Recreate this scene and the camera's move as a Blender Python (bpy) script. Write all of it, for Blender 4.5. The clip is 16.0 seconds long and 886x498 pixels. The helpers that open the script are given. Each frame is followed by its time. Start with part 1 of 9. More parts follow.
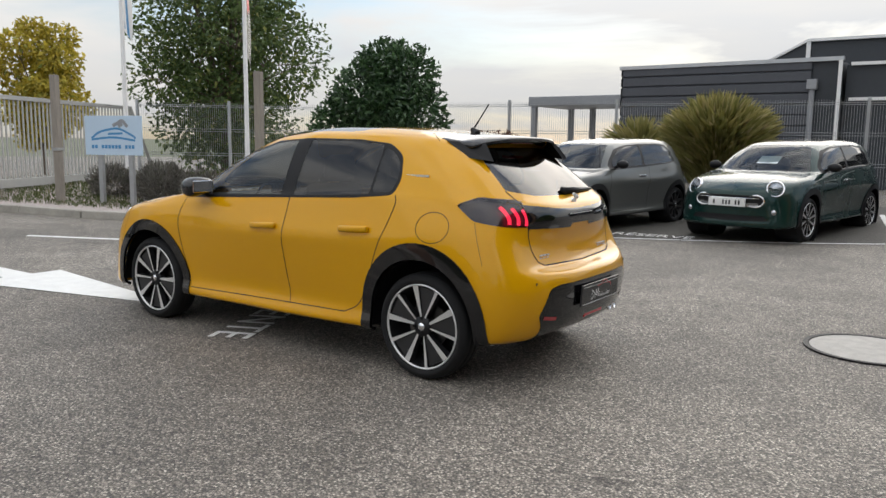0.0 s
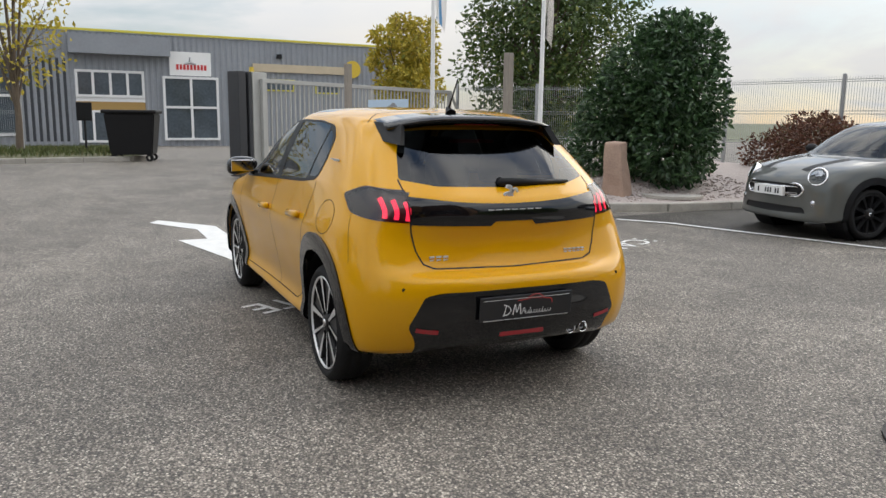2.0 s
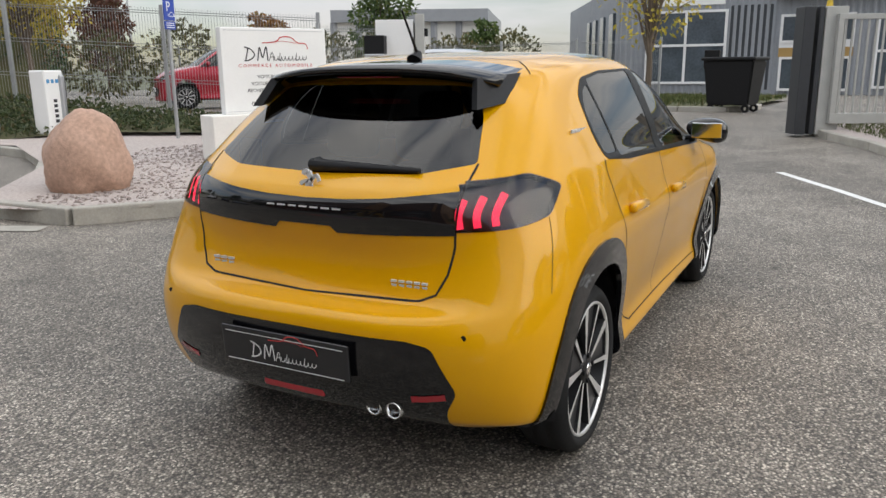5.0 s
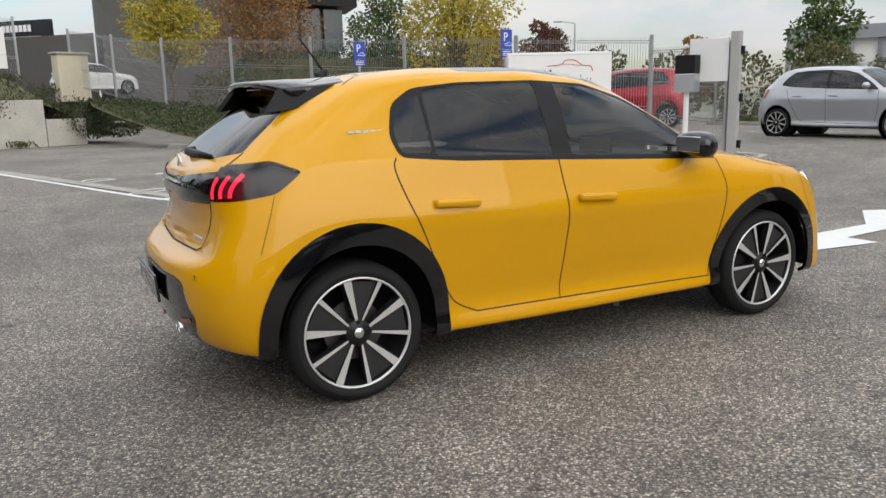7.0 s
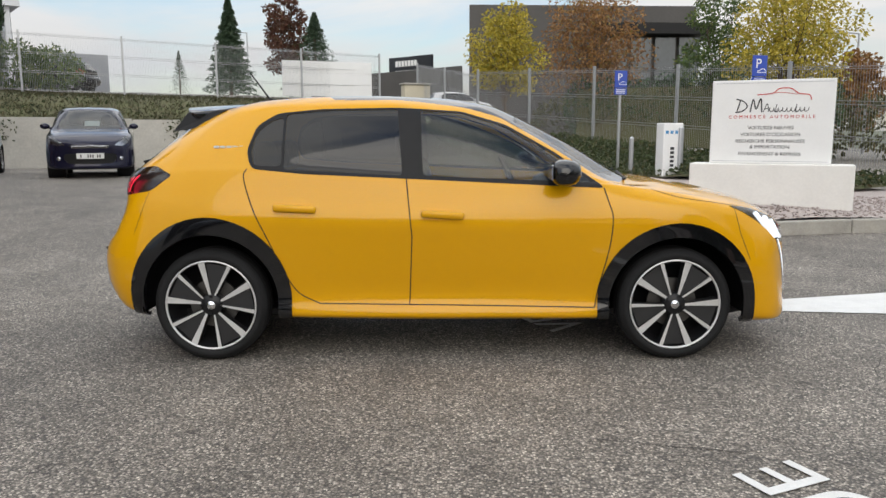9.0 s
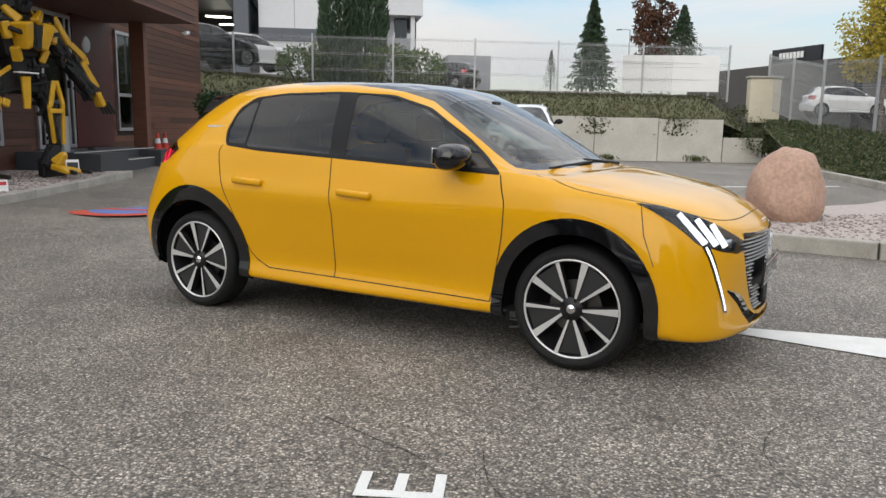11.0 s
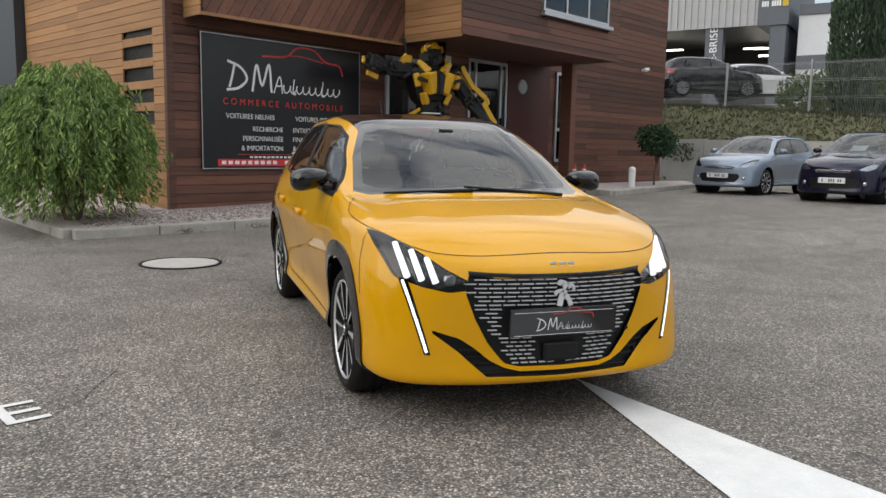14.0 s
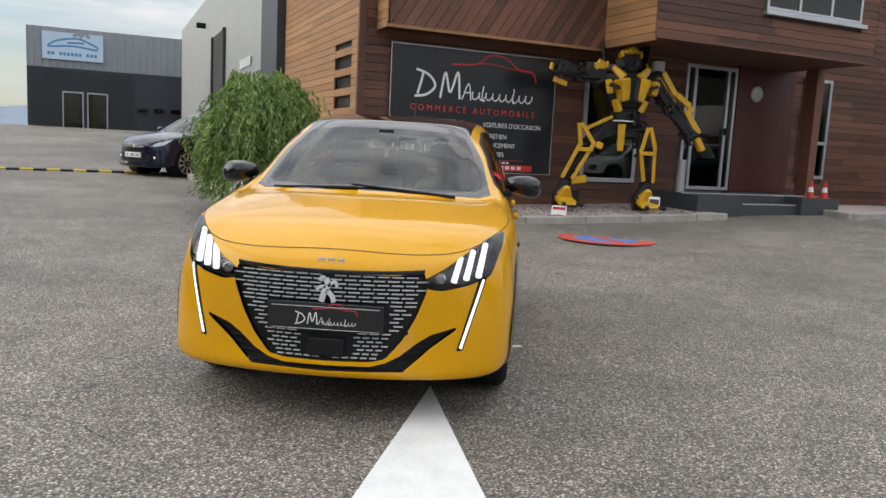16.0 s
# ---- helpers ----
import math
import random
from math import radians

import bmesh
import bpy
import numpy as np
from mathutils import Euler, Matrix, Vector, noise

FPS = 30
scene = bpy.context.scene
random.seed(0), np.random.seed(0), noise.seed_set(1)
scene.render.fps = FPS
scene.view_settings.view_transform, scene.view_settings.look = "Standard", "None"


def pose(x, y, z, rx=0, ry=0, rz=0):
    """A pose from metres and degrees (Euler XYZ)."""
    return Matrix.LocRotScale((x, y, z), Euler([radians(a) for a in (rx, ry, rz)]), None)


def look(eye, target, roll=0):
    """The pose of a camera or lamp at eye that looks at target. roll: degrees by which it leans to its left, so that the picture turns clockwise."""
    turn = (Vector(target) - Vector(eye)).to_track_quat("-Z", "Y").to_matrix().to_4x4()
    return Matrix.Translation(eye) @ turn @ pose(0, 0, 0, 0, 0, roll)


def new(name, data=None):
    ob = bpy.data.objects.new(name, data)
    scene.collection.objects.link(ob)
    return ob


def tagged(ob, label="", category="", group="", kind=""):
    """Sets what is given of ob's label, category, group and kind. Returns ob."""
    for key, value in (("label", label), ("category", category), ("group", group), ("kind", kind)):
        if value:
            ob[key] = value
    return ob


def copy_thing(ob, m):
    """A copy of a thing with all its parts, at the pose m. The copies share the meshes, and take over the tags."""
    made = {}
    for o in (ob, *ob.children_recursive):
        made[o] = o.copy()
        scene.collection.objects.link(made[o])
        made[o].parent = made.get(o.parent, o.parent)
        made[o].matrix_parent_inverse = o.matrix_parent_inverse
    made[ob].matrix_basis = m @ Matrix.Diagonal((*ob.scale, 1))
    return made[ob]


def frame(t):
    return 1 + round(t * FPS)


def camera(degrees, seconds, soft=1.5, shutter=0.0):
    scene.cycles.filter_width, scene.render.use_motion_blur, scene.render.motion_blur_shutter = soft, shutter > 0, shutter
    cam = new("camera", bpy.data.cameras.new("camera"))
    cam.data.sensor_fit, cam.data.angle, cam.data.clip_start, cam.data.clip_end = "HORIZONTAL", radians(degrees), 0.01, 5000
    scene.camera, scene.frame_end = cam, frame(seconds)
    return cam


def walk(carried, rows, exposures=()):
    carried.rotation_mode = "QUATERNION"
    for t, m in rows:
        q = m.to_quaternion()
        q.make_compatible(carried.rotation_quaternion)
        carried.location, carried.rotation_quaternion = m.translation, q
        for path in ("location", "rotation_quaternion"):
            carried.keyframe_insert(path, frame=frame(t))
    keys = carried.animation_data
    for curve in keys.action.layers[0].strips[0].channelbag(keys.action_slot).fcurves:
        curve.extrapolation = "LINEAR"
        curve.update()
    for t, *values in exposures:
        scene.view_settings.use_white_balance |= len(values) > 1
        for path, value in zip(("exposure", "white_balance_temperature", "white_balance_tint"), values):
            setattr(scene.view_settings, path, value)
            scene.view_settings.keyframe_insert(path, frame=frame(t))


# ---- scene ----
cam = camera(60.1, 16.0)
PATH = [
    (0, (-3.818, 4.219, 1.355), (-2.677, 2.6, 1.079), 0.7),
    (0.5, (-4.329, 3.704, 1.366), (-2.986, 2.251, 1.076), 0.4),
    (1, (-4.763, 3.152, 1.394), (-3.231, 1.902, 1.092), 0.3),
    (1.5, (-4.994, 2.506, 1.377), (-3.31, 1.476, 1.059), 0.6),
    (2, (-5.101, 1.89, 1.379), (-3.312, 1.061, 1.046), 0.7),
    (2.5, (-5.011, 1.291, 1.361), (-3.144, 0.665, 1.011), 0.6),
    (3, (-4.846, 0.677, 1.368), (-2.917, 0.297, 1.002), 0.3),
    (3.5, (-4.631, 0.129, 1.36), (-2.673, 0.021, 0.968), 0.1),
    (3.7, (-4.509, -0.077, 1.356), (-2.551, -0.06, 0.951), 0.1),
    (5.8, (-3.358, -2.505, 1.409), (-1.945, -1.163, 0.958), -1.1),
    (6, (-3.217, -2.737, 1.404), (-1.883, -1.313, 0.964), -1.1),
    (6.5, (-2.872, -3.297, 1.36), (-1.733, -1.706, 0.947), -1.0),
    (7, (-2.432, -3.769, 1.295), (-1.506, -2.038, 0.909), -1.3),
    (7.5, (-1.9, -4.171, 1.278), (-1.202, -2.331, 0.918), -1.6),
    (8, (-1.314, -4.492, 1.245), (-0.842, -2.578, 0.91), -1.4),
    (8.5, (-0.654, -4.695, 1.242), (-0.411, -2.735, 0.926), -0.9),
    (9, (-0.005, -4.876, 1.245), (-0.002, -2.899, 0.941), -0.1),
    (9.2, (0.245, -4.889, 1.204), (0.158, -2.914, 0.9), 0.2),
    (11.3, (2.806, -4.048, 1.172), (1.715, -2.401, 0.86), 0.8),
    (11.5, (2.995, -3.873, 1.148), (1.826, -2.28, 0.841), 0.8),
    (12, (3.443, -3.459, 1.153), (2.092, -2.013, 0.863), 0.8),
    (12.5, (3.87, -3.02, 1.148), (2.355, -1.744, 0.871), 0.6),
    (13, (4.268, -2.565, 1.171), (2.608, -1.482, 0.904), 0.4),
    (13.5, (4.665, -2.105, 1.2), (2.884, -1.233, 0.942), 0.5),
    (14, (4.968, -1.571, 1.205), (3.094, -0.92, 0.95), 1.1),
    (14.5, (5.239, -1.029, 1.243), (3.303, -0.598, 0.982), 2.0),
    (15, (5.302, -0.422, 1.229), (3.333, -0.199, 0.961), 2.7),
    (15.5, (5.345, 0.151, 1.242), (3.363, 0.179, 0.973), 3.0),
    (16, (5.278, 0.701, 1.228), (3.299, 0.574, 0.97), 2.9),
]
walk(cam, [(t, look(eye, target, roll)) for t, eye, target, roll in PATH],
     [(0, .13), (1, .15), (2, .2), (3, .27), (3.7, .26), (5.8, .18), (7, .16), (9, .12), (11.3, .15), (12, .14), (13, .09), (14.5, .16), (15.2, .2), (16, .24)])

# ---------------------------------------------------------------- light
TO_SUN = Vector((0.12, -0.93, 0.42)).normalized()
world = bpy.data.worlds.new("World")
scene.world = world
world.use_nodes = True
wn, wl = world.node_tree.nodes, world.node_tree.links
wn.clear()
w_out, w_bg = wn.new("ShaderNodeOutputWorld"), wn.new("ShaderNodeBackground")
w_sky = wn.new("ShaderNodeTexSky")
w_sky.sky_type, w_sky.sun_disc = "NISHITA", False
w_sky.sun_elevation = math.asin(TO_SUN.z)
w_sky.sun_rotation = math.atan2(TO_SUN.x, TO_SUN.y)
w_sky.air_density, w_sky.dust_density, w_sky.ozone_density = 1.0, 0.6, 1.0
w_co, w_map = wn.new("ShaderNodeTexCoord"), wn.new("ShaderNodeMapping")
w_map.inputs["Scale"].default_value = (1.0, 1.0, 4.5)
w_map.inputs["Rotation"].default_value = (0.1, 0.05, 0.6)
w_noise = wn.new("ShaderNodeTexNoise")
w_noise.inputs["Scale"].default_value, w_noise.inputs["Detail"].default_value = 2.1, 7.0
w_noise.inputs["Roughness"].default_value, w_noise.inputs["Distortion"].default_value = 0.55, 0.5
w_ramp = wn.new("ShaderNodeValToRGB")
w_ramp.color_ramp.elements[0].position, w_ramp.color_ramp.elements[1].position = 0.34, 0.56
w_mix = wn.new("ShaderNodeMix")
w_mix.data_type = "RGBA"
w_n2 = wn.new("ShaderNodeTexNoise")
w_n2.inputs["Scale"].default_value, w_n2.inputs["Detail"].default_value = 3.3, 6.0
w_r2 = wn.new("ShaderNodeValToRGB")
w_r2.color_ramp.elements[0].position, w_r2.color_ramp.elements[1].position = 0.3, 0.75
w_r2.color_ramp.elements[0].color, w_r2.color_ramp.elements[1].color = (6.7, 6.9, 7.2, 1), (7.9, 7.7, 7.35, 1)
wl.new(w_co.outputs["Generated"], w_map.inputs["Vector"])
wl.new(w_map.outputs["Vector"], w_noise.inputs["Vector"])
wl.new(w_map.outputs["Vector"], w_n2.inputs["Vector"])
wl.new(w_noise.outputs["Fac"], w_ramp.inputs["Fac"])
wl.new(w_n2.outputs["Fac"], w_r2.inputs["Fac"])
wl.new(w_ramp.outputs["Color"], w_mix.inputs[0])
wl.new(w_sky.outputs["Color"], w_mix.inputs[6])
wl.new(w_r2.outputs["Color"], w_mix.inputs[7])
# an overcast sky is brighter overhead than at the horizon
w_sep, w_grad, w_mul = wn.new("ShaderNodeSeparateXYZ"), wn.new("ShaderNodeMapRange"), wn.new("ShaderNodeVectorMath")
wl.new(w_co.outputs["Generated"], w_sep.inputs["Vector"])
wl.new(w_sep.outputs["Z"], w_grad.inputs["Value"])
w_grad.inputs["From Min"].default_value, w_grad.inputs["From Max"].default_value = 0.0, 1.0
w_grad.inputs["To Min"].default_value, w_grad.inputs["To Max"].default_value = 0.73, 2.65
w_mul.operation = "SCALE"
wl.new(w_mix.outputs[2], w_mul.inputs[0])
wl.new(w_grad.outputs["Result"], w_mul.inputs["Scale"])
wl.new(w_mul.outputs["Vector"], w_bg.inputs["Color"])
w_bg.inputs["Strength"].default_value = 0.105
wl.new(w_bg.outputs["Background"], w_out.inputs["Surface"])
sun_data = bpy.data.lights.new("sun", "SUN")
sun_data.energy, sun_data.angle, sun_data.color = 1.1, radians(55), (1.0, 0.93, 0.82)
sun = new("sun", sun_data)
sun.matrix_world = look(TO_SUN * 60, (0, 0, 0))


# ---------------------------------------------------------------- materials
def base_mat(name):
    m = bpy.data.materials.new(name)
    m.use_nodes = True
    nt = m.node_tree
    return m, nt, nt.nodes["Principled BSDF"]


def mat(name, color, rough=0.5, metal=0.0, vary=0.0, scale=8.0, bump=0.0, bump_scale=80.0, coat=0.0, spec=0.5, emit=None, per=0.0, color2=None, stretch=(1, 1, 1), detail=6.0):
    """A procedural surface: colour varied at two scales, fine relief, roughness that wanders."""
    m, nt, p = base_mat(name)
    n, l = nt.nodes, nt.links
    p.inputs["Roughness"].default_value, p.inputs["Metallic"].default_value = rough, metal
    p.inputs["Coat Weight"].default_value, p.inputs["Coat Roughness"].default_value = coat, 0.04
    p.inputs["Specular IOR Level"].default_value = spec
    p.inputs["Base Color"].default_value = (*color, 1)
    if emit:
        p.inputs["Emission Color"].default_value, p.inputs["Emission Strength"].default_value = (*emit[0], 1), emit[1]
    if vary or bump or per:
        co, mp = n.new("ShaderNodeTexCoord"), n.new("ShaderNodeMapping")
        mp.inputs["Scale"].default_value = stretch
        l.new(co.outputs["Object"], mp.inputs["Vector"])
    if vary or per:
        a, b = n.new("ShaderNodeTexNoise"), n.new("ShaderNodeTexNoise")
        a.inputs["Scale"].default_value, a.inputs["Detail"].default_value = scale, detail
        b.inputs["Scale"].default_value, b.inputs["Detail"].default_value = scale * 11, 3.0
        l.new(mp.outputs["Vector"], a.inputs["Vector"])
        l.new(mp.outputs["Vector"], b.inputs["Vector"])
        mixn = n.new("ShaderNodeMix")
        mixn.inputs[0].default_value = 0.4
        l.new(a.outputs["Fac"], mixn.inputs[2])
        l.new(b.outputs["Fac"], mixn.inputs[3])
        src = mixn.outputs[0]
        if per:
            inf, add = n.new("ShaderNodeObjectInfo"), n.new("ShaderNodeMath")
            add.operation = "MULTIPLY_ADD"
            l.new(inf.outputs["Random"], add.inputs[0])
            add.inputs[1].default_value = per
            l.new(src, add.inputs[2])
            sub = n.new("ShaderNodeMath")
            sub.operation = "SUBTRACT"
            l.new(add.outputs[0], sub.inputs[0])
            sub.inputs[1].default_value = per / 2
            src = sub.outputs[0]
        r = n.new("ShaderNodeValToRGB")
        r.color_ramp.elements[0].position, r.color_ramp.elements[1].position = 0.3, 0.7
        c2 = color2 or tuple(min(1, c * (1 + vary)) for c in color)
        c1 = color if color2 else tuple(c * (1 - vary) for c in color)
        r.color_ramp.elements[0].color, r.color_ramp.elements[1].color = (*c1, 1), (*c2, 1)
        l.new(src, r.inputs["Fac"])
        l.new(r.outputs["Color"], p.inputs["Base Color"])
        mr = n.new("ShaderNodeMapRange")
        mr.inputs["To Min"].default_value, mr.inputs["To Max"].default_value = max(0, rough - 0.12 * min(1, vary * 3)), min(1, rough + 0.12 * min(1, vary * 3))
        l.new(a.outputs["Fac"], mr.inputs["Value"])
        l.new(mr.outputs["Result"], p.inputs["Roughness"])
    if bump:
        bn, bt = n.new("ShaderNodeBump"), n.new("ShaderNodeTexNoise")
        bt.inputs["Scale"].default_value, bt.inputs["Detail"].default_value = bump_scale, 4.0
        bn.inputs["Strength"].default_value, bn.inputs["Distance"].default_value = bump, 0.01
        l.new(mp.outputs["Vector"], bt.inputs["Vector"])
        l.new(bt.outputs["Fac"], bn.inputs["Height"])
        l.new(bn.outputs["Normal"], p.inputs["Normal"])
    return m


def asphalt_mat(name, dark=1.0):
    """Old asphalt: pale and dark chippings in black binder, worn grey patches, oil drips."""
    m, nt, p = base_mat(name)
    n, l = nt.nodes, nt.links
    co = n.new("ShaderNodeTexCoord")
    vor = n.new("ShaderNodeTexVoronoi")
    vor.inputs["Scale"].default_value = 105.0
    big, mid, oil = n.new("ShaderNodeTexNoise"), n.new("ShaderNodeTexNoise"), n.new("ShaderNodeTexNoise")
    for node, s, d in ((big, 0.35, 4.0), (mid, 2.2, 5.0), (oil, 3.1, 3.0)):
        node.inputs["Scale"].default_value, node.inputs["Detail"].default_value = s, d
    for node in (vor, big, mid, oil):
        l.new(co.outputs["Object"], node.inputs["Vector"])
    sep = n.new("ShaderNodeSeparateColor")
    l.new(vor.outputs["Color"], sep.inputs["Color"])
    chip = n.new("ShaderNodeValToRGB")
    cr = chip.color_ramp
    cr.elements[0].position, cr.elements[0].color = 0.0, (0.085 * dark, 0.079 * dark, 0.071 * dark, 1)
    cr.elements[1].position, cr.elements[1].color = 1.0, (0.74 * dark, 0.675 * dark, 0.575 * dark, 1)
    for pos, v in ((0.45, 0.205), (0.75, 0.33), (0.9, 0.49)):
        e = cr.elements.new(pos)
        e.color = (v * 1.03 * dark, v * 0.915 * dark, v * 0.775 * dark, 1)
    l.new(sep.outputs["Red"], chip.inputs["Fac"])
    edge = n.new("ShaderNodeMapRange")
    edge.inputs["From Min"].default_value, edge.inputs["From Max"].default_value = 0.25, 0.75
    edge.inputs["To Min"].default_value, edge.inputs["To Max"].default_value = 1.0, 0.35
    l.new(vor.outputs["Distance"], edge.inputs["Value"])
    wear = n.new("ShaderNodeMapRange")
    wear.inputs["From Min"].default_value, wear.inputs["From Max"].default_value = 0.3, 0.7
    wear.inputs["To Min"].default_value, wear.inputs["To Max"].default_value = 0.72, 1.22
    l.new(big.outputs["Fac"], wear.inputs["Value"])
    w2 = n.new("ShaderNodeMapRange")
    w2.inputs["From Min"].default_value, w2.inputs["From Max"].default_value = 0.3, 0.7
    w2.inputs["To Min"].default_value, w2.inputs["To Max"].default_value = 0.8, 1.16
    l.new(mid.outputs["Fac"], w2.inputs["Value"])
    spots = n.new("ShaderNodeMapRange")
    spots.inputs["From Min"].default_value, spots.inputs["From Max"].default_value = 0.69, 0.74
    spots.inputs["To Min"].default_value, spots.inputs["To Max"].default_value = 1.0, 0.5
    l.new(oil.outputs["Fac"], spots.inputs["Value"])
    val = edge.outputs["Result"]
    for other in (wear, w2, spots):
        mul = n.new("ShaderNodeMath")
        mul.operation = "MULTIPLY"
        l.new(val, mul.inputs[0])
        l.new(other.outputs["Result"], mul.inputs[1])
        val = mul.outputs[0]
    mx = n.new("ShaderNodeVectorMath")
    mx.operation = "SCALE"
    l.new(chip.outputs["Color"], mx.inputs[0])
    l.new(val, mx.inputs["Scale"])
    l.new(mx.outputs["Vector"], p.inputs["Base Color"])
    p.inputs["Roughness"].default_value = 0.68
    bn = n.new("ShaderNodeBump")
    bn.inputs["Strength"].default_value, bn.inputs["Distance"].default_value = 0.6, 0.006
    bn.invert = True
    l.new(vor.outputs["Distance"], bn.inputs["Height"])
    l.new(bn.outputs["Normal"], p.inputs["Normal"])
    return m


def glass_mat(name, tint, rough=0.02):
    m, nt, p = base_mat(name)
    p.inputs["Base Color"].default_value = (*tint, 1)
    p.inputs["Roughness"].default_value, p.inputs["Transmission Weight"].default_value, p.inputs["IOR"].default_value = rough, 1.0, 1.45
    return m


M_ASPHALT = asphalt_mat("asphalt")
M_FIELD = mat("far_ground", (0.12, 0.13, 0.08), 0.9, vary=0.35, scale=0.05)
M_KERB = mat("kerb_concrete", (0.36, 0.34, 0.30), 0.9, vary=0.22, scale=5, bump=0.4, bump_scale=160)
M_PAINT = mat("road_paint", (0.72, 0.72, 0.7), 0.75, vary=0.1, scale=7, bump=0.5, bump_scale=220)
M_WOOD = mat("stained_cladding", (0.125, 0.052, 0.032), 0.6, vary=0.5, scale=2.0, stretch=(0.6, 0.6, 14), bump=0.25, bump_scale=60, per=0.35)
# the same timber with the sun on its side walls put into a paler colour
M_WOODPALE = mat("sunlit_tone_cladding", (0.36, 0.185, 0.075), 0.65, vary=0.25, scale=2.0, stretch=(0.6, 0.6, 12), bump=0.25, bump_scale=60, per=0.3)
M_WHITE = mat("white_render", (0.78, 0.76, 0.72), 0.85, vary=0.06, scale=3, bump=0.2, bump_scale=120)
M_CONCRETE = mat("wall_concrete", (0.5, 0.48, 0.43), 0.9, vary=0.16, scale=1.6, bump=0.2, bump_scale=60)
M_DARKMETAL = mat("dark_cladding", (0.035, 0.037, 0.042), 0.5, metal=0.2, vary=0.12, scale=1.5)
M_GREYMETAL = mat("grey_cladding", (0.30, 0.31, 0.33), 0.45, metal=0.3, vary=0.1, scale=1.2)
M_SIGNBLACK = mat("sign_black", (0.018, 0.02, 0.024), 0.25, vary=0.1, scale=2)
M_SIGNWHITE = mat("sign_white", (0.8, 0.8, 0.79), 0.4, vary=0.03, scale=3)
M_RED = mat("sign_red", (0.55, 0.03, 0.03), 0.45)
M_GALV = mat("galvanised_steel", (0.42, 0.43, 0.44), 0.45, metal=0.7, vary=0.1, scale=12)


# ---------------------------------------------------------------- shape helpers
def gz(x, y):
    """Height of the yard: a shallow bowl that falls away past the street."""
    r = math.hypot(x, y)
    u = min(max((r - 3.5) / 11, 0), 1)
    z = 0.3 * u * u * (3 - 2 * u)
    z *= 1 - 0.8 * math.exp(-(x / 4.0) ** 2 - ((y + 8.0) / 3.0) ** 2)
    if x < -15 and y < -4:
        z += 1.1 * min((-x - 15) / 18, 1) * min((-y - 4) / 4, 1)
    if x > 16:
        z -= 0.8 * min((x - 16) / 32, 1)
    if y > 12:
        z -= 0.15 * min((y - 12) / 8, 1)
    return z


def mesh_of(bm, name, material, smooth=False):
    me = bpy.data.meshes.new(name)
    bm.normal_update()
    bm.to_mesh(me)
    bm.free()
    for mm in (material if isinstance(material, (list, tuple)) else [material]):
        me.materials.append(mm)
    if smooth:
        for poly in me.polygons:
            poly.use_smooth = True
    return me


def part(name, bm, material, parent=None, label="", smooth=False):
    ob = new(name, mesh_of(bm, name, material, smooth))
    ob.parent = parent
    return tagged(ob, label) if label else ob


def thing(name, label, category, m=None, group="", kind=""):
    ob = new(name)
    ob.empty_display_size = 0.2
    if m is not None:
        ob.matrix_world = m
    return tagged(ob, label, category, group, kind)


def box(bm, x0, y0, z0, x1, y1, z1, bevel=0.0, m=None):
    r = bmesh.ops.create_cube(bm, size=1.0)
    vs = r["verts"]
    mm = Matrix.Translation(((x0 + x1) / 2, (y0 + y1) / 2, (z0 + z1) / 2)) @ Matrix.Diagonal((abs(x1 - x0), abs(y1 - y0), abs(z1 - z0), 1))
    bmesh.ops.transform(bm, matrix=(m @ mm) if m else mm, verts=vs)
    if bevel:
        es = list({e for v in vs for e in v.link_edges})
        bmesh.ops.bevel(bm, geom=es, offset=bevel, segments=2, affect="EDGES", profile=0.5)
    return bm


def cyl(bm, p0, p1, r0, r1=None, seg=12, caps=True):
    p0, p1 = Vector(p0), Vector(p1)
    d = p1 - p0
    m = Matrix.Translation((p0 + p1) / 2) @ d.to_track_quat("Z", "Y").to_matrix().to_4x4()
    bmesh.ops.create_cone(bm, cap_ends=caps, segments=seg, radius1=r0, radius2=r0 if r1 is None else r1, depth=d.length, matrix=m)
    return bm


def prism(bm, pts, z0, z1):
    """An upright block over a footprint given as (x, y) points, z may be a number or a function of x, y."""
    f = (lambda z: z if callable(z) else (lambda x, y: z))
    a, b = f(z0), f(z1)
    lo = [bm.verts.new((x, y, a(x, y))) for x, y in pts]
    hi = [bm.verts.new((x, y, b(x, y))) for x, y in pts]
    k = len(pts)
    for i in range(k):
        bm.faces.new((lo[i], lo[(i + 1) % k], hi[(i + 1) % k], hi[i]))
    bm.faces.new(hi)
    bm.faces.new(lo[::-1])
    bmesh.ops.recalc_face_normals(bm, faces=bm.faces[:])
    return bm


def B():
    return bmesh.new()


def rot_to(v):
    """Angle of a plan direction, in degrees."""
    return math.degrees(math.atan2(v[1], v[0]))

# ---------------------------------------------------------------- car surfaces
from mathutils.bvhtree import BVHTree


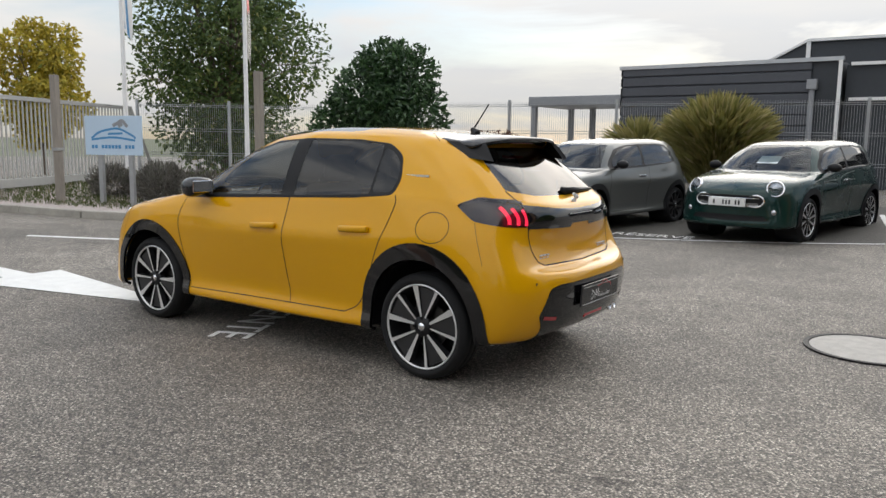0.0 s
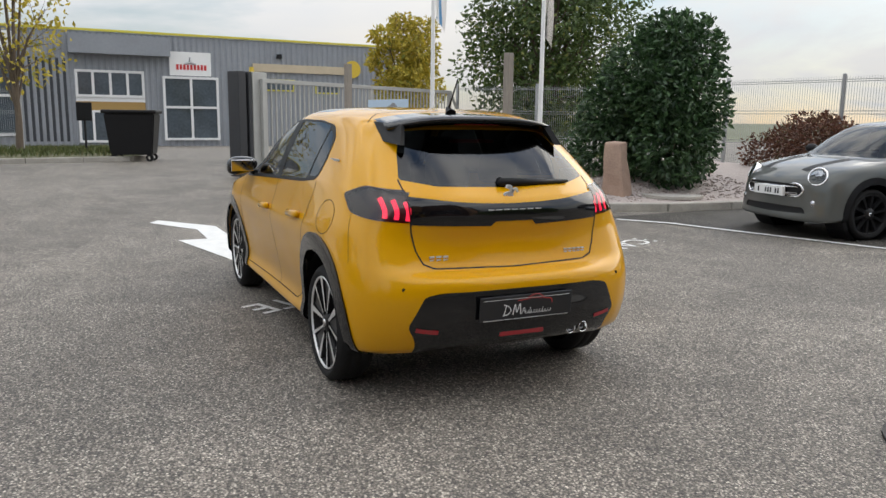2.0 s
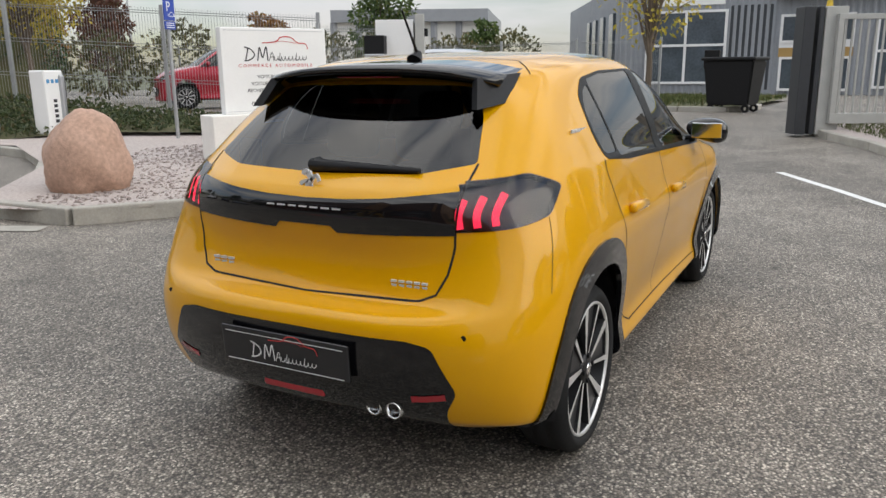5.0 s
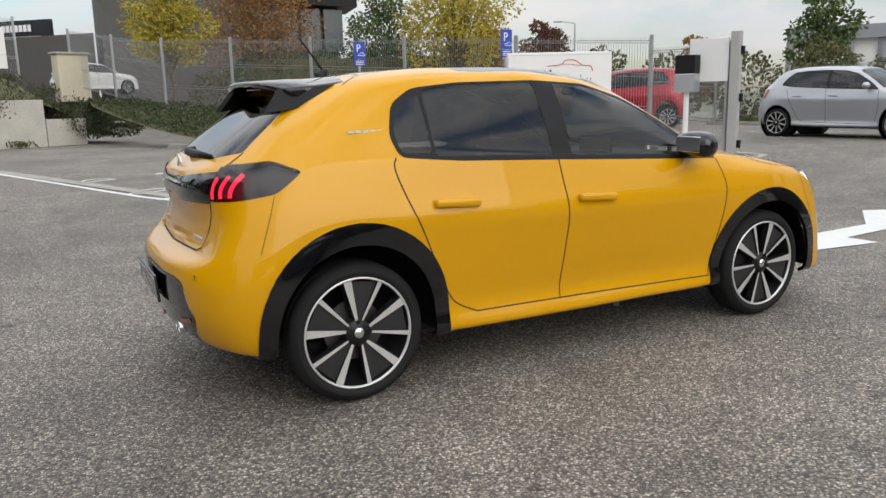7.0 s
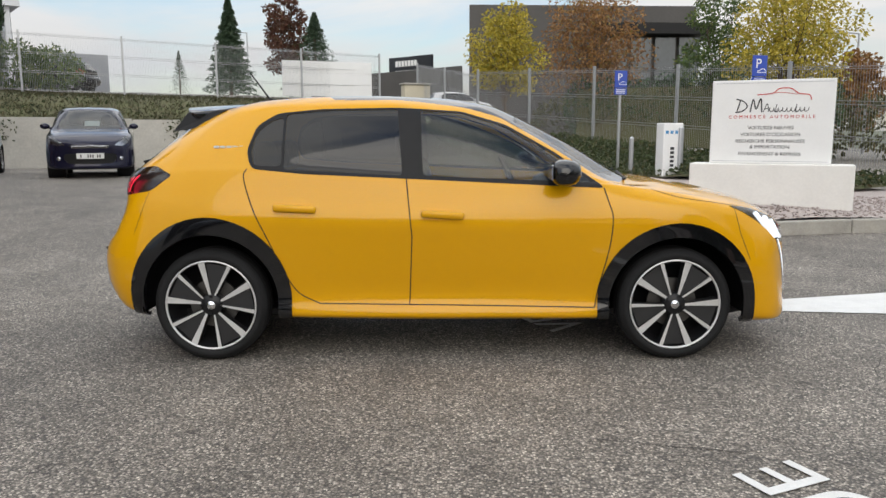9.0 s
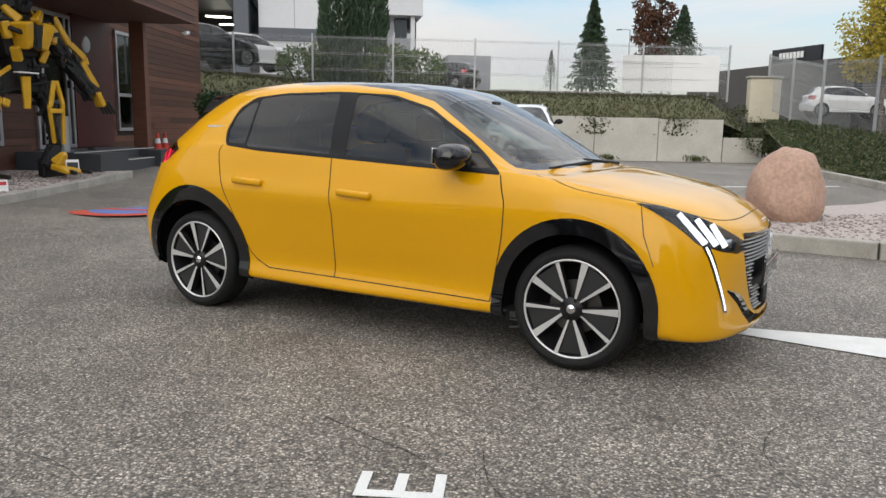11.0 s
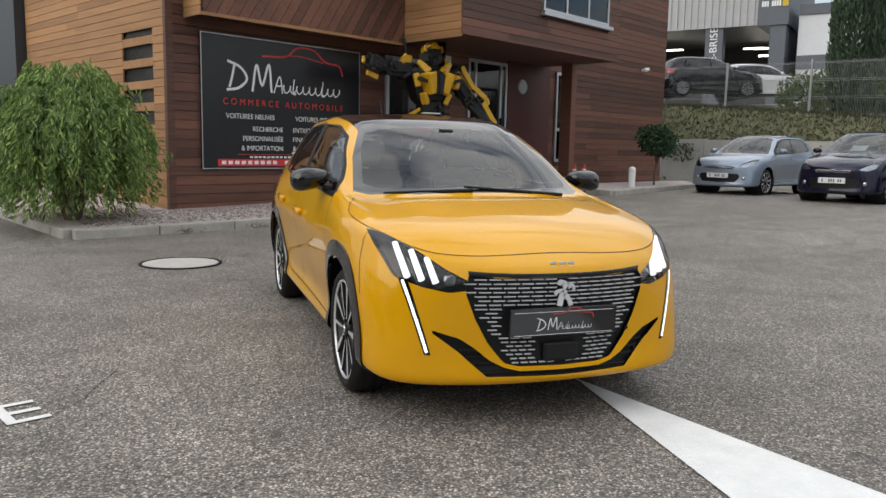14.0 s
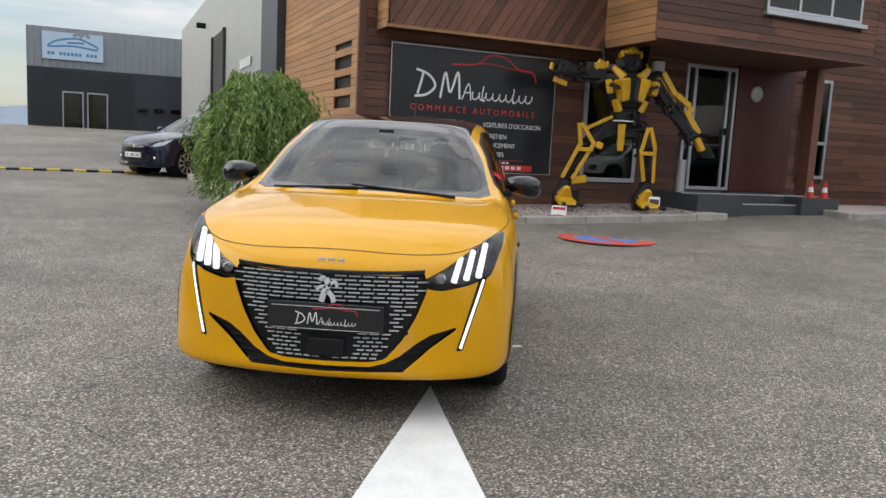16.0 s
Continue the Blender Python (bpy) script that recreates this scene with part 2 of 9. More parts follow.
def paint_mat(name, color, flake=0.12, rough=0.28, metal=0.25):
    m, nt, p = base_mat(name)
    n, l = nt.nodes, nt.links
    co, ns, r = n.new("ShaderNodeTexCoord"), n.new("ShaderNodeTexNoise"), n.new("ShaderNodeValToRGB")
    ns.inputs["Scale"].default_value, ns.inputs["Detail"].default_value = 900.0, 2.0
    dust = n.new("ShaderNodeTexNoise")
    dust.inputs["Scale"].default_value, dust.inputs["Detail"].default_value = 2.5, 6.0
    l.new(co.outputs["Object"], ns.inputs["Vector"])
    l.new(co.outputs["Object"], dust.inputs["Vector"])
    r.color_ramp.elements[0].color = (*(c * (1 - flake) for c in color), 1)
    r.color_ramp.elements[1].color = (*(min(1, c * (1 + flake)) for c in color), 1)
    l.new(ns.outputs["Fac"], r.inputs["Fac"])
    l.new(r.outputs["Color"], p.inputs["Base Color"])
    mr = n.new("ShaderNodeMapRange")
    mr.inputs["To Min"].default_value, mr.inputs["To Max"].default_value = rough - 0.05, rough + 0.08
    l.new(dust.outputs["Fac"], mr.inputs["Value"])
    l.new(mr.outputs["Result"], p.inputs["Roughness"])
    p.inputs["Metallic"].default_value = metal
    p.inputs["Coat Weight"].default_value, p.inputs["Coat Roughness"].default_value = 1.0, 0.015
    p.inputs["Coat IOR"].default_value = 1.38
    p.inputs["Specular IOR Level"].default_value = 0.1
    return m


def window_mat(name, tint, gloss=1.0):
    """A thin pane: clear with a tint, mirror-like at grazing angles."""
    m, nt, p = base_mat(name)
    n, l = nt.nodes, nt.links
    tr, gl, fr, mx = n.new("ShaderNodeBsdfTransparent"), n.new("ShaderNodeBsdfGlossy"), n.new("ShaderNodeFresnel"), n.new("ShaderNodeMixShader")
    tr.inputs["Color"].default_value = (*tint, 1)
    gl.inputs["Roughness"].default_value = 0.015
    gl.inputs["Color"].default_value = (gloss, gloss, gloss, 1)
    fr.inputs["IOR"].default_value = 1.52
    l.new(fr.outputs["Fac"], mx.inputs["Fac"])
    l.new(tr.outputs["BSDF"], mx.inputs[1])
    l.new(gl.outputs["BSDF"], mx.inputs[2])
    l.new(mx.outputs["Shader"], n["Material Output"].inputs["Surface"])
    n.remove(p)
    return m


M_YELLOW = paint_mat("yellow_pearl_paint", (0.66, 0.325, 0.0), 0.08, 0.32, 0.0)
M_GLOSSBLACK = mat("gloss_black", (0.005, 0.005, 0.006), 0.06, coat=0.7, spec=0.3)
M_TRIMBLACK = mat("matt_black_plastic", (0.009, 0.009, 0.01), 0.5, vary=0.15, scale=20, bump=0.1, bump_scale=400, spec=0.25)
M_SEAM = mat("shut_line", (0.01, 0.009, 0.008), 0.8)
M_TYRE = mat("tyre_rubber", (0.014, 0.014, 0.0145), 0.75, vary=0.3, scale=9, bump=0.2, bump_scale=150, spec=0.25)
M_ALLOY = mat("machined_alloy", (0.74, 0.74, 0.73), 0.4, metal=0.7, vary=0.08, scale=20)
M_ALLOYDARK = mat("dark_alloy", (0.012, 0.012, 0.013), 0.35, spec=0.3)
M_ALLOYGREY = mat("charcoal_alloy", (0.02, 0.02, 0.021), 0.4, vary=0.15, scale=20)
M_DISC = mat("brake_disc_steel", (0.12, 0.115, 0.11), 0.4, metal=0.9)
M_DASH = mat("satin_silver", (0.66, 0.66, 0.67), 0.4, metal=0.3)
M_CHROME = mat("chrome", (0.8, 0.8, 0.81), 0.08, metal=1.0)
M_GLASSFRONT = window_mat("car_glass", (0.42, 0.47, 0.46))
M_GLASSDARK = window_mat("privacy_glass", (0.09, 0.1, 0.105))
M_LENS = window_mat("clear_lens", (0.82, 0.85, 0.87))
M_SMOKE = window_mat("smoked_lens", (0.55, 0.5, 0.51))
M_LAMPINNER = mat("lamp_inner", (0.10, 0.10, 0.105), 0.3, metal=0.5)
M_REDGLOW = mat("lit_red_lamp", (0.5, 0.01, 0.03), 0.3, emit=((1.0, 0.03, 0.08), 2.2))
M_REDLENS = mat("red_lens", (0.35, 0.008, 0.015), 0.15, coat=1.0)
M_LED = mat("lit_white_lamp", (0.9, 0.9, 0.92), 0.3, emit=((0.95, 0.97, 1.0), 1.15))
M_CABIN = mat("cabin_fabric", (0.03, 0.031, 0.034), 0.85, vary=0.2, scale=15)
M_CABINGREY = mat("cabin_plastic", (0.07, 0.07, 0.072), 0.6)
M_PLATEBLACK = mat("dealer_plate", (0.02, 0.02, 0.022), 0.1)
M_INK = mat("white_ink", (0.75, 0.75, 0.74), 0.5)
M_REFLECTOR = mat("lamp_reflector", (0.5, 0.5, 0.52), 0.2, metal=0.9)

# Loops round half the body, bottom to top; each goes from the nose's middle along the side to the tail's middle.
CAGE = [
    [(1.96, 0, .19), (1.93, .40, .19), (1.85, .68, .20), (1.67, .79, .215), (1.27, .79, .24), (.85, .79, .225), (.3, .79, .225), (-.18, .79, .225), (-.85, .79, .235), (-1.27, .79, .25), (-1.62, .75, .25), (-1.80, .61, .27), (-1.87, .35, .29), (-1.89, 0, .29)],
    [(2.05, 0, .22), (2.01, .40, .22), (1.89, .71, .225), (1.69, .83, .25), (1.27, .845, .30), (.85, .835, .255), (.3, .83, .255), (-.18, .83, .255), (-.85, .835, .265), (-1.27, .85, .30), (-1.65, .80, .28), (-1.83, .65, .31), (-1.92, .37, .33), (-1.94, 0, .33)],
    [(2.045, 0, .33), (2.00, .40, .33), (1.89, .705, .35), (1.69, .835, .37), (1.27, .868, .42), (.85, .818, .36), (.3, .80, .36), (-.18, .80, .36), (-.85, .822, .37), (-1.27, .87, .42), (-1.66, .83, .39), (-1.86, .68, .42), (-1.95, .38, .43), (-1.97, 0, .43)],
    [(2.045, 0, .48), (2.00, .40, .48), (1.88, .69, .5), (1.68, .835, .52), (1.27, .872, .55), (.85, .838, .52), (.3, .828, .52), (-.18, .828, .52), (-.85, .842, .53), (-1.27, .872, .56), (-1.66, .84, .54), (-1.865, .69, .55), (-1.955, .38, .56), (-1.975, 0, .56)],
    [(2.05, 0, .60), (2.0, .40, .60), (1.87, .68, .62), (1.67, .82, .64), (1.27, .868, .68), (.85, .855, .66), (.3, .853, .66), (-.18, .853, .66), (-.85, .86, .67), (-1.27, .873, .70), (-1.65, .83, .66), (-1.84, .69, .64), (-1.935, .38, .635), (-1.955, 0, .635)],
    [(2.045, 0, .67), (1.99, .40, .675), (1.845, .67, .71), (1.64, .80, .745), (1.27, .86, .79), (.85, .862, .765), (.3, .867, .765), (-.18, .869, .77), (-.85, .872, .785), (-1.27, .868, .80), (-1.62, .82, .75), (-1.80, .695, .705), (-1.845, .38, .675), (-1.86, 0, .672)],
    [(1.985, 0, .745), (1.93, .40, .75), (1.78, .655, .79), (1.58, .775, .835), (1.27, .83, .87), (.85, .838, .875), (.3, .84, .88), (-.18, .84, .88), (-.85, .845, .885), (-1.27, .845, .89), (-1.58, .80, .87), (-1.745, .69, .83), (-1.81, .38, .79), (-1.825, 0, .785)],
    [(1.76, 0, .865), (1.72, .38, .86), (1.62, .585, .87), (1.46, .70, .885), (1.22, .76, .92), (.85, .80, .955), (.3, .808, .975), (-.18, .808, .995), (-.85, .808, 1.025), (-1.27, .795, 1.02), (-1.53, .755, 1.0), (-1.72, .66, .955), (-1.835, .38, .925), (-1.855, 0, .92)],
    [(1.32, 0, .955), (1.29, .38, .95), (1.22, .60, .938), (1.12, .705, .938), (1.0, .74, .948), (.82, .772, .98), (.3, .787, 1.02), (-.18, .787, 1.04), (-.85, .785, 1.07), (-1.27, .765, 1.075), (-1.5, .725, 1.055), (-1.69, .625, 1.02), (-1.81, .38, 1.0), (-1.83, 0, .995)],
    [(1.10, 0, .98), (1.07, .38, .978), (.98, .60, .972), (.89, .69, .985), (.79, .715, 1.02), (.61, .73, 1.07), (.25, .747, 1.13), (-.18, .752, 1.14), (-.85, .747, 1.15), (-1.27, .72, 1.15), (-1.47, .68, 1.12), (-1.64, .585, 1.075), (-1.745, .36, 1.055), (-1.76, 0, 1.05)],
    [(.73, 0, 1.19), (.70, .36, 1.188), (.63, .54, 1.18), (.55, .63, 1.185), (.46, .655, 1.205), (.33, .675, 1.23), (.1, .69, 1.255), (-.2, .695, 1.262), (-.85, .685, 1.262), (-1.2, .66, 1.25), (-1.38, .615, 1.225), (-1.51, .53, 1.19), (-1.59, .35, 1.175), (-1.605, 0, 1.17)],
    [(.37, 0, 1.365), (.35, .34, 1.362), (.29, .49, 1.352), (.21, .56, 1.345), (.13, .588, 1.35), (.03, .607, 1.358), (-.12, .625, 1.368), (-.3, .632, 1.374), (-.80, .622, 1.37), (-1.10, .595, 1.352), (-1.23, .56, 1.33), (-1.34, .49, 1.31), (-1.40, .34, 1.305), (-1.415, 0, 1.30)],
    [(.22, 0, 1.412), (.20, .32, 1.407), (.15, .45, 1.398), (.09, .51, 1.393), (.02, .535, 1.396), (-.06, .55, 1.402), (-.18, .56, 1.412), (-.35, .565, 1.417), (-.78, .555, 1.412), (-1.03, .53, 1.396), (-1.14, .50, 1.384), (-1.22, .45, 1.37), (-1.27, .32, 1.37), (-1.28, 0, 1.37)],
    [(0, 0, 1.44), (0, .26, 1.436), (-.02, .35, 1.432), (-.05, .40, 1.43), (-.1, .425, 1.432), (-.15, .435, 1.435), (-.25, .44, 1.44), (-.4, .44, 1.443), (-.7, .435, 1.44), (-.9, .41, 1.43), (-.97, .39, 1.424), (-1.02, .35, 1.42), (-1.05, .25, 1.42), (-1.06, 0, 1.42)],
    [(-.2, 0, 1.452), (-.22, .06, 1.452), (-.24, .09, 1.452), (-.26, .11, 1.452), (-.28, .13, 1.452), (-.32, .14, 1.453), (-.38, .15, 1.454), (-.46, .15, 1.454), (-.6, .14, 1.452), (-.66, .13, 1.45), (-.7, .11, 1.449), (-.72, .09, 1.449), (-.74, .06, 1.449), (-.76, 0, 1.448)],
]


def spline(p0, p1, p2, p3, t):
    return 0.5 * (2 * p1 + (p2 - p0) * t + (2 * p0 - 5 * p1 + 4 * p2 - p3) * t * t + (3 * p1 - p0 - 3 * p2 + p3) * t * t * t)


def half_skin(cage, nu, nv):
    """The smooth half surface through a cage of loops, as a bmesh, with vertex normals kept on a layer of its own."""
    c = np.array(cage, float)
    mirror = np.array((1, -1, 1))
    c = np.concatenate([c[:, 1:2] * mirror, c, c[:, -2:-1] * mirror], 1)
    ts = np.linspace(0, 1, nu, endpoint=False)[:, None]
    rows = []
    for row in c:
        pts = [spline(row[i - 1], row[i], row[i + 1], row[i + 2], ts) for i in range(1, len(row) - 2)]
        rows.append(np.concatenate(pts + [row[-2:-1]]))
    g = np.array(rows)
    g = np.concatenate([2 * g[:1] - g[1:2], g, 2 * g[-1:] - g[-2:-1]])
    tv = np.linspace(0, 1, nv, endpoint=False)[:, None, None]
    out = [spline(g[i - 1], g[i], g[i + 1], g[i + 2], tv) for i in range(1, len(g) - 2)]
    g = np.concatenate(out + [g[-2:-1]])
    g[:, 0, 1] = g[:, -1, 1] = 0
    bm = B()
    vs = [[bm.verts.new(p) for p in row] for row in g]
    for a, b in zip(vs, vs[1:]):
        for i in range(len(a) - 1):
            bm.faces.new((a[i], b[i], b[i + 1], a[i + 1]))
    top = vs[-1]
    bm.faces.new(top[::-1])
    bmesh.ops.recalc_face_normals(bm, faces=bm.faces[:])
    bm.normal_update()
    if sum(f.normal.y for f in bm.faces) < 0:
        bmesh.ops.reverse_faces(bm, faces=bm.faces[:])
    return bm


VIEWS = {"side": (0, 2), "end": (1, 2), "top": (0, 1)}


def inside(poly, p):
    x, y = p
    hit = False
    for (x0, y0), (x1, y1) in zip(poly, poly[1:] + poly[:1]):
        if (y0 > y) != (y1 > y) and x < (x1 - x0) * (y - y0) / (y1 - y0) + x0:
            hit = not hit
    return hit


def rounded(poly, r, seg=5):
    """The polygon with its corners rounded off."""
    out = []
    k = len(poly)
    for i in range(k):
        a, b, c = Vector(poly[i - 1]), Vector(poly[i]), Vector(poly[(i + 1) % k])
        da, dc = (a - b), (c - b)
        d = min(r, da.length * 0.48, dc.length * 0.48)
        p, q = b + da.normalized() * d, b + dc.normalized() * d
        for j in range(seg + 1):
            t = j / seg
            out.append(tuple(p * (1 - t) ** 2 + b * 2 * t * (1 - t) + q * t * t))
    return out


def cut(bm, poly, view, keep, name, layer, classes):
    """Cuts the outline of poly, seen along one axis, into the skin, and puts the faces inside it into a class."""
    i, j = VIEWS[view]
    lo = [min(p[k] for p in poly) - 0.03 for k in (0, 1)]
    hi = [max(p[k] for p in poly) + 0.03 for k in (0, 1)]
    cand = set()
    for f in bm.faces:
        c = f.calc_center_median()
        if lo[0] < c[i] < hi[0] and lo[1] < c[j] < hi[1] and keep(c, f.normal):
            cand.add(f)
    for a, b in zip(poly, poly[1:] + poly[:1]):
        d = Vector((b[0] - a[0], b[1] - a[1]))
        if d.length < 1e-6:
            continue
        co, no = Vector((0, 0, 0)), Vector((0, 0, 0))
        co[i], co[j], no[i], no[j] = a[0], a[1], -d.y / d.length, d.x / d.length
        x0, x1, y0, y1 = min(a[0], b[0]) - 1e-4, max(a[0], b[0]) + 1e-4, min(a[1], b[1]) - 1e-4, max(a[1], b[1]) + 1e-4
        sel = []
        for f in cand:
            xs, ys = [v.co[i] for v in f.verts], [v.co[j] for v in f.verts]
            if max(xs) >= x0 and min(xs) <= x1 and max(ys) >= y0 and min(ys) <= y1:
                sel.append(f)
        if not sel:
            continue
        geom = list({e for f in sel for e in f.edges}) + list({v for f in sel for v in f.verts}) + sel
        r = bmesh.ops.bisect_plane(bm, geom=geom, dist=2e-4, plane_co=co, plane_no=no)
        cand |= {f for f in r["geom"] if isinstance(f, bmesh.types.BMFace)}
        cand = {f for f in cand if f.is_valid}
    k = classes.setdefault(name, len(classes))
    for f in cand:
        c = f.calc_center_median()
        if inside(poly, (c[i], c[j])) and keep(c, f.normal):
            f[layer] = k


def skin_part(name, src, layer, k, material, parent, sides=(1, -1), label="", push=0.0, thick=0.0, normals=None):
    """The faces of one class as a mesh, with the whole skin's normals; sides: 1 as built, -1 mirrored."""
    verts, faces, nor, index = [], [], [], {}
    for s in sides:
        for f in src.faces:
            if f[layer] != k:
                continue
            ids = []
            for v in f.verts:
                key = (v.index, s if v.co.y > 1e-5 else 0)
                if key not in index:
                    index[key] = len(verts)
                    nn = Vector(normals[v.index])
                    p = v.co + nn * push
                    verts.append((p.x, p.y * s, p.z))
                    nor.append((nn.x, nn.y * s, nn.z))
                ids.append(index[key])
            faces.append(ids if s > 0 else ids[::-1])
    if not faces:
        return None
    me = bpy.data.meshes.new(name)
    me.from_pydata(verts, [], faces)
    me.materials.append(material)
    if thick:
        b = B()
        b.from_mesh(me)
        bmesh.ops.solidify(b, geom=b.faces[:], thickness=thick)
        b.to_mesh(me)
        b.free()
        for p in me.polygons:
            p.use_smooth = True
        me.set_sharp_from_angle(angle=radians(40))
    else:
        for p in me.polygons:
            p.use_smooth = True
        me.normals_split_custom_set_from_vertices(nor)
    ob = new(name, me)
    ob.parent = parent
    return tagged(ob, label) if label else ob


class Skin:
    """Half a car's skin with its cut panels, and rays that find places on it."""

    def __init__(self, cage, nu=12, nv=6):
        self.bm = half_skin(cage, nu, nv)
        self.layer = self.bm.faces.layers.int.new("panel")
        self.classes = {"body": 0}
        self.tree = BVHTree.FromBMesh(self.bm)

    def cut(self, name, poly, view, keep):
        cut(self.bm, list(poly), view, keep, name, self.layer, self.classes)

    def done(self):
        self.bm.verts.index_update()
        self.bm.normal_update()
        self.normals = []
        for v in self.bm.verts:
            n = v.normal.copy()
            if v.co.y < 1e-5:
                n.y = 0
                n.normalize()
            self.normals.append(n)

    def part(self, name, cls, material, parent, **kw):
        return skin_part(name, self.bm, self.layer, self.classes[cls], material, parent, normals=self.normals, **kw)

    def at(self, p, view, end=1):
        """The place on the skin and its normal, seen from the side, from the nose (end=1) or the tail (-1), or from above."""
        if view == "side":
            r = self.tree.ray_cast(Vector((p[0], 3, p[1])), Vector((0, -1, 0)))
        elif view == "end":
            r = self.tree.ray_cast(Vector((4 * end, abs(p[0]) + 1e-4, p[1])), Vector((-end, 0, 0)))
        else:
            r = self.tree.ray_cast(Vector((p[0], abs(p[1]) + 1e-4, 4)), Vector((0, 0, -1)))
        if r[0] is None:
            return None
        co, no = r[0].copy(), r[1].copy()
        if view != "side" and p[0 if view == "end" else 1] < 0:
            co.y, no.y = -co.y, -no.y
        return co, no

    def seam(self, name, pts, view, parent, end=1, sides=(1,), width=0.006, material=None, lift=0.0012, label=""):
        """A narrow dark gap or strip that lies on the skin along a line."""
        for s in sides:
            bm = B()
            prev = None
            dense = []
            for a, b in zip(pts, pts[1:]):
                k = max(1, int(math.dist(a, b) / 0.02))
                dense += [(a[0] + (b[0] - a[0]) * i / k, a[1] + (b[1] - a[1]) * i / k) for i in range(k)]
            dense.append(pts[-1])
            found = [q for q in (self.at(p, view, end) for p in dense) if q]
            for i, (co, no) in enumerate(found):
                a, b = found[max(0, i - 1)][0], found[min(len(found) - 1, i + 1)][0]
                d = (b - a).normalized().cross(no).normalized() * width / 2
                row = []
                for e in (-1, 1):
                    p = co + d * e + no * lift
                    row.append(bm.verts.new((p.x, p.y * s, p.z)))
                if prev:
                    bm.faces.new((prev[0], prev[1], row[1], row[0]))
                prev = row
            part(name, bm, material or M_SEAM, parent, label)


def revolve(bm, profile, seg=40, axis_y=True):
    """A ring swept round the y axis from (radius, y) points."""
    rows = []
    for i in range(seg):
        a = math.tau * i / seg
        rows.append([bm.verts.new((r * math.cos(a), y, r * math.sin(a))) for r, y in profile])
    for i in range(seg):
        a, b = rows[i], rows[(i + 1) % seg]
        for j in range(len(profile) - 1):
            bm.faces.new((a[j], a[j + 1], b[j + 1], b[j]))
    bmesh.ops.recalc_face_normals(bm, faces=bm.faces[:])
    return bm


def wheel(parent, x, y, z, r=0.31, rim=0.245, width=0.2, spokes=10, alloy=None, dark=None, detail=True, turn=0.0, pairs=False):
    """A wheel with its outer face at +y (or -y), under a car."""
    out = 1 if y > 0 else -1
    holder = new("wheel")
    holder.parent = parent
    holder.matrix_local = pose(x, y, z, 0, turn, 0 if out > 0 else 180)
    w = width
    bm = revolve(B(), [(rim - 0.006, -0.02), (rim + 0.012, -0.004), (rim + 0.03, 0.004), (r - 0.03, 0.0), (r - 0.012, -0.014), (r - 0.003, -0.03), (r, -0.05), (r - 0.004, -w * 0.36), (r - 0.004, -w * 0.39), (r, -w * 0.42), (r, -w * 0.6), (r - 0.004, -w * 0.62), (r - 0.004, -w * 0.65), (r, -w * 0.68), (r - 0.003, -w + 0.03), (r - 0.03, -w), (rim, -w + 0.01)], 48)
    part("tyre", bm, M_TYRE, holder, smooth=True)
    a, d_ = alloy or M_ALLOY, dark or M_ALLOYDARK
    bm = revolve(B(), [(rim + 0.004, -0.013), (rim + 0.001, -0.006), (rim - 0.006, -0.008), (rim - 0.008, -0.016)], 48)
    rimob = part("rim", bm, a, holder, smooth=True)
    bm = revolve(B(), [(rim - 0.008, -0.016), (rim - 0.013, -0.03), (rim - 0.03, -0.1), (rim - 0.06, -w + 0.03), (0.02, -w + 0.03)], 32)
    part("barrel", bm, d_, rimob, smooth=True)
    if detail:
        bm = revolve(B(), [(0.135, -0.085), (0.135, -0.1), (0.05, -0.1), (0.05, -0.085), (0.135, -0.085)], 36)
        part("brake_disc", bm, M_DISC, holder)
    for i in range(5 if pairs else spokes):
        mid = math.tau * i / (5 if pairs else spokes)
        blades = ((-1, 0.037, 0.013), (1, 0.021, 0.009)) if pairs else ((0, 0.034, 0.022),)
        ends = []
        for sg, wide, narrow in blades:
            bm = B()
            p0 = Vector((0.056 * math.cos(sg * 0.24), 0.056 * math.sin(sg * 0.24)))
            p1 = Vector(((rim - 0.008) * math.cos(sg * 0.325), (rim - 0.008) * math.sin(sg * 0.325)))
            d = (p1 - p0).normalized()
            nrm = Vector((-d.y, d.x))
            m = Matrix.Rotation(-mid, 4, "Y")
            f, b = [], []
            for q, wd, sd, yy in ((p0, narrow, -1, -0.02), (p1, wide, -1, -0.011), (p1, wide, 1, -0.011), (p0, narrow, 1, -0.02)):
                e = q + nrm * wd / 2 * sd
                g = q + nrm * wd * 0.75 * sd
                f.append(bm.verts.new(m @ Vector((e.x, yy, e.y))))
                b.append(bm.verts.new(m @ Vector((g.x, yy - 0.04, g.y))))
            ends.append((p0, p1))
            bm.faces.new(f)
            for k in range(4):
                bm.faces.new((f[k], f[(k + 1) % 4], b[(k + 1) % 4], b[k])).material_index = 1
            bmesh.ops.recalc_face_normals(bm, faces=bm.faces[:])
            part("spoke", bm, [a, d_], rimob)
        if pairs:
            bm = B()
            quad = [ends[0][0], ends[0][1], ends[1][1], ends[1][0]]
            fr = [bm.verts.new(m @ Vector((q.x, -0.026, q.y))) for q in quad]
            bk = [bm.verts.new(m @ Vector((q.x, -0.05, q.y))) for q in quad]
            bm.faces.new(fr)
            for k in range(4):
                bm.faces.new((fr[k], fr[(k + 1) % 4], bk[(k + 1) % 4], bk[k]))
            bmesh.ops.recalc_face_normals(bm, faces=bm.faces[:])
            part("spoke_web", bm, M_ALLOYGREY, rimob, "charcoal web between two spokes")
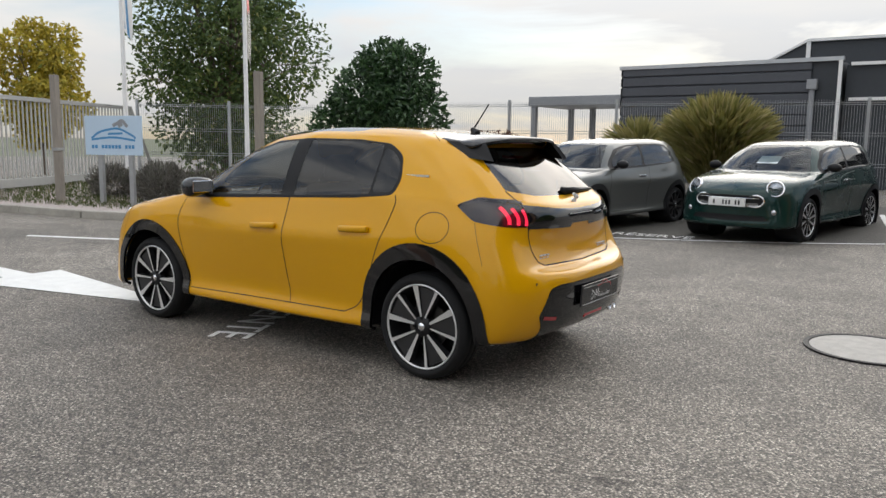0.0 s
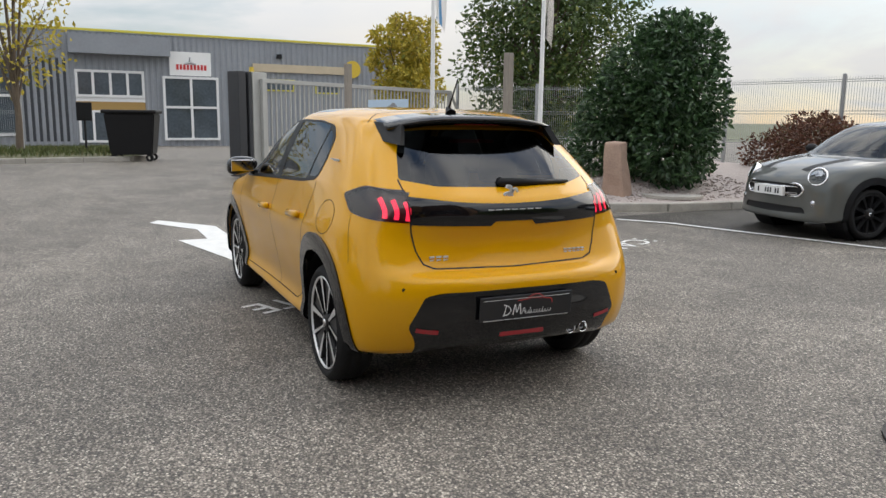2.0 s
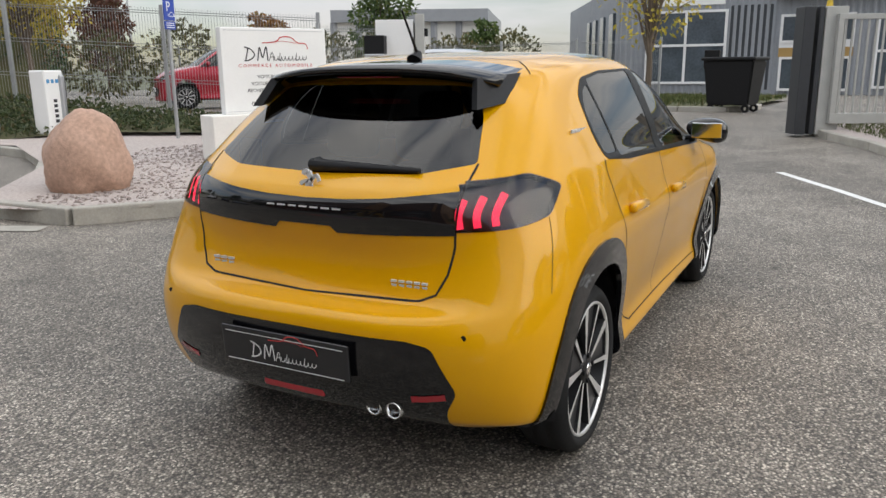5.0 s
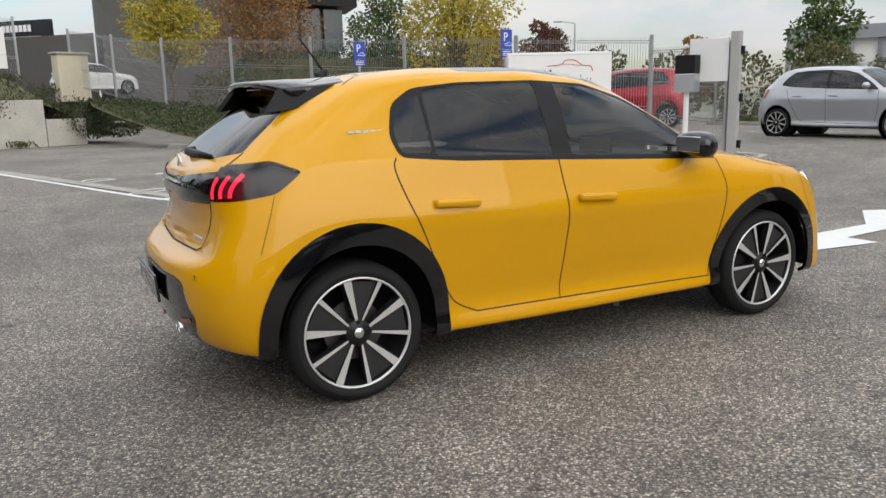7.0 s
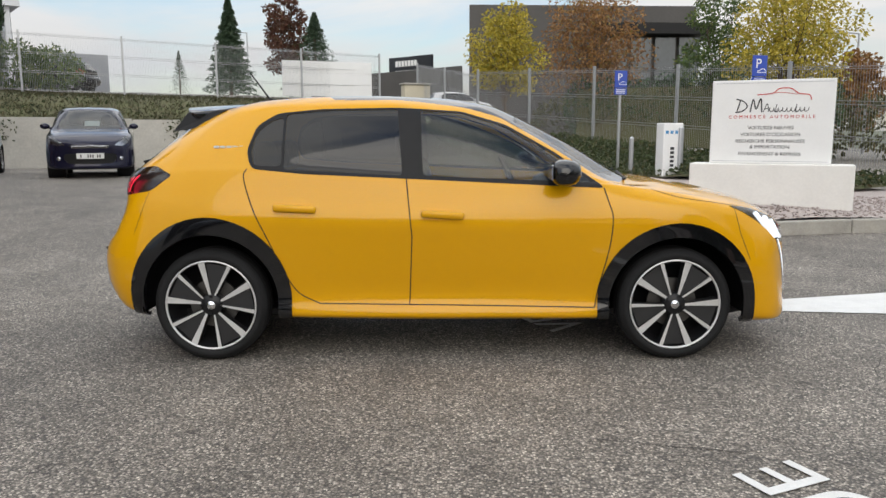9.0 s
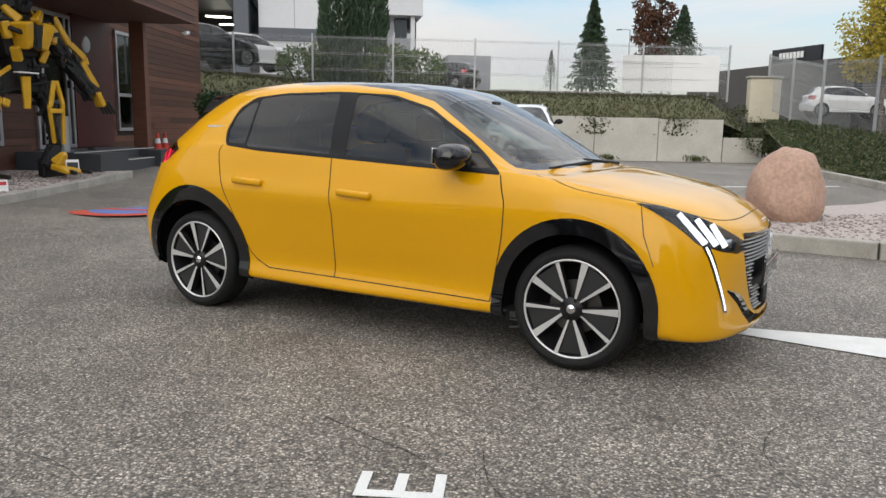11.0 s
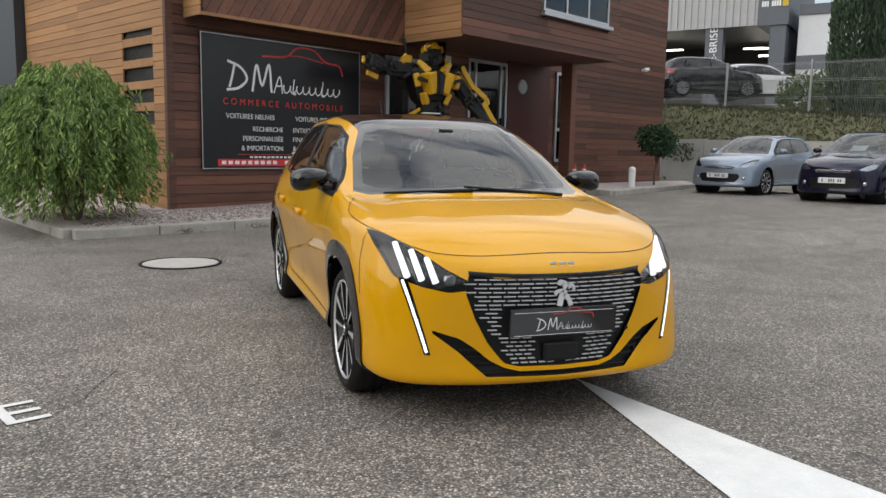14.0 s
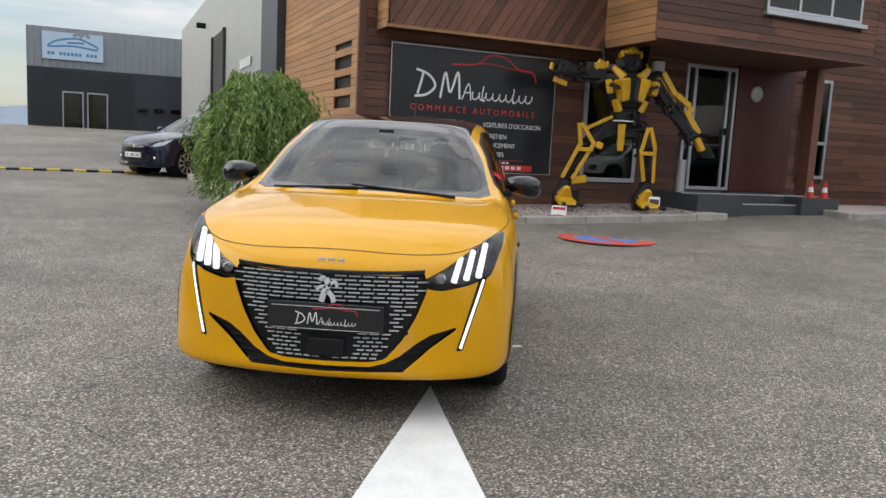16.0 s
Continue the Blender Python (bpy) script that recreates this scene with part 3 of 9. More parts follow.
    bm = revolve(B(), [(0.0, -0.010), (0.028, -0.011), (0.034, -0.015), (0.056, -0.018), (0.062, -0.03), (0.062, -0.07)] if pairs else [(0.0, -0.008), (0.028, -0.009), (0.034, -0.013), (0.068, -0.016), (0.075, -0.03), (0.075, -0.07)], 28)
    hub = part("hub", bm, d_, rimob, smooth=True)
    bm = revolve(B(), [(0.0, -0.004), (0.019, -0.006), (0.024, -0.012)], 20)
    part("hub_cap", bm, M_CHROME, holder, smooth=True)
    if detail:
        for i in range(4):
            an = math.tau * (i + 0.5) / 4
            bm = B()
            cyl(bm, (0.05 * math.cos(an), -0.03, 0.05 * math.sin(an)), (0.05 * math.cos(an), -0.008, 0.05 * math.sin(an)), 0.009, seg=6)
            part("wheel_bolt", bm, M_TRIMBLACK, holder)
    return holder


def seat(parent, x, y, z, back=0.6, width=0.5):
    """A car seat with its headrest."""
    holder = new("seat")
    holder.parent = parent
    bm = B()
    box(bm, x - 0.05, y - width / 2, z, x + 0.45, y + width / 2, z + 0.16, 0.05)
    part("cushion", bm, M_CABIN, holder, smooth=True)
    bm = B()
    box(bm, -0.07, -width / 2, 0, 0.07, width / 2, back, 0.06, Matrix.Translation((x - 0.05, y, z + 0.1)) @ Matrix.Rotation(-0.32, 4, "Y"))
    part("backrest", bm, M_CABIN, holder, smooth=True)
    bm = B()
    hx, hz = x - 0.05 - math.sin(0.32) * (back + 0.1), z + 0.1 + math.cos(0.32) * (back + 0.1)
    box(bm, hx - 0.05, y - 0.13, hz - 0.08, hx + 0.05, y + 0.13, hz + 0.1, 0.045)
    part("headrest", bm, M_CABIN, holder, smooth=True)
    return holder


def arch(cx, cz, rx, rz, low, n=26, flat=0.0):
    """A wheel arch, from its rear foot over the top to its front foot, closed below."""
    pts = [(cx + rx * math.cos(a), cz + rz * math.sin(a)) for a in [math.pi * i / n for i in range(n + 1)]]
    return [(cx + rx * (1 + flat), low)] + pts + [(cx - rx * (1 + flat), low)]


def ribbon_on(bm, pts, w, m, lift=0.0):
    """A flat stroke along points of a plane, laid out by the matrix m."""
    prev = None
    for i, p in enumerate(pts):
        a, b = Vector(pts[max(0, i - 1)]), Vector(pts[min(len(pts) - 1, i + 1)])
        d = (b - a).normalized()
        n = Vector((-d.y, d.x)) * w / 2
        row = [bm.verts.new(m @ Vector((p[0] + n.x * e, p[1] + n.y * e, lift))) for e in (-1, 1)]
        if prev:
            bm.faces.new((prev[0], prev[1], row[1], row[0]))
        prev = row
    return bm


def arc_pts(pts, n=8):
    """A smooth line through points of a plane."""
    p = [Vector(q) for q in pts]
    p = [2 * p[0] - p[1]] + p + [2 * p[-1] - p[-2]]
    out = []
    for i in range(1, len(p) - 2):
        out += [tuple(spline(p[i - 1], p[i], p[i + 1], p[i + 2], k / n)) for k in range(n)]
    return out + [tuple(p[-2])]


def dealer_mark(m, parent, ink, red, s=1.0):
    """The dealer's mark as plain shapes: two big hand-drawn strokes, a wavy stroke for the word, a red car's outline above."""
    bm = B()
    strokes = [[(-.50, .02), (-.47, .10), (-.44, .20)], [(-.52, .21), (-.38, .17), (-.31, .09), (-.40, .02), (-.53, .0)], [(-.25, 0), (-.20, .20), (-.14, .05), (-.06, .21), (-.03, .0)]]
    for st in strokes:
        ribbon_on(bm, [((-.53 + (x + .53) * .78) * s, y * s) for x, y in arc_pts(st)], 0.019 * s, m, 0.002)
    wave = [(0.07 + i * .0065 + .012 * math.sin(i * .82 + 1.2), .038 + .032 * math.sin(i * .82)) for i in range(74)]
    for st in ([(.01, .0), (.055, .13), (.075, .0)], [(.03, .055), (.075, .06)], [(.165, .12), (.155, .01), (.18, .005)], [(.395, .12), (.385, .01), (.41, .005)], wave):
        ribbon_on(bm, [((-.12 + (x - .01) * 1.24) * s, y * s) for x, y in (st if len(st) > 9 else arc_pts(st, 5))], 0.0105 * s, m, 0.002)
    part("mark", bm, ink, parent, "hand-drawn white mark")
    bm = B()
    ribbon_on(bm, [(x * s, y * s) for x, y in arc_pts([(-.22, .27), (0, .29), (.10, .36), (.26, .36), (.38, .28), (.52, .26), (.56, .18)])], 0.015 * s, m, 0.002)
    ribbon_on(bm, [(x * s, y * s) for x, y in arc_pts([(-.10, .28), (.12, .30), (.36, .27)])], 0.008 * s, m, 0.002)
    part("car_outline", bm, red, parent, "red line drawing of a car")


def yellow_car():
    car = thing("hatchback_car", "yellow five-door hatchback, black wheel arches, lit lamps, on asphalt", "car")
    sk = Skin(CAGE, 12, 6)
    side = lambda c, n: abs(n.y) > 0.25 and c.y > 0.3
    low = lambda c, n: c.y > 0.55 and c.z < 0.95
    # windows, doors and arches, seen from the side
    frame_poly = rounded([(.872, .943), (.62, 1.125), (.345, 1.281), (.10, 1.352), (-.24, 1.372), (-.66, 1.366), (-.90, 1.342), (-1.01, 1.275), (-1.055, 1.14), (-1.025, 1.048), (-.73, 1.02), (-.19, .995)], 0.035, 3)
    rear_door = arc_pts([(-1.045, 1.05), (-1.06, 1.0), (-1.014, .855), (-.94, .691), (-.848, .481), (-.778, .375), (-.666, .318)], 4)
    sk.cut("rear_door", rear_door + [(-.181, .31), (-.164, .69), (-.194, 1.0), (-.19, 1.37), (-1.05, 1.3)], "side", side)
    sk.cut("front_door", [(-.181, .31), (-.164, .69), (-.194, 1.0), (-.19, 1.37), (.12, 1.36), (.87, .95)] + arc_pts([(.885, .869), (.906, .788), (.893, .624), (.847, .414), (.826, .292)], 4), "side", side)
    sk.cut("window_frame", frame_poly, "side", side)
    sk.cut("window_front", rounded([(.80, .972), (.605, 1.118), (.342, 1.268), (.10, 1.340), (-.12, 1.358), (-.105, 1.010)], 0.02, 3), "side", side)
    sk.cut("window_rear", rounded([(-.215, 1.012), (-.245, 1.362), (-.66, 1.356), (-.85, 1.336), (-.85, 1.045)], 0.02, 3), "side", side)
    sk.cut("window_quarter", rounded([(-.865, 1.06), (-.865, 1.32), (-.94, 1.295), (-1.01, 1.23), (-1.03, 1.14), (-1.01, 1.065)], 0.025, 3), "side", side)
    for cx, ro in ((1.265, .425), (-1.255, .435)):
        cz = .325 if cx > 0 else .345
        sk.cut("arch_front" if cx > 0 else "arch_rear", arch(cx, cz, ro, .435 if cx > 0 else .45, .1), "side", low)
        sk.cut("opening", arch(cx, cz - .01, .362, .368, .1), "side", low)
    # tail
    tail = lambda c, n: c.x < -1.3
    sk.cut("tailgate", rounded([(-.2, 1.2), (.555, 1.2), (.55, 1.05), (.54, .85), (.49, .70), (.42, .678), (-.2, .668)], .02, 3), "end", lambda c, n: c.x < -1.5)
    sk.cut("rear_glass", rounded([(-.2, 1.045), (.38, 1.06), (.548, 1.09), (.50, 1.21), (.435, 1.315), (.33, 1.325), (-.2, 1.33)], .015, 3), "end", tail)
    sk.cut("band", [(-.1, .976), (.155, .981), (.30, .99), (.54, 1.016), (.54, .886), (.13, .872), (.107, .894), (-.1, .894)], "end", tail)
    sk.cut("tail_lamp", rounded([(-1.455, 1.015), (-1.56, 1.06), (-1.72, 1.042), (-1.9, 1.01), (-1.9, .88), (-1.72, .905), (-1.57, .932)], .02, 3), "side", lambda c, n: c.y > .536)
    sk.cut("rear_valance", rounded([(-.2, .584), (.442, .58), (.524, .564), (.60, .42), (.56, .35), (.54, .2), (-.2, .2)], .02, 3), "end", lambda c, n: c.x < -1.6)
    # nose
    nose = lambda c, n: c.x > 1.45
    sk.cut("headlamp", rounded([(.405, .645), (.52, .705), (.62, .775), (.70, .828), (.785, .846), (.775, .79), (.735, .685), (.72, .662), (.62, .628), (.51, .608), (.44, .618)], .012, 3), "end", nose)
    sk.cut("grille", rounded([(-.2, .672), (.3, .672), (.43, .688), (.446, .61), (.40, .49), (.345, .39), (.27, .30), (.2, .286), (-.2, .28)], .02, 3), "end", nose)
    sk.cut("intake", [(-.2, .263), (.2, .266), (.27, .283), (.335, .315), (.41, .375), (.47, .412), (.582, .445), (.58, .432), (.47, .352), (.41, .297), (.35, .246), (-.2, .236)], "end", nose)
    sk.cut("drl", [(.676, .66), (.708, .66), (.615, .34), (.588, .338)], "end", nose)
    up = lambda c, n: n.z > 0.1 and c.z > .9
    sk.cut("screen_border", [(1.105, -.2), (1.09, .38), (.985, .63), (.90, .70), (.60, .637), (.33, .54), (.345, .36), (.365, -.2)], "top", lambda c, n: up(c, n) and c.x > .2)
    sk.cut("windscreen", [(1.045, -.2), (1.03, .36), (.94, .575), (.86, .635), (.60, .585), (.40, .515), (.415, .36), (.43, -.2)], "top", lambda c, n: up(c, n) and c.x > .2)
    sk.cut("roof_glass", [(.365, -.2), (.345, .36), (.33, .54), (.15, .55), (.0, .56), (-.5, .565), (-.60, .55), (-.64, .48), (-.66, -.2)], "top", lambda c, n: c.z > 1.28 and c.x < .38)
    hood = arc_pts([(1.02, .725), (1.25, .80), (1.48, .785), (1.66, .72), (1.81, .62), (1.90, .47), (1.947, .22), (1.957, -.2)], 5)
    sk.cut("bonnet", [(1.10, -.2), (1.09, .38), (.985, .63), (.95, .69)] + hood, "top", lambda c, n: n.z > .1 and c.z > .7 and c.x > .95)
    sk.done()
    sk.part("body", "body", M_YELLOW, car, label="yellow painted body shell")
    sk.part("bonnet", "bonnet", M_YELLOW, car)
    sk.part("tailgate", "tailgate", M_YELLOW, car)
    sk.part("windscreen", "windscreen", M_GLASSFRONT, car).visible_shadow = False
    sk.part("screen_border", "screen_border", M_GLOSSBLACK, car, label="black printed border of the windscreen")
    sk.part("panoramic_roof", "roof_glass", M_GLOSSBLACK, car, label="black glass roof panel")
    sk.part("rear_window", "rear_glass", M_GLASSDARK, car)
    sk.part("rear_band", "band", M_GLOSSBLACK, car, label="gloss black band between the tail lamps", push=.003)
    sk.part("rear_valance", "rear_valance", M_GLOSSBLACK, car, push=.003)
    grille = sk.part("grille", "grille", M_TRIMBLACK, car, push=-.02, label="black radiator grille with silver dashes")
    sk.part("lower_intake", "intake", M_TRIMBLACK, car, push=-.025)
    doors = {}
    for s in (1, -1):
        for d in ("front_door", "rear_door"):
            doors[d, s] = sk.part("door", d, M_YELLOW, car, sides=(s,))
        sk.part("window_frame", "window_frame", M_TRIMBLACK, car, sides=(s,), push=.002)
        sk.part("side_window", "window_front", M_GLASSFRONT, car, sides=(s,)).visible_shadow = False
        sk.part("side_window", "window_rear", M_GLASSDARK, car, sides=(s,), label="dark tinted side window")
        sk.part("quarter_window", "window_quarter", M_GLASSDARK, car, sides=(s,))
        for cls in ("arch_front", "arch_rear"):
            sk.part("wheel_arch_trim", cls, M_GLOSSBLACK, car, sides=(s,), push=.010, thick=.02, label="gloss black wheel arch trim")
        lamp = sk.part("headlamp", "headlamp", M_LENS, car, sides=(s,), push=.002)
        sk.part("housing", "headlamp", M_TRIMBLACK, lamp, sides=(s,), push=-.045)
        for i in range(3):
            bm = B()
            y0 = .685 - i * .055
            lo, hi = sk.at((y0 - .016, .664 - i * .010), "end", 1)[0], sk.at((y0 + .008, .798 - i * .026), "end", 1)[0]
            for a, b in ((lo, hi),):
                d = (b - a)
                cyl(bm, a - Vector((.02, 0, 0)), b - Vector((.02, 0, 0)), .015, .013, 8)
            bmesh.ops.transform(bm, matrix=Matrix.Diagonal((1, s, 1, 1)), verts=bm.verts[:])
            bmesh.ops.recalc_face_normals(bm, faces=bm.faces[:])
            part("light_claw", bm, M_LED, lamp, "lit white light strip")
        c = sk.at((.495, .655), "end", 1)[0]
        bm = revolve(B(), [(0, .0), (.02, .004), (.026, .0), (.028, -.03)], 20)
        p = part("projector", bm, M_REFLECTOR, lamp, smooth=True)
        p.matrix_local = Matrix.Translation((c.x - .03, c.y * s, c.z)) @ Matrix.Rotation(radians(-90), 4, "Z")
        drl = sk.part("daytime_lamp", "drl", M_GLOSSBLACK, car, sides=(s,), push=.003)
        sk.seam("light_blade", [(.692, .652), (.604, .35)], "end", drl, 1, (s,), .013, M_LED, .006, "lit white light blade")
        tl = sk.part("tail_lamp", "tail_lamp", M_SMOKE, car, sides=(s,), push=.004, label="smoked tail lamp with three red claws")
        sk.part("housing", "tail_lamp", M_LAMPINNER, tl, sides=(s,), push=-.03)
        for i in range(3):
            y0 = .555 + i * .052
            pts = [(y0, .905 + i * .006), (y0 - .006, .95), (y0 + .002, .995 + i * .008)]
            sk.seam("light_claw", arc_pts(pts, 4), "end", tl, -1, (s,), .024, M_REDGLOW, -.004, "lit red light claw")
        # mirror
        mir = new("door_mirror")
        mir.parent = doors["front_door", s]
        bm = B()
        bmesh.ops.create_uvsphere(bm, u_segments=20, v_segments=12, radius=1.0)
        for v in bm.verts:
            q = Vector([math.copysign(abs(c) ** .8, c) for c in v.co])
            flat = 0.72 if q.x < 0 else 1.0
            v.co = Vector((.63 + q.x * .095 * flat - abs(q.y) * .01, s * (.895 + q.y * s * .115 * 1.0), 1.035 + q.z * (.064 + .014 * q.y * s) - .012 * q.y * s))
        part("shell", bm, M_GLOSSBLACK, mir, smooth=True)
        bm = B()
        box(bm, .625, s * .76, .965, .685, s * .83, 1.0, .01)
        part("foot", bm, M_TRIMBLACK, mir)
        bm = B()
        box(bm, .558, s * .82, .995, .565, s * .985, 1.075, .003)
        part("mirror_glass", bm, M_CHROME, mir)
        # handles
        for hx, hz in ((-.785, .842), (.0, .808)):
            co, no = sk.at((hx, hz), "side")
            bm = B()
            box(bm, -.115, -.011, -.021, .115, .024, .019, .014)
            for v in bm.verts:
                v.co.y += .012 * (1 - (v.co.x / .12) ** 2)
            h = part("door_handle", bm, M_YELLOW, doors["rear_door" if hx < -.5 else "front_door", s], smooth=True)
            h.matrix_local = Matrix.Translation((co.x, s * (co.y + .006), co.z)) @ Matrix.Rotation(0 if s > 0 else math.pi, 4, "Z") @ Matrix.Rotation(radians(3) * s, 4, "Y")
            bm = B()
            bmesh.ops.create_circle(bm, cap_ends=True, segments=24, radius=1)
            for v in bm.verts:
                q = sk.at((hx + v.co.x * .085, hz + .018 + v.co.y * .04), "side")
                v.co = Vector((q[0].x, s * (q[0].y + .0012), q[0].z))
            part("handle_cup", bm, M_YELLOW, doors["rear_door" if hx < -.5 else "front_door", s])
        for k, ax in (("front", 1.265), ("rear", -1.262)):
            bm = revolve(B(), [(.372, .83), (.385, .80), (.385, .55), (.0, .53)], 40)
            bmesh.ops.delete(bm, geom=[v for v in bm.verts if v.co.z < -.11], context="VERTS")
            lin = part("wheel_liner", bm, M_TRIMBLACK, car, smooth=True)
            lin.matrix_local = Matrix.Translation((ax, 0, .32)) @ Matrix.Rotation(0 if s > 0 else math.pi, 4, "Z")
            wheel(car, ax, s * .838, .31, turn=20 if k == "front" else 46, pairs=True)
        # shut lines
        sk.seam("shut_line", rear_door + [(-.181, .31)], "side", car, 1, (s,))
        sk.seam("shut_line", [(-.194, .995), (-.164, .69), (-.181, .31)], "side", car, 1, (s,))
        sk.seam("shut_line", [(-.181, .31), (.826, .295)] + arc_pts([(.826, .295), (.847, .414), (.893, .624), (.906, .788), (.885, .869), (.862, .945)], 4), "side", car, 1, (s,))
        sk.seam("shut_line", [(1.57, .845), (1.6, .70), (1.655, .56)], "side", car, 1, (s,), .004)
        sk.seam("shut_line", [(-1.58, .925), (-1.66, .70)], "side", car, 1, (s,), .0025)
        # dashed slats of the grille
        for r in range(21):
            z = .662 - r * .0182
            if .41 < z < .55:
                lim0 = .27
            elif .30 < z <= .41:
                lim0 = .11
            else:
                lim0 = .0
            lim = .44 - max(0, .61 - z) * .62 if z > .33 else .24
            y = lim0 + (.012 if r % 2 else .03)
            while y < lim - .03:
                ln_ = .052 if z > .5 else .042 if z > .4 else .03
                a, b = sk.at((y, z), "end", 1)[0], sk.at((y + ln_, z + .002), "end", 1)[0]
                bm = B()
                for q in (a, b):
                    q.x -= .012
                mid, d = (a + b) / 2, b - a
                box(bm, -.006, -d.length / 2, -.0019, .006, d.length / 2, .0019, 0, Matrix.Translation((mid.x, mid.y * s, mid.z)) @ Matrix.Rotation(math.atan2(-(b.x - a.x), b.y - a.y) * s, 4, "Z"))
                part("slat", bm, M_DASH, grille)
                y += ln_ + .012
    # black bridge over the grille, fins in the lower intake
    bm = B()
    for (y0, y1) in ((-.43, .43),):
        prev = None
        for i in range(41):
            y = y0 + (y1 - y0) * i / 40
            z = .681 + .012 * (abs(y) / .43) ** 3
            c = sk.at((y, z), "end", 1)[0]
            row = [bm.verts.new((c.x + .004, y, z - .012)), bm.verts.new((c.x + .007, y, z)), bm.verts.new((c.x + .003, y, z + .008))]
            if prev:
                bm.faces.new((prev[0], row[0], row[1], prev[1]))
                bm.faces.new((prev[1], row[1], row[2], prev[2]))
            prev = row
    part("grille_bar", bm, M_GLOSSBLACK, car, smooth=True)
    for z, y1 in ((.246, .34), (.258, .36), (.30, .40), (.33, .43), (.36, .46)):
        for s in (1, -1):
            bm = B()
            ya = 0.0 if z < .27 else .30 + (z - .30) * .9
            a, b = sk.at((ya, z), "end", 1)[0], sk.at((y1, z), "end", 1)[0]
            cyl(bm, (a.x - .012, a.y * s, z), (b.x - .012, b.y * s, z), .005, seg=6)
            part("intake_fin", bm, M_TRIMBLACK, car)
    # seams across the middle
    for s in (1, -1):
        sk.seam("shut_line", [(p[0], max(p[1], .001)) for p in hood], "top", car, 1, (s,), .0045)
        sk.seam("shut_line", [(.55, 1.09), (.54, .85), (.52, .76), (.49, .70), (.44, .68), (.42, .677), (0, .668)], "end", car, -1, (s,), .008)
        sk.seam("shut_line", arc_pts([(-1.18, .54), (-1.10, .47), (-1.06, .40), (-1.05, .0)], 5), "top", car, 1, (s,), .005)
    # rear spoiler
    bm = B()
    rows = []
    for i in range(33):
        y = -.50 + i / 32
        e = abs(y) / .50
        xt = -1.50 + .10 * e ** 4
        rise = -.045 * e ** 3
        rows.append([bm.verts.new((-1.09 - .06 * e ** 3, y, 1.412 - .035 * e ** 3 + .004)), bm.verts.new((-1.28, y, 1.405 + rise)), bm.verts.new((xt, y, 1.392 + rise)), bm.verts.new((xt - .006, y, 1.376 + rise)), bm.verts.new((xt + .03, y, 1.362 + rise)), bm.verts.new((-1.33, y, 1.335 + rise * .6))])
    for a, b in zip(rows, rows[1:]):
        for k in range(5):
            bm.faces.new((a[k], a[k + 1], b[k + 1], b[k]))
    bm.faces.new(rows[0])
    bm.faces.new(rows[-1][::-1])
    bmesh.ops.recalc_face_normals(bm, faces=bm.faces[:])
    sp = part("rear_spoiler", bm, M_GLOSSBLACK, car, smooth=True)
    for s in (1, -1):
        bm = B()
        pts = [(-1.22, .52, 1.365), (-1.45, .455, 1.352), (-1.525, .49, 1.25), (-1.38, .535, 1.268)]
        vs = []
        for x, y, z in pts:
            vs.append(bm.verts.new((x, y * s, z)))
        vi = [bm.verts.new((v.co.x + .02, v.co.y - .03 * s, v.co.z)) for v in vs]
        bm.faces.new(vs)
        bm.faces.new(vi[::-1])
        for k in range(4):
            bm.faces.new((vs[k], vs[(k + 1) % 4], vi[(k + 1) % 4], vi[k]))
        bmesh.ops.recalc_face_normals(bm, faces=bm.faces[:])
        part("spoiler_fin", bm, M_TRIMBLACK, sp)
    bm = B()
    box(bm, -1.44, -.14, 1.352, -1.40, .14, 1.364, .003)
    part("brake_lamp", bm, M_REDLENS, sp)
    # wiper
    bm = B()
    a, b = sk.at((.0, 1.075), "end", -1), sk.at((-.39, 1.072), "end", -1)
    cyl(bm, a[0] + Vector((-.03, .03, .0)), b[0] + Vector((-.02, 0, 0)), .022, .008, 8)
    cyl(bm, a[0] + Vector((.0, .02, 0)), a[0] + Vector((-.04, .02, 0)), .024, .02, 10)
    part("rear_wiper", bm, M_TRIMBLACK, car, smooth=True)
    for s0, s1 in (((1.085, .50), (1.06, -.10)), ((1.092, -.06), (1.03, -.56))):
        a, b = sk.at(s0, "top"), sk.at(s1, "top")
        bm = B()
        cyl(bm, a[0] + Vector((0, 0, .012)), b[0] + Vector((0, 0, .014)), .01, .006, 6)
        part("wiper", bm, M_TRIMBLACK, car)
    # added panels that block the tail lamps' red glow from the windscreen
    for s in (1, -1):
        bm = B()
        box(bm, -1.43, s * .555 if s > 0 else -.67, .70, -1.41, .67 if s > 0 else -.555, 1.115, .008)
        part("inner_trim", bm, M_CABIN, car)
    # aerial
    bm = B()
    cyl(bm, (-1.10, 0, 1.41), (-1.06, 0, 1.445), .035, .012, 12)
    cyl(bm, (-1.075, 0, 1.44), (-1.19, 0, 1.60), .006, .004, 8)
    part("aerial", bm, M_TRIMBLACK, car)
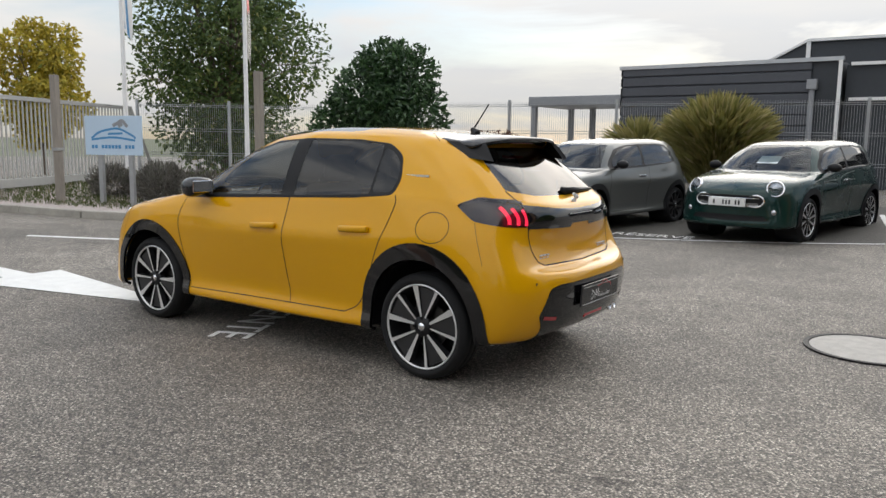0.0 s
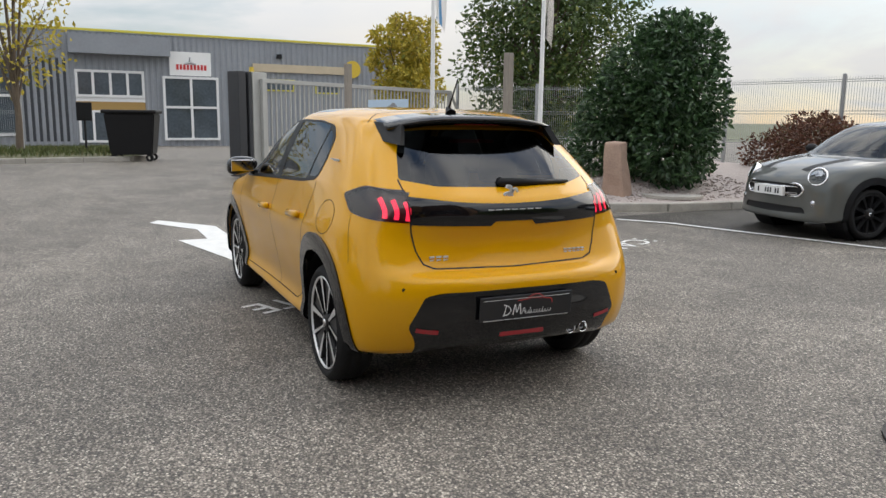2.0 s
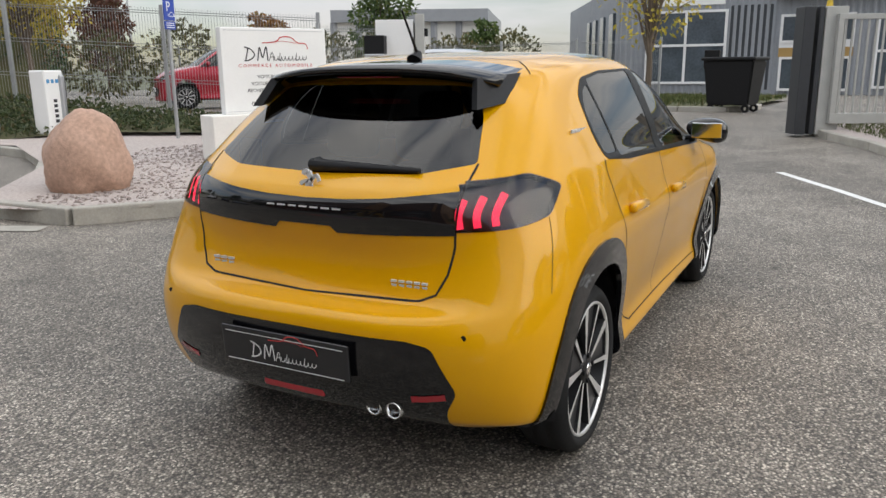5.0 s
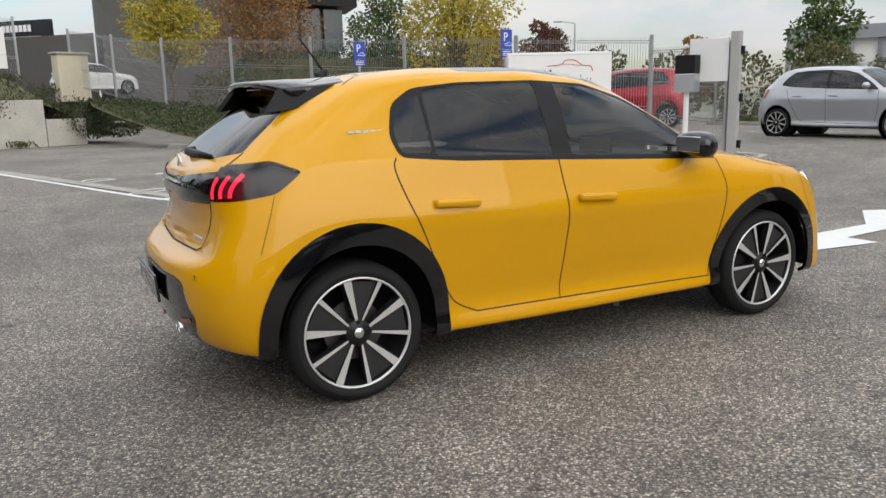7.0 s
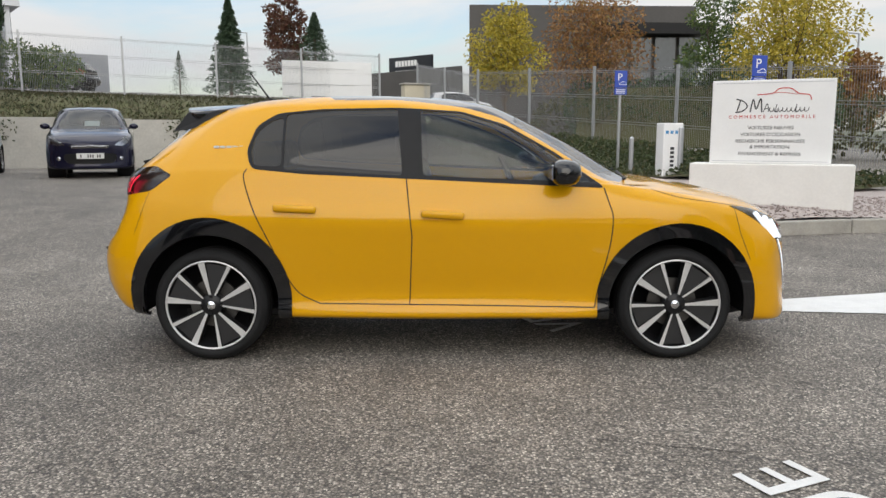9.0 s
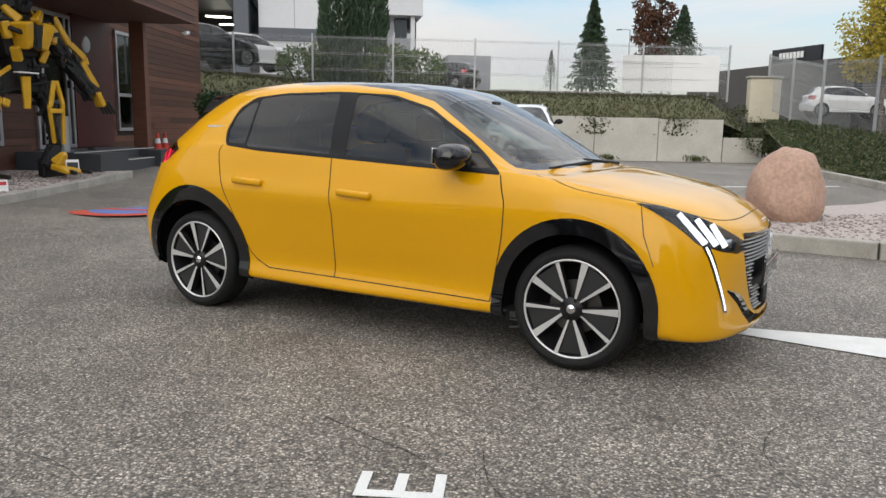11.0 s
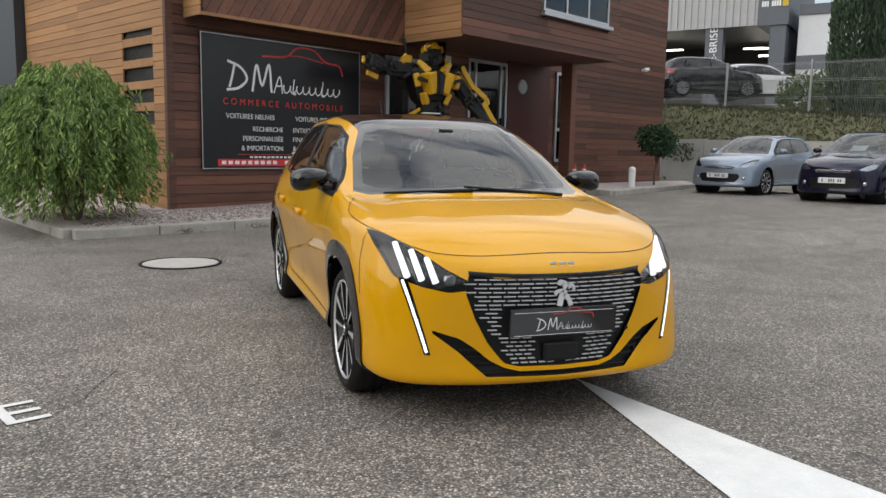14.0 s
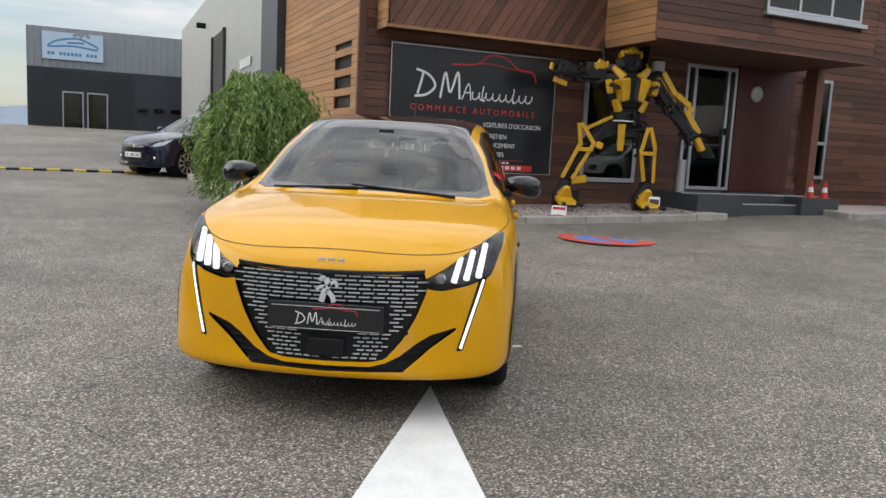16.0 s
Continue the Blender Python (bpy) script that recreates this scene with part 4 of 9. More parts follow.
    # emblems and badges as plain shapes
    for end, z, size in ((1, .605, .115), (-1, 1.02, .095)):
        c = sk.at((0, z), "end", end)[0]
        m = Matrix(((0, 0, end, c.x + .012 * end), (end, 0, 0, 0), (0, 1, 0, z), (0, 0, 0, 1)))
        bm = B()
        for st, w in (([(-.2, -.5), (-.1, -.1), (.05, .15), (-.05, .4)], .22), ([(.05, .1), (.3, .3), (.42, .1)], .12), ([(.0, -.05), (.2, -.25), (.3, -.5)], .18), ([(-.05, .1), (-.3, .05), (-.4, -.05)], .13), ([(-.05, .4), (-.2, .42), (-.25, .3)], .16)):
            ribbon_on(bm, [(x * size, y * size) for x, y in arc_pts(st, 4)], w * size, m)
        ext = bmesh.ops.extrude_face_region(bm, geom=bm.faces[:])
        bmesh.ops.translate(bm, vec=(-.008 * end, 0, 0), verts=[v for v in ext["geom"] if isinstance(v, bmesh.types.BMVert)])
        bmesh.ops.recalc_face_normals(bm, faces=bm.faces[:])
        part("emblem", bm, M_DASH, car, "silver emblem")
    def bars(name, y0, y1, z, h, k, end, material):
        bm = B()
        step = (y1 - y0) / k
        for i in range(k):
            y = y0 + (i + .5) * step
            c = sk.at((y, z), "end", end)[0]
            box(bm, c.x - .003, y - abs(step) * .34, z - h / 2, c.x + .003 + (.003 if end > 0 else 0), y + abs(step) * .34, z - h * .1)
            box(bm, c.x - .003 - (.003 if end < 0 else 0), y - abs(step) * .34, z + h * .2, c.x + .003, y + abs(step) * .34, z + h / 2)
        part(name, bm, M_DASH, car, "small chrome badge")
    bars("badge", .16, -.16, .945, .016, 7, -1, M_CHROME)
    bars("badge", .46, .35, .722, .026, 3, -1, M_CHROME)
    bars("badge", -.32, -.46, .722, .022, 5, -1, M_CHROME)
    bars("badge", -.06, .075, .722, .026, 3, 1, M_CHROME)
    for s in (1, -1):
        co, no = sk.at((-1.16, 1.165), "side")
        bm = B()
        for i in range(5):
            box(bm, -1.235 + i * .034, s * (co.y - .002), 1.158, -1.208 + i * .034, s * (co.y + .005), 1.169)
        part("badge", bm, M_DASH, car, "small chrome badge")
    # plates
    for end, xz in ((-1, .493), (1, .482)):
        c = sk.at((0, xz), "end", end)[0]
        bm = B()
        box(bm, -.006, -.265, -.062, .006, .265, .062, .004)
        tilt = Matrix.Rotation(radians(-4 if end < 0 else 3), 4, "Y")
        m0 = Matrix.Translation((c.x + .018 * end, 0, xz)) @ tilt
        pl = part("number_plate", bm, M_PLATEBLACK, car, "black dealer plate with a white mark")
        pl.matrix_local = m0
        m = Matrix(((0, 0, end, .0062 * end), (end, 0, 0, 0), (0, 1, 0, -.035), (0, 0, 0, 1)))
        dealer_mark(m, pl, M_INK, M_RED, .26)
        bm = B()
        box(bm, -.008, -.27, -.067, -.004 if end > 0 else .004, .27, .067)
        bm2 = B()
        for yy in (-.05, .05):
            box(bm2, (.0065 if end > 0 else -.0075), -.245, yy - .001 - .005, (.0075 if end > 0 else -.0065), .245, yy + .001 - .005)
        part("plate_line", bm2, M_INK, pl)
        bm.free()
    # reflectors, fog lamp, exhaust
    for s in (1, -1):
        sk.seam("reflector", [(.455, .392), (.50, .397), (.565, .408)], "end", car, -1, (s,), .022, M_REDLENS, .006, "thin red reflector")
    bm = B()
    c = sk.at((0, .36), "end", -1)[0]
    box(bm, c.x - .005, -.13, .342, c.x + .02, .13, .374, .008)
    part("fog_lamp", bm, M_REDLENS, car, "red rear fog lamp")
    for y in (-.312, -.388):
        bm = revolve(B(), [(.021, .06), (.023, -.03), (.027, -.034), (.029, -.03), (.029, .06)], 20)
        ex = part("exhaust_tip", bm, M_CHROME, car, smooth=True)
        ex.matrix_local = Matrix.Translation((-1.904, y, .338)) @ Matrix.Rotation(radians(-90), 4, "Z")
    for y, x, z in ((.36, 1, .42), (.62, -1, .60), (-.62, -1, .60)):
        c = sk.at((abs(y), z), "end", x)[0]
        bm = B()
        cyl(bm, (c.x, y, z), (c.x + .002 * x, y, z), .009, seg=14)
        part("parking_sensor", bm, M_TRIMBLACK, car)
    bm = B()
    box(bm, 2.03, -.085, .30, 2.05, .085, .385, .01)
    part("radar_cover", bm, M_TRIMBLACK, car)
    # fuel flap on the left flank
    ring = [(-1.34 + .105 * math.cos(a), .885 + .085 * math.sin(a)) for a in [math.tau * i / 28 for i in range(29)]]
    sk.seam("fuel_flap", ring, "side", car, 1, (1,), .004)
    # underside and cabin
    bm = B()
    prism(bm, [(1.8, .55), (1.6, .70), (-1.5, .68), (-1.6, .5), (-1.6, -.5), (-1.5, -.68), (1.6, -.70), (1.8, -.55)], .23, .26)
    part("underbody", bm, M_TRIMBLACK, car)
    for y in (.36, -.36):
        seat(car, .05, y, .40)
    for y in (.36, 0, -.36):
        seat(car, -.80, y, .42, .5, .36)
    bm = B()
    box(bm, .62, -.66, .70, 1.05, .66, .955, .08)
    part("dashboard", bm, M_CABINGREY, car, smooth=True)
    bm = B()
    box(bm, .66, -.15, .95, .69, .15, 1.04, .01)
    part("screen", bm, M_GLOSSBLACK, car)
    bm = revolve(B(), [(.165, -.014), (.18, 0), (.165, .014), (.15, 0), (.165, -.014)], 28)
    st = part("steering_wheel", bm, M_CABIN, car, smooth=True)
    st.matrix_local = Matrix.Translation((.46, .36, .93)) @ Matrix.Rotation(radians(66), 4, "Y") @ Matrix.Rotation(radians(90), 4, "X")
    bm = B()
    box(bm, .44, -.05, 1.30, .47, .05, 1.335, .012)
    part("rear_view_mirror", bm, M_TRIMBLACK, car)
    sk.bm.free()
    car.scale = (1, .968, 1)
    return car


yellow_car()


# ---------------------------------------------------------------- other cars
M_DULLGLASS = window_mat("dark_car_glass", (0.16, 0.18, 0.19))
M_PLATEWHITE = mat("white_plate", (0.75, 0.75, 0.74), 0.4)
M_PLATEBAR = mat("plate_ink", (0.03, 0.03, 0.035), 0.6)
M_SILVERTRIM = mat("satin_silver", (0.6, 0.6, 0.61), 0.3, metal=0.8)
M_PAPER = mat("paper", (0.7, 0.74, 0.76), 0.8)


def simple_car(name, label, at, heading, paint, length, width, height, wb, front, boxy=0.0, roof=None, style="hatch", group="", trim=None, rims=None, wheel_r=0.305, detail=True, paper=False):
    """A parked car on the skin of a small hatchback, bent to its own length, width, height and tail."""
    z0 = at[2] if len(at) > 2 else gz(at[0], at[1])
    car = thing(name, label, "car", None, group)
    sk = Skin(CAGE, 6, 4)
    side = lambda c, n: abs(n.y) > 0.25 and c.y > 0.3
    low = lambda c, n: c.y > 0.55 and c.z < 0.95
    upright = style == "mini"
    fr = rounded([(.872, .95), (.62, 1.125), (.345, 1.281), (.10, 1.345), (-.24, 1.365), (-.66, 1.36), (-.95, 1.33), (-1.12, 1.20), (-1.2, 1.08), (-1.0, 1.045), (-.19, .995)], .03, 2)
    sk.cut("window_frame", fr, "side", side)
    sk.cut("window_front", rounded([(.70, 1.0), (.60, 1.105), (.34, 1.25), (.10, 1.325), (-.16, 1.345), (-.14, 1.02)], .02, 2), "side", side)
    sk.cut("window_rear", rounded([(-.20, 1.02), (-.22, 1.345), (-.66, 1.34), (-.93, 1.305), (-1.06, 1.19), (-1.1, 1.09), (-.95, 1.06)], .02, 2), "side", side)
    for cx in (1.265, -1.255):
        if trim:
            sk.cut("arch_trim", arch(cx, .33, .41, .43, .1, 14), "side", low)
        sk.cut("opening", arch(cx, .31, .345, .365, .1, 14), "side", low)
    nose = lambda c, n: c.x > 1.45
    if style != "mini":
        lamp = [(.47, .66), (.56, .74), (.70, .828), (.785, .84), (.775, .78), (.735, .69), (.62, .645)]
        if style == "cactus":
            lamp = [(.42, .80), (.72, .83), (.72, .80), (.44, .775)]
        sk.cut("headlamp", rounded(lamp, .012, 2), "end", nose)
    if style == "cactus":
        sk.cut("grille", rounded([(.50, .70), (.70, .72), (.74, .60), (.70, .53), (.52, .52)], .03, 2), "end", nose)
        sk.cut("intake", [(-.2, .42), (.9, .44), (.9, .1), (-.2, .1)], "end", lambda c, n: c.x > 1.3)
    elif style == "mini":
        sk.cut("grille", rounded([(-.2, .66), (.44, .65), (.50, .58), (.44, .50), (-.2, .47)], .04, 3), "end", nose)
        sk.cut("intake", rounded([(-.2, .38), (.5, .37), (.55, .30), (-.2, .28)], .02, 2), "end", nose)
    else:
        sk.cut("grille", rounded([(-.2, .52), (.48, .50), (.52, .42), (.42, .31), (-.2, .29)], .03, 2), "end", nose)
        sk.cut("intake", rounded([(-.2, .665), (.3, .67), (.42, .655), (.3, .61), (-.2, .60)], .012, 2), "end", nose)
    up = lambda c, n: n.z > 0.1 and c.z > .9
    sk.cut("windscreen", [(1.105, -.2), (1.09, .38), (.985, .605), (.90, .672), (.60, .575), (.33, .487), (.345, .34), (.365, -.2)], "top", lambda c, n: up(c, n) and c.x > .2)
    sk.cut("rear_glass", rounded([(-.2, 1.045), (.38, 1.06), (.548, 1.09), (.50, 1.21), (.435, 1.315), (-.2, 1.33)], .015, 2), "end", lambda c, n: c.x < -1.3)
    sk.cut("tail_lamp", rounded([(-1.50, 1.0), (-1.9, 1.01), (-1.9, .80), (-1.6, .82)], .03, 2), "side", lambda c, n: c.y > .55 and c.x < -1.4)
    if roof:
        sk.cut("roof", [(.37, -.2), (.36, .34), (.22, .56), (-.3, .62), (-1.0, .60), (-1.36, .48), (-1.42, -.2)], "top", lambda c, n: c.z > 1.352)

    def warp(p):
        x, y, z = p
        ax = wb / 2
        if x > 1.27:
            x = ax + (x - 1.27) * front / .78
        elif x < -1.27:
            x = -ax + (x + 1.27) * (length - wb - front) / .705
        else:
            x = x * ax / 1.27
        k = min(max((z - .9) / .5, 0), 1)
        t = min(max(-x / 1.2, 0), 1)
        x -= boxy * k * t
        if upright and p[0] > 0:
            x += .16 * k * min(p[0] / .4, 1) * (1 if p[2] > 1.0 else 0)
        if boxy and z > 1.2 and p[0] < -.2:
            z += boxy * .16 * min((-p[0] - .2) / 1.0, 1)
        return Vector((x, y * width / 1.745, (.2 + (z - .2) * (height - .2) / 1.25) if z > .2 else z))

    for v in sk.bm.verts:
        v.co = warp(v.co)
    sk.tree = BVHTree.FromBMesh(sk.bm)
    sk.done()
    body_cls = [("body", paint)]
    sk.part("body", "body", paint, car)
    if roof:
        sk.part("roof", "roof", roof, car)
    sk.part("windscreen", "windscreen", M_GLASSFRONT, car).visible_shadow = False
    sk.part("rear_window", "rear_glass", M_DULLGLASS, car)
    sk.part("grille", "grille", M_TRIMBLACK, car, push=-.01)
    sk.part("bumper_insert", "intake", M_TRIMBLACK, car, push=-.006 if style != "cactus" else .004)
    for s in (1, -1):
        sk.part("window_frame", "window_frame", M_TRIMBLACK, car, sides=(s,), push=.001)
        sk.part("side_window", "window_front", M_DULLGLASS if detail else M_GLASSDARK, car, sides=(s,))
        sk.part("side_window", "window_rear", M_GLASSDARK, car, sides=(s,))
        sk.part("tail_lamp", "tail_lamp", M_REDLENS, car, sides=(s,), push=.003)
        if trim:
            sk.part("wheel_arch_trim", "arch_trim", trim, car, sides=(s,), push=.008)
        if "headlamp" in sk.classes:
            hl = sk.part("headlamp", "headlamp", M_LENS, car, sides=(s,), push=.003)
            sk.part("reflector", "headlamp", M_REFLECTOR, hl, sides=(s,), push=-.02)
        if style == "mini":
            q = sk.at((.58, .735), "end", 1)
            n = q[1].copy()
            n.z *= .5
            n.normalize()
            rot = n.to_track_quat("Y", "Z").to_matrix().to_4x4()
            flip = Matrix.Diagonal((1, s, 1, 1))
            bm = revolve(B(), [(.105, -.05), (.118, .012), (.108, .02), (.098, .012)], 28)
            lamp = part("headlamp", bm, M_CHROME, car, "round headlamp with a chrome ring", True)
            lamp.matrix_local = Matrix.Translation((q[0].x - .01, q[0].y * s, q[0].z)) @ (rot if s > 0 else flip @ rot @ Matrix.Diagonal((-1, 1, 1, 1)))
            bm = revolve(B(), [(0, .026), (.06, .022), (.1, .01)], 24)
            part("lens", bm, M_LENS, lamp, "", True)
            bm = revolve(B(), [(0, .0), (.035, .004), (.06, -.02), (.1, .0)], 24)
            part("reflector", bm, M_REFLECTOR, lamp, "", True)
            q = sk.at((.60, .42), "end", 1)[0]
            bm = revolve(B(), [(0, .01), (.03, .008), (.04, -.01)], 16)
            fg = part("fog_lamp", bm, M_REFLECTOR, car, "", True)
            fg.matrix_local = Matrix.Translation((q.x, q.y * s, q.z)) @ Matrix.Rotation(radians(-90), 4, "Z")
        # mirror, handle
        q = sk.at((warp((.66, .8, .99)).x, warp((.66, .8, .99)).z), "side")[0]
        bm = B()
        bmesh.ops.create_uvsphere(bm, u_segments=12, v_segments=8, radius=1.0)
        for v in bm.verts:
            v.co = Vector((q.x + v.co.x * .07, s * (q.y + .12) + v.co.y * .1, q.z + .05 + v.co.z * .065))
        cyl(bm, (q.x, s * (q.y - .02), q.z), (q.x, s * (q.y + .08), q.z + .03), .025, .02, 6)
        part("door_mirror", bm, M_TRIMBLACK if style in ("mini", "cactus") else paint, car, smooth=True)
        hx = (-.05, ) if style in ("mini", "three") else (-.02, -.8)
        for x in hx:
            w = warp((x, .8, .85))
            q = sk.at((w.x, w.z), "side")
            if q:
                bm = B()
                box(bm, q[0].x - .1, s * q[0].y - .012, q[0].z - .014, q[0].x + .1, s * q[0].y + .022 * s, q[0].z + .014, .006)
                part("door_handle", bm, M_CHROME if style == "mini" else paint, car)
        lines = [[(-.30, 1.0), (-.26, .6), (-.30, .31), (.80, .30), (.90, .65), (.86, .94)]] if style in ("mini", "three") else [[(-.194, .995), (-.164, .69), (-.181, .31)], [(-1.06, 1.0), (-.94, .69), (-.78, .38), (-.67, .32), (-.18, .31), (.826, .295), (.90, .65), (.87, .93)]]
        for ln_ in lines:
            sk.seam("shut_line", [(warp((x, .8, z)).x, warp((x, .8, z)).z) for x, z in ln_], "side", car, 1, (s,), .008)
        for ax in (1, -1):
            bm = revolve(B(), [(.36, width * .485), (.375, width * .46), (.375, .5), (0, .48)], 24)
            lin = part("wheel_liner", bm, M_TRIMBLACK, car)
            lin.matrix_local = Matrix.Translation((ax * wb / 2, 0, .31)) @ Matrix.Rotation(0 if s > 0 else math.pi, 4, "Z")
            wheel(car, ax * wb / 2, s * (width / 2 - .035), wheel_r, wheel_r, wheel_r * .76, spokes=10, alloy=rims or M_SILVERTRIM, detail=False, turn=13 * ax)
        if style == "cactus":
            q = [sk.at((warp((x, .8, z)).x, warp((x, .8, z)).z), "side")[0] for x, z in ((-.85, .5), (.7, .5))]
            bm = B()
            box(bm, q[0].x, s * q[0].y - .01, .48, q[1].x, s * q[1].y + .025 * s, .74, .02)
            part("door_pad", bm, M_TRIMBLACK, car)
            bm = B()
            cyl(bm, (warp((.1, .5, 1.42)).x, s * .5 * width / 1.745, height - .01), (warp((-1.0, .5, 1.42)).x, s * .5 * width / 1.745, height - .02), .02, seg=8)
            part("roof_rail", bm, M_SIGNWHITE, car)
    # grille trim, badge, plate
    pz = {"mini": .55, "cactus": .60}.get(style, .455)
    pz = warp((2, 0, pz)).z
    q = sk.at((0, pz), "end", 1)[0]
    bm = B()
    box(bm, q.x - .01, -.26, pz - .055, q.x + .03, .26, pz + .055, .004)
    pl = part("number_plate", bm, M_PLATEWHITE, car, "white number plate")
    bm = B()
    for i in range(9):
        if i in (1, 2, 6):
            continue
        box(bm, q.x + .0305, -.19 + i * .045, pz - .03, q.x + .0325, -.165 + i * .045, pz + .03)
    part("plate_bars", bm, M_PLATEBAR, pl)
    if style == "mini":
        ring = rounded([(-.44, .655), (.44, .655), (.505, .58), (.44, .495), (-.44, .495), (-.505, .58)], .05, 4)
        ring.append(ring[0])
        bm = B()
        prev = None
        pts = [sk.at((y * width / 1.745, warp((2, 0, z)).z), "end", 1)[0] for y, z in ring]
        for a, b in zip(pts, pts[1:]):
            cyl(bm, a, b, .014, seg=6, caps=False)
        part("grille_surround", bm, M_CHROME, car, "chrome grille surround", True)
        for z in (.615, .54, .52):
            bm = B()
            zz = warp((2, 0, z)).z
            pts = [sk.at((y, zz), "end", 1)[0] for y in np.linspace(-.42, .42, 9)]
            for a, b in zip(pts, pts[1:]):
                cyl(bm, a + Vector((.004, 0, 0)), b + Vector((.004, 0, 0)), .007, seg=5, caps=False)
            part("grille_slat", bm, M_CHROME, car)
        for s in (-1, 1):
            sk.seam("bonnet_stripe", [(warp((1.25, 0, 0)).x, .40 * s), (warp((1.85, 0, 0)).x, .34 * s)], "top", car, 1, (1,), .12, M_TRIMBLACK, .002) if paint.name.startswith("grey") else None
    elif style in ("hatch", "three"):
        for dz in (.0, .03):
            bm = B()
            zz = warp((2, 0, .615 + dz)).z
            pts = [sk.at((y, zz + (.022 if abs(y) < .04 else 0)), "end", 1)[0] for y in np.linspace(-.34, .34, 13)]
            for a, b in zip(pts, pts[1:]):
                cyl(bm, a + Vector((.008, 0, 0)), b + Vector((.008, 0, 0)), .008, seg=5, caps=False)
            part("grille_bar", bm, M_CHROME, car)
        for s in (1, -1):
            q = sk.at((.58, warp((2, 0, .40)).z), "end", 1)[0]
            bm = revolve(B(), [(0, .01), (.035, .008), (.045, -.01)], 14)
            fg = part("fog_lamp", bm, M_REFLECTOR, car, "", True)
            fg.matrix_local = Matrix.Translation((q.x, q.y * s, q.z)) @ Matrix.Rotation(radians(-90), 4, "Z")
    else:
        for s in (1, -1):
            q = sk.at((.60, warp((2, 0, .62)).z), "end", 1)[0]
            bm = revolve(B(), [(0, .01), (.04, .008), (.05, -.01)], 14)
            fg = part("lamp_unit", bm, M_REFLECTOR, car, "", True)
            fg.matrix_local = Matrix.Translation((q.x, q.y * s, q.z)) @ Matrix.Rotation(radians(-90), 4, "Z")
        q = sk.at((0, warp((2, 0, .70)).z), "end", 1)[0]
        bm = B()
        for k in (0, .035):
            for s in (1, -1):
                cyl(bm, (q.x + .01, 0, q.z + .03 - k), (q.x + .01, .06 * s, q.z - k), .008, seg=5)
        part("emblem", bm, M_CHROME, car)
    # cabin
    bm = B()
    w = warp((.95, 0, .96))
    box(bm, w.x - .45, -.6, .6, w.x - .05, .6, w.z - .03, .05)
    part("dashboard", bm, M_CABINGREY, car)
    for y in (.35, -.35):
        seat(car, -.05, y, .45)
        seat(car, -.85, y, .45, .5)
    bm = B()
    prism(bm, [(wb / 2 + .5, .5), (wb / 2 + .3, .66), (-wb / 2 - .3, .66), (-wb / 2 - .45, .5), (-wb / 2 - .45, -.5), (-wb / 2 - .3, -.66), (wb / 2 + .3, -.66), (wb / 2 + .5, -.5)], .2, .24)
    part("underbody", bm, M_TRIMBLACK, car)
    if paper:
        q = sk.at((warp((.88, 0, 0)).x, .05), "top")
        bm = B()
        m = Matrix.Translation(q[0] - q[1] * .01) @ q[1].to_track_quat("Z", "Y").to_matrix().to_4x4()
        box(bm, -.15, -.105, -.002, .15, .105, .0, 0, m)
        part("price_sheet", bm, M_PAPER, car)
    sk.bm.free()
    car.matrix_world = pose(at[0], at[1], z0, 0, 0, heading)
    return car


# ---------------------------------------------------------------- ground
M_CHIP = mat("pink_gravel", (0.30, 0.25, 0.225), 0.9, vary=0.4, scale=30, bump=0.8, bump_scale=45, color2=(0.52, 0.46, 0.43))
M_NEWASPHALT = asphalt_mat("fresh_asphalt", 0.3)
M_EARTH = mat("bank_soil", (0.10, 0.085, 0.05), 0.95, vary=0.3, scale=2.0, bump=0.6, bump_scale=30, color2=(0.12, 0.13, 0.055))
M_STONE = mat("pink_sandstone", (0.36, 0.25, 0.19), 0.85, vary=0.25, scale=3, bump=0.6, bump_scale=30)
M_GRANITE = mat("pink_granite", (0.42, 0.27, 0.20), 0.8, vary=0.35, scale=25, bump=0.5, bump_scale=60)


def foliage_mat(name, c1, c2, c3=None, rough=0.6, thin=0.3):
    m, nt, p = base_mat(name)
    n, l = nt.nodes, nt.links
    geo, r = n.new("ShaderNodeNewGeometry"), n.new("ShaderNodeValToRGB")
    l.new(geo.outputs["Random Per Island"], r.inputs["Fac"])
    r.color_ramp.elements[0].color, r.color_ramp.elements[1].color = (*c1, 1), (*c2, 1)
    if c3:
        e = r.color_ramp.elements.new(0.85)
        r.color_ramp.elements[1].color = (*c2, 1)
        r.color_ramp.elements[2].color = (*c3, 1)
    l.new(r.outputs["Color"], p.inputs["Base Color"])
    p.inputs["Roughness"].default_value = rough
    tr, mx = n.new("ShaderNodeBsdfTranslucent"), n.new("ShaderNodeMixShader")
    l.new(r.outputs["Color"], tr.inputs["Color"])
    mx.inputs[0].default_value = thin
    l.new(p.outputs["BSDF"], mx.inputs[1])
    l.new(tr.outputs["BSDF"], mx.inputs[2])
    l.new(mx.outputs["Shader"], n["Material Output"].inputs["Surface"])
    return m


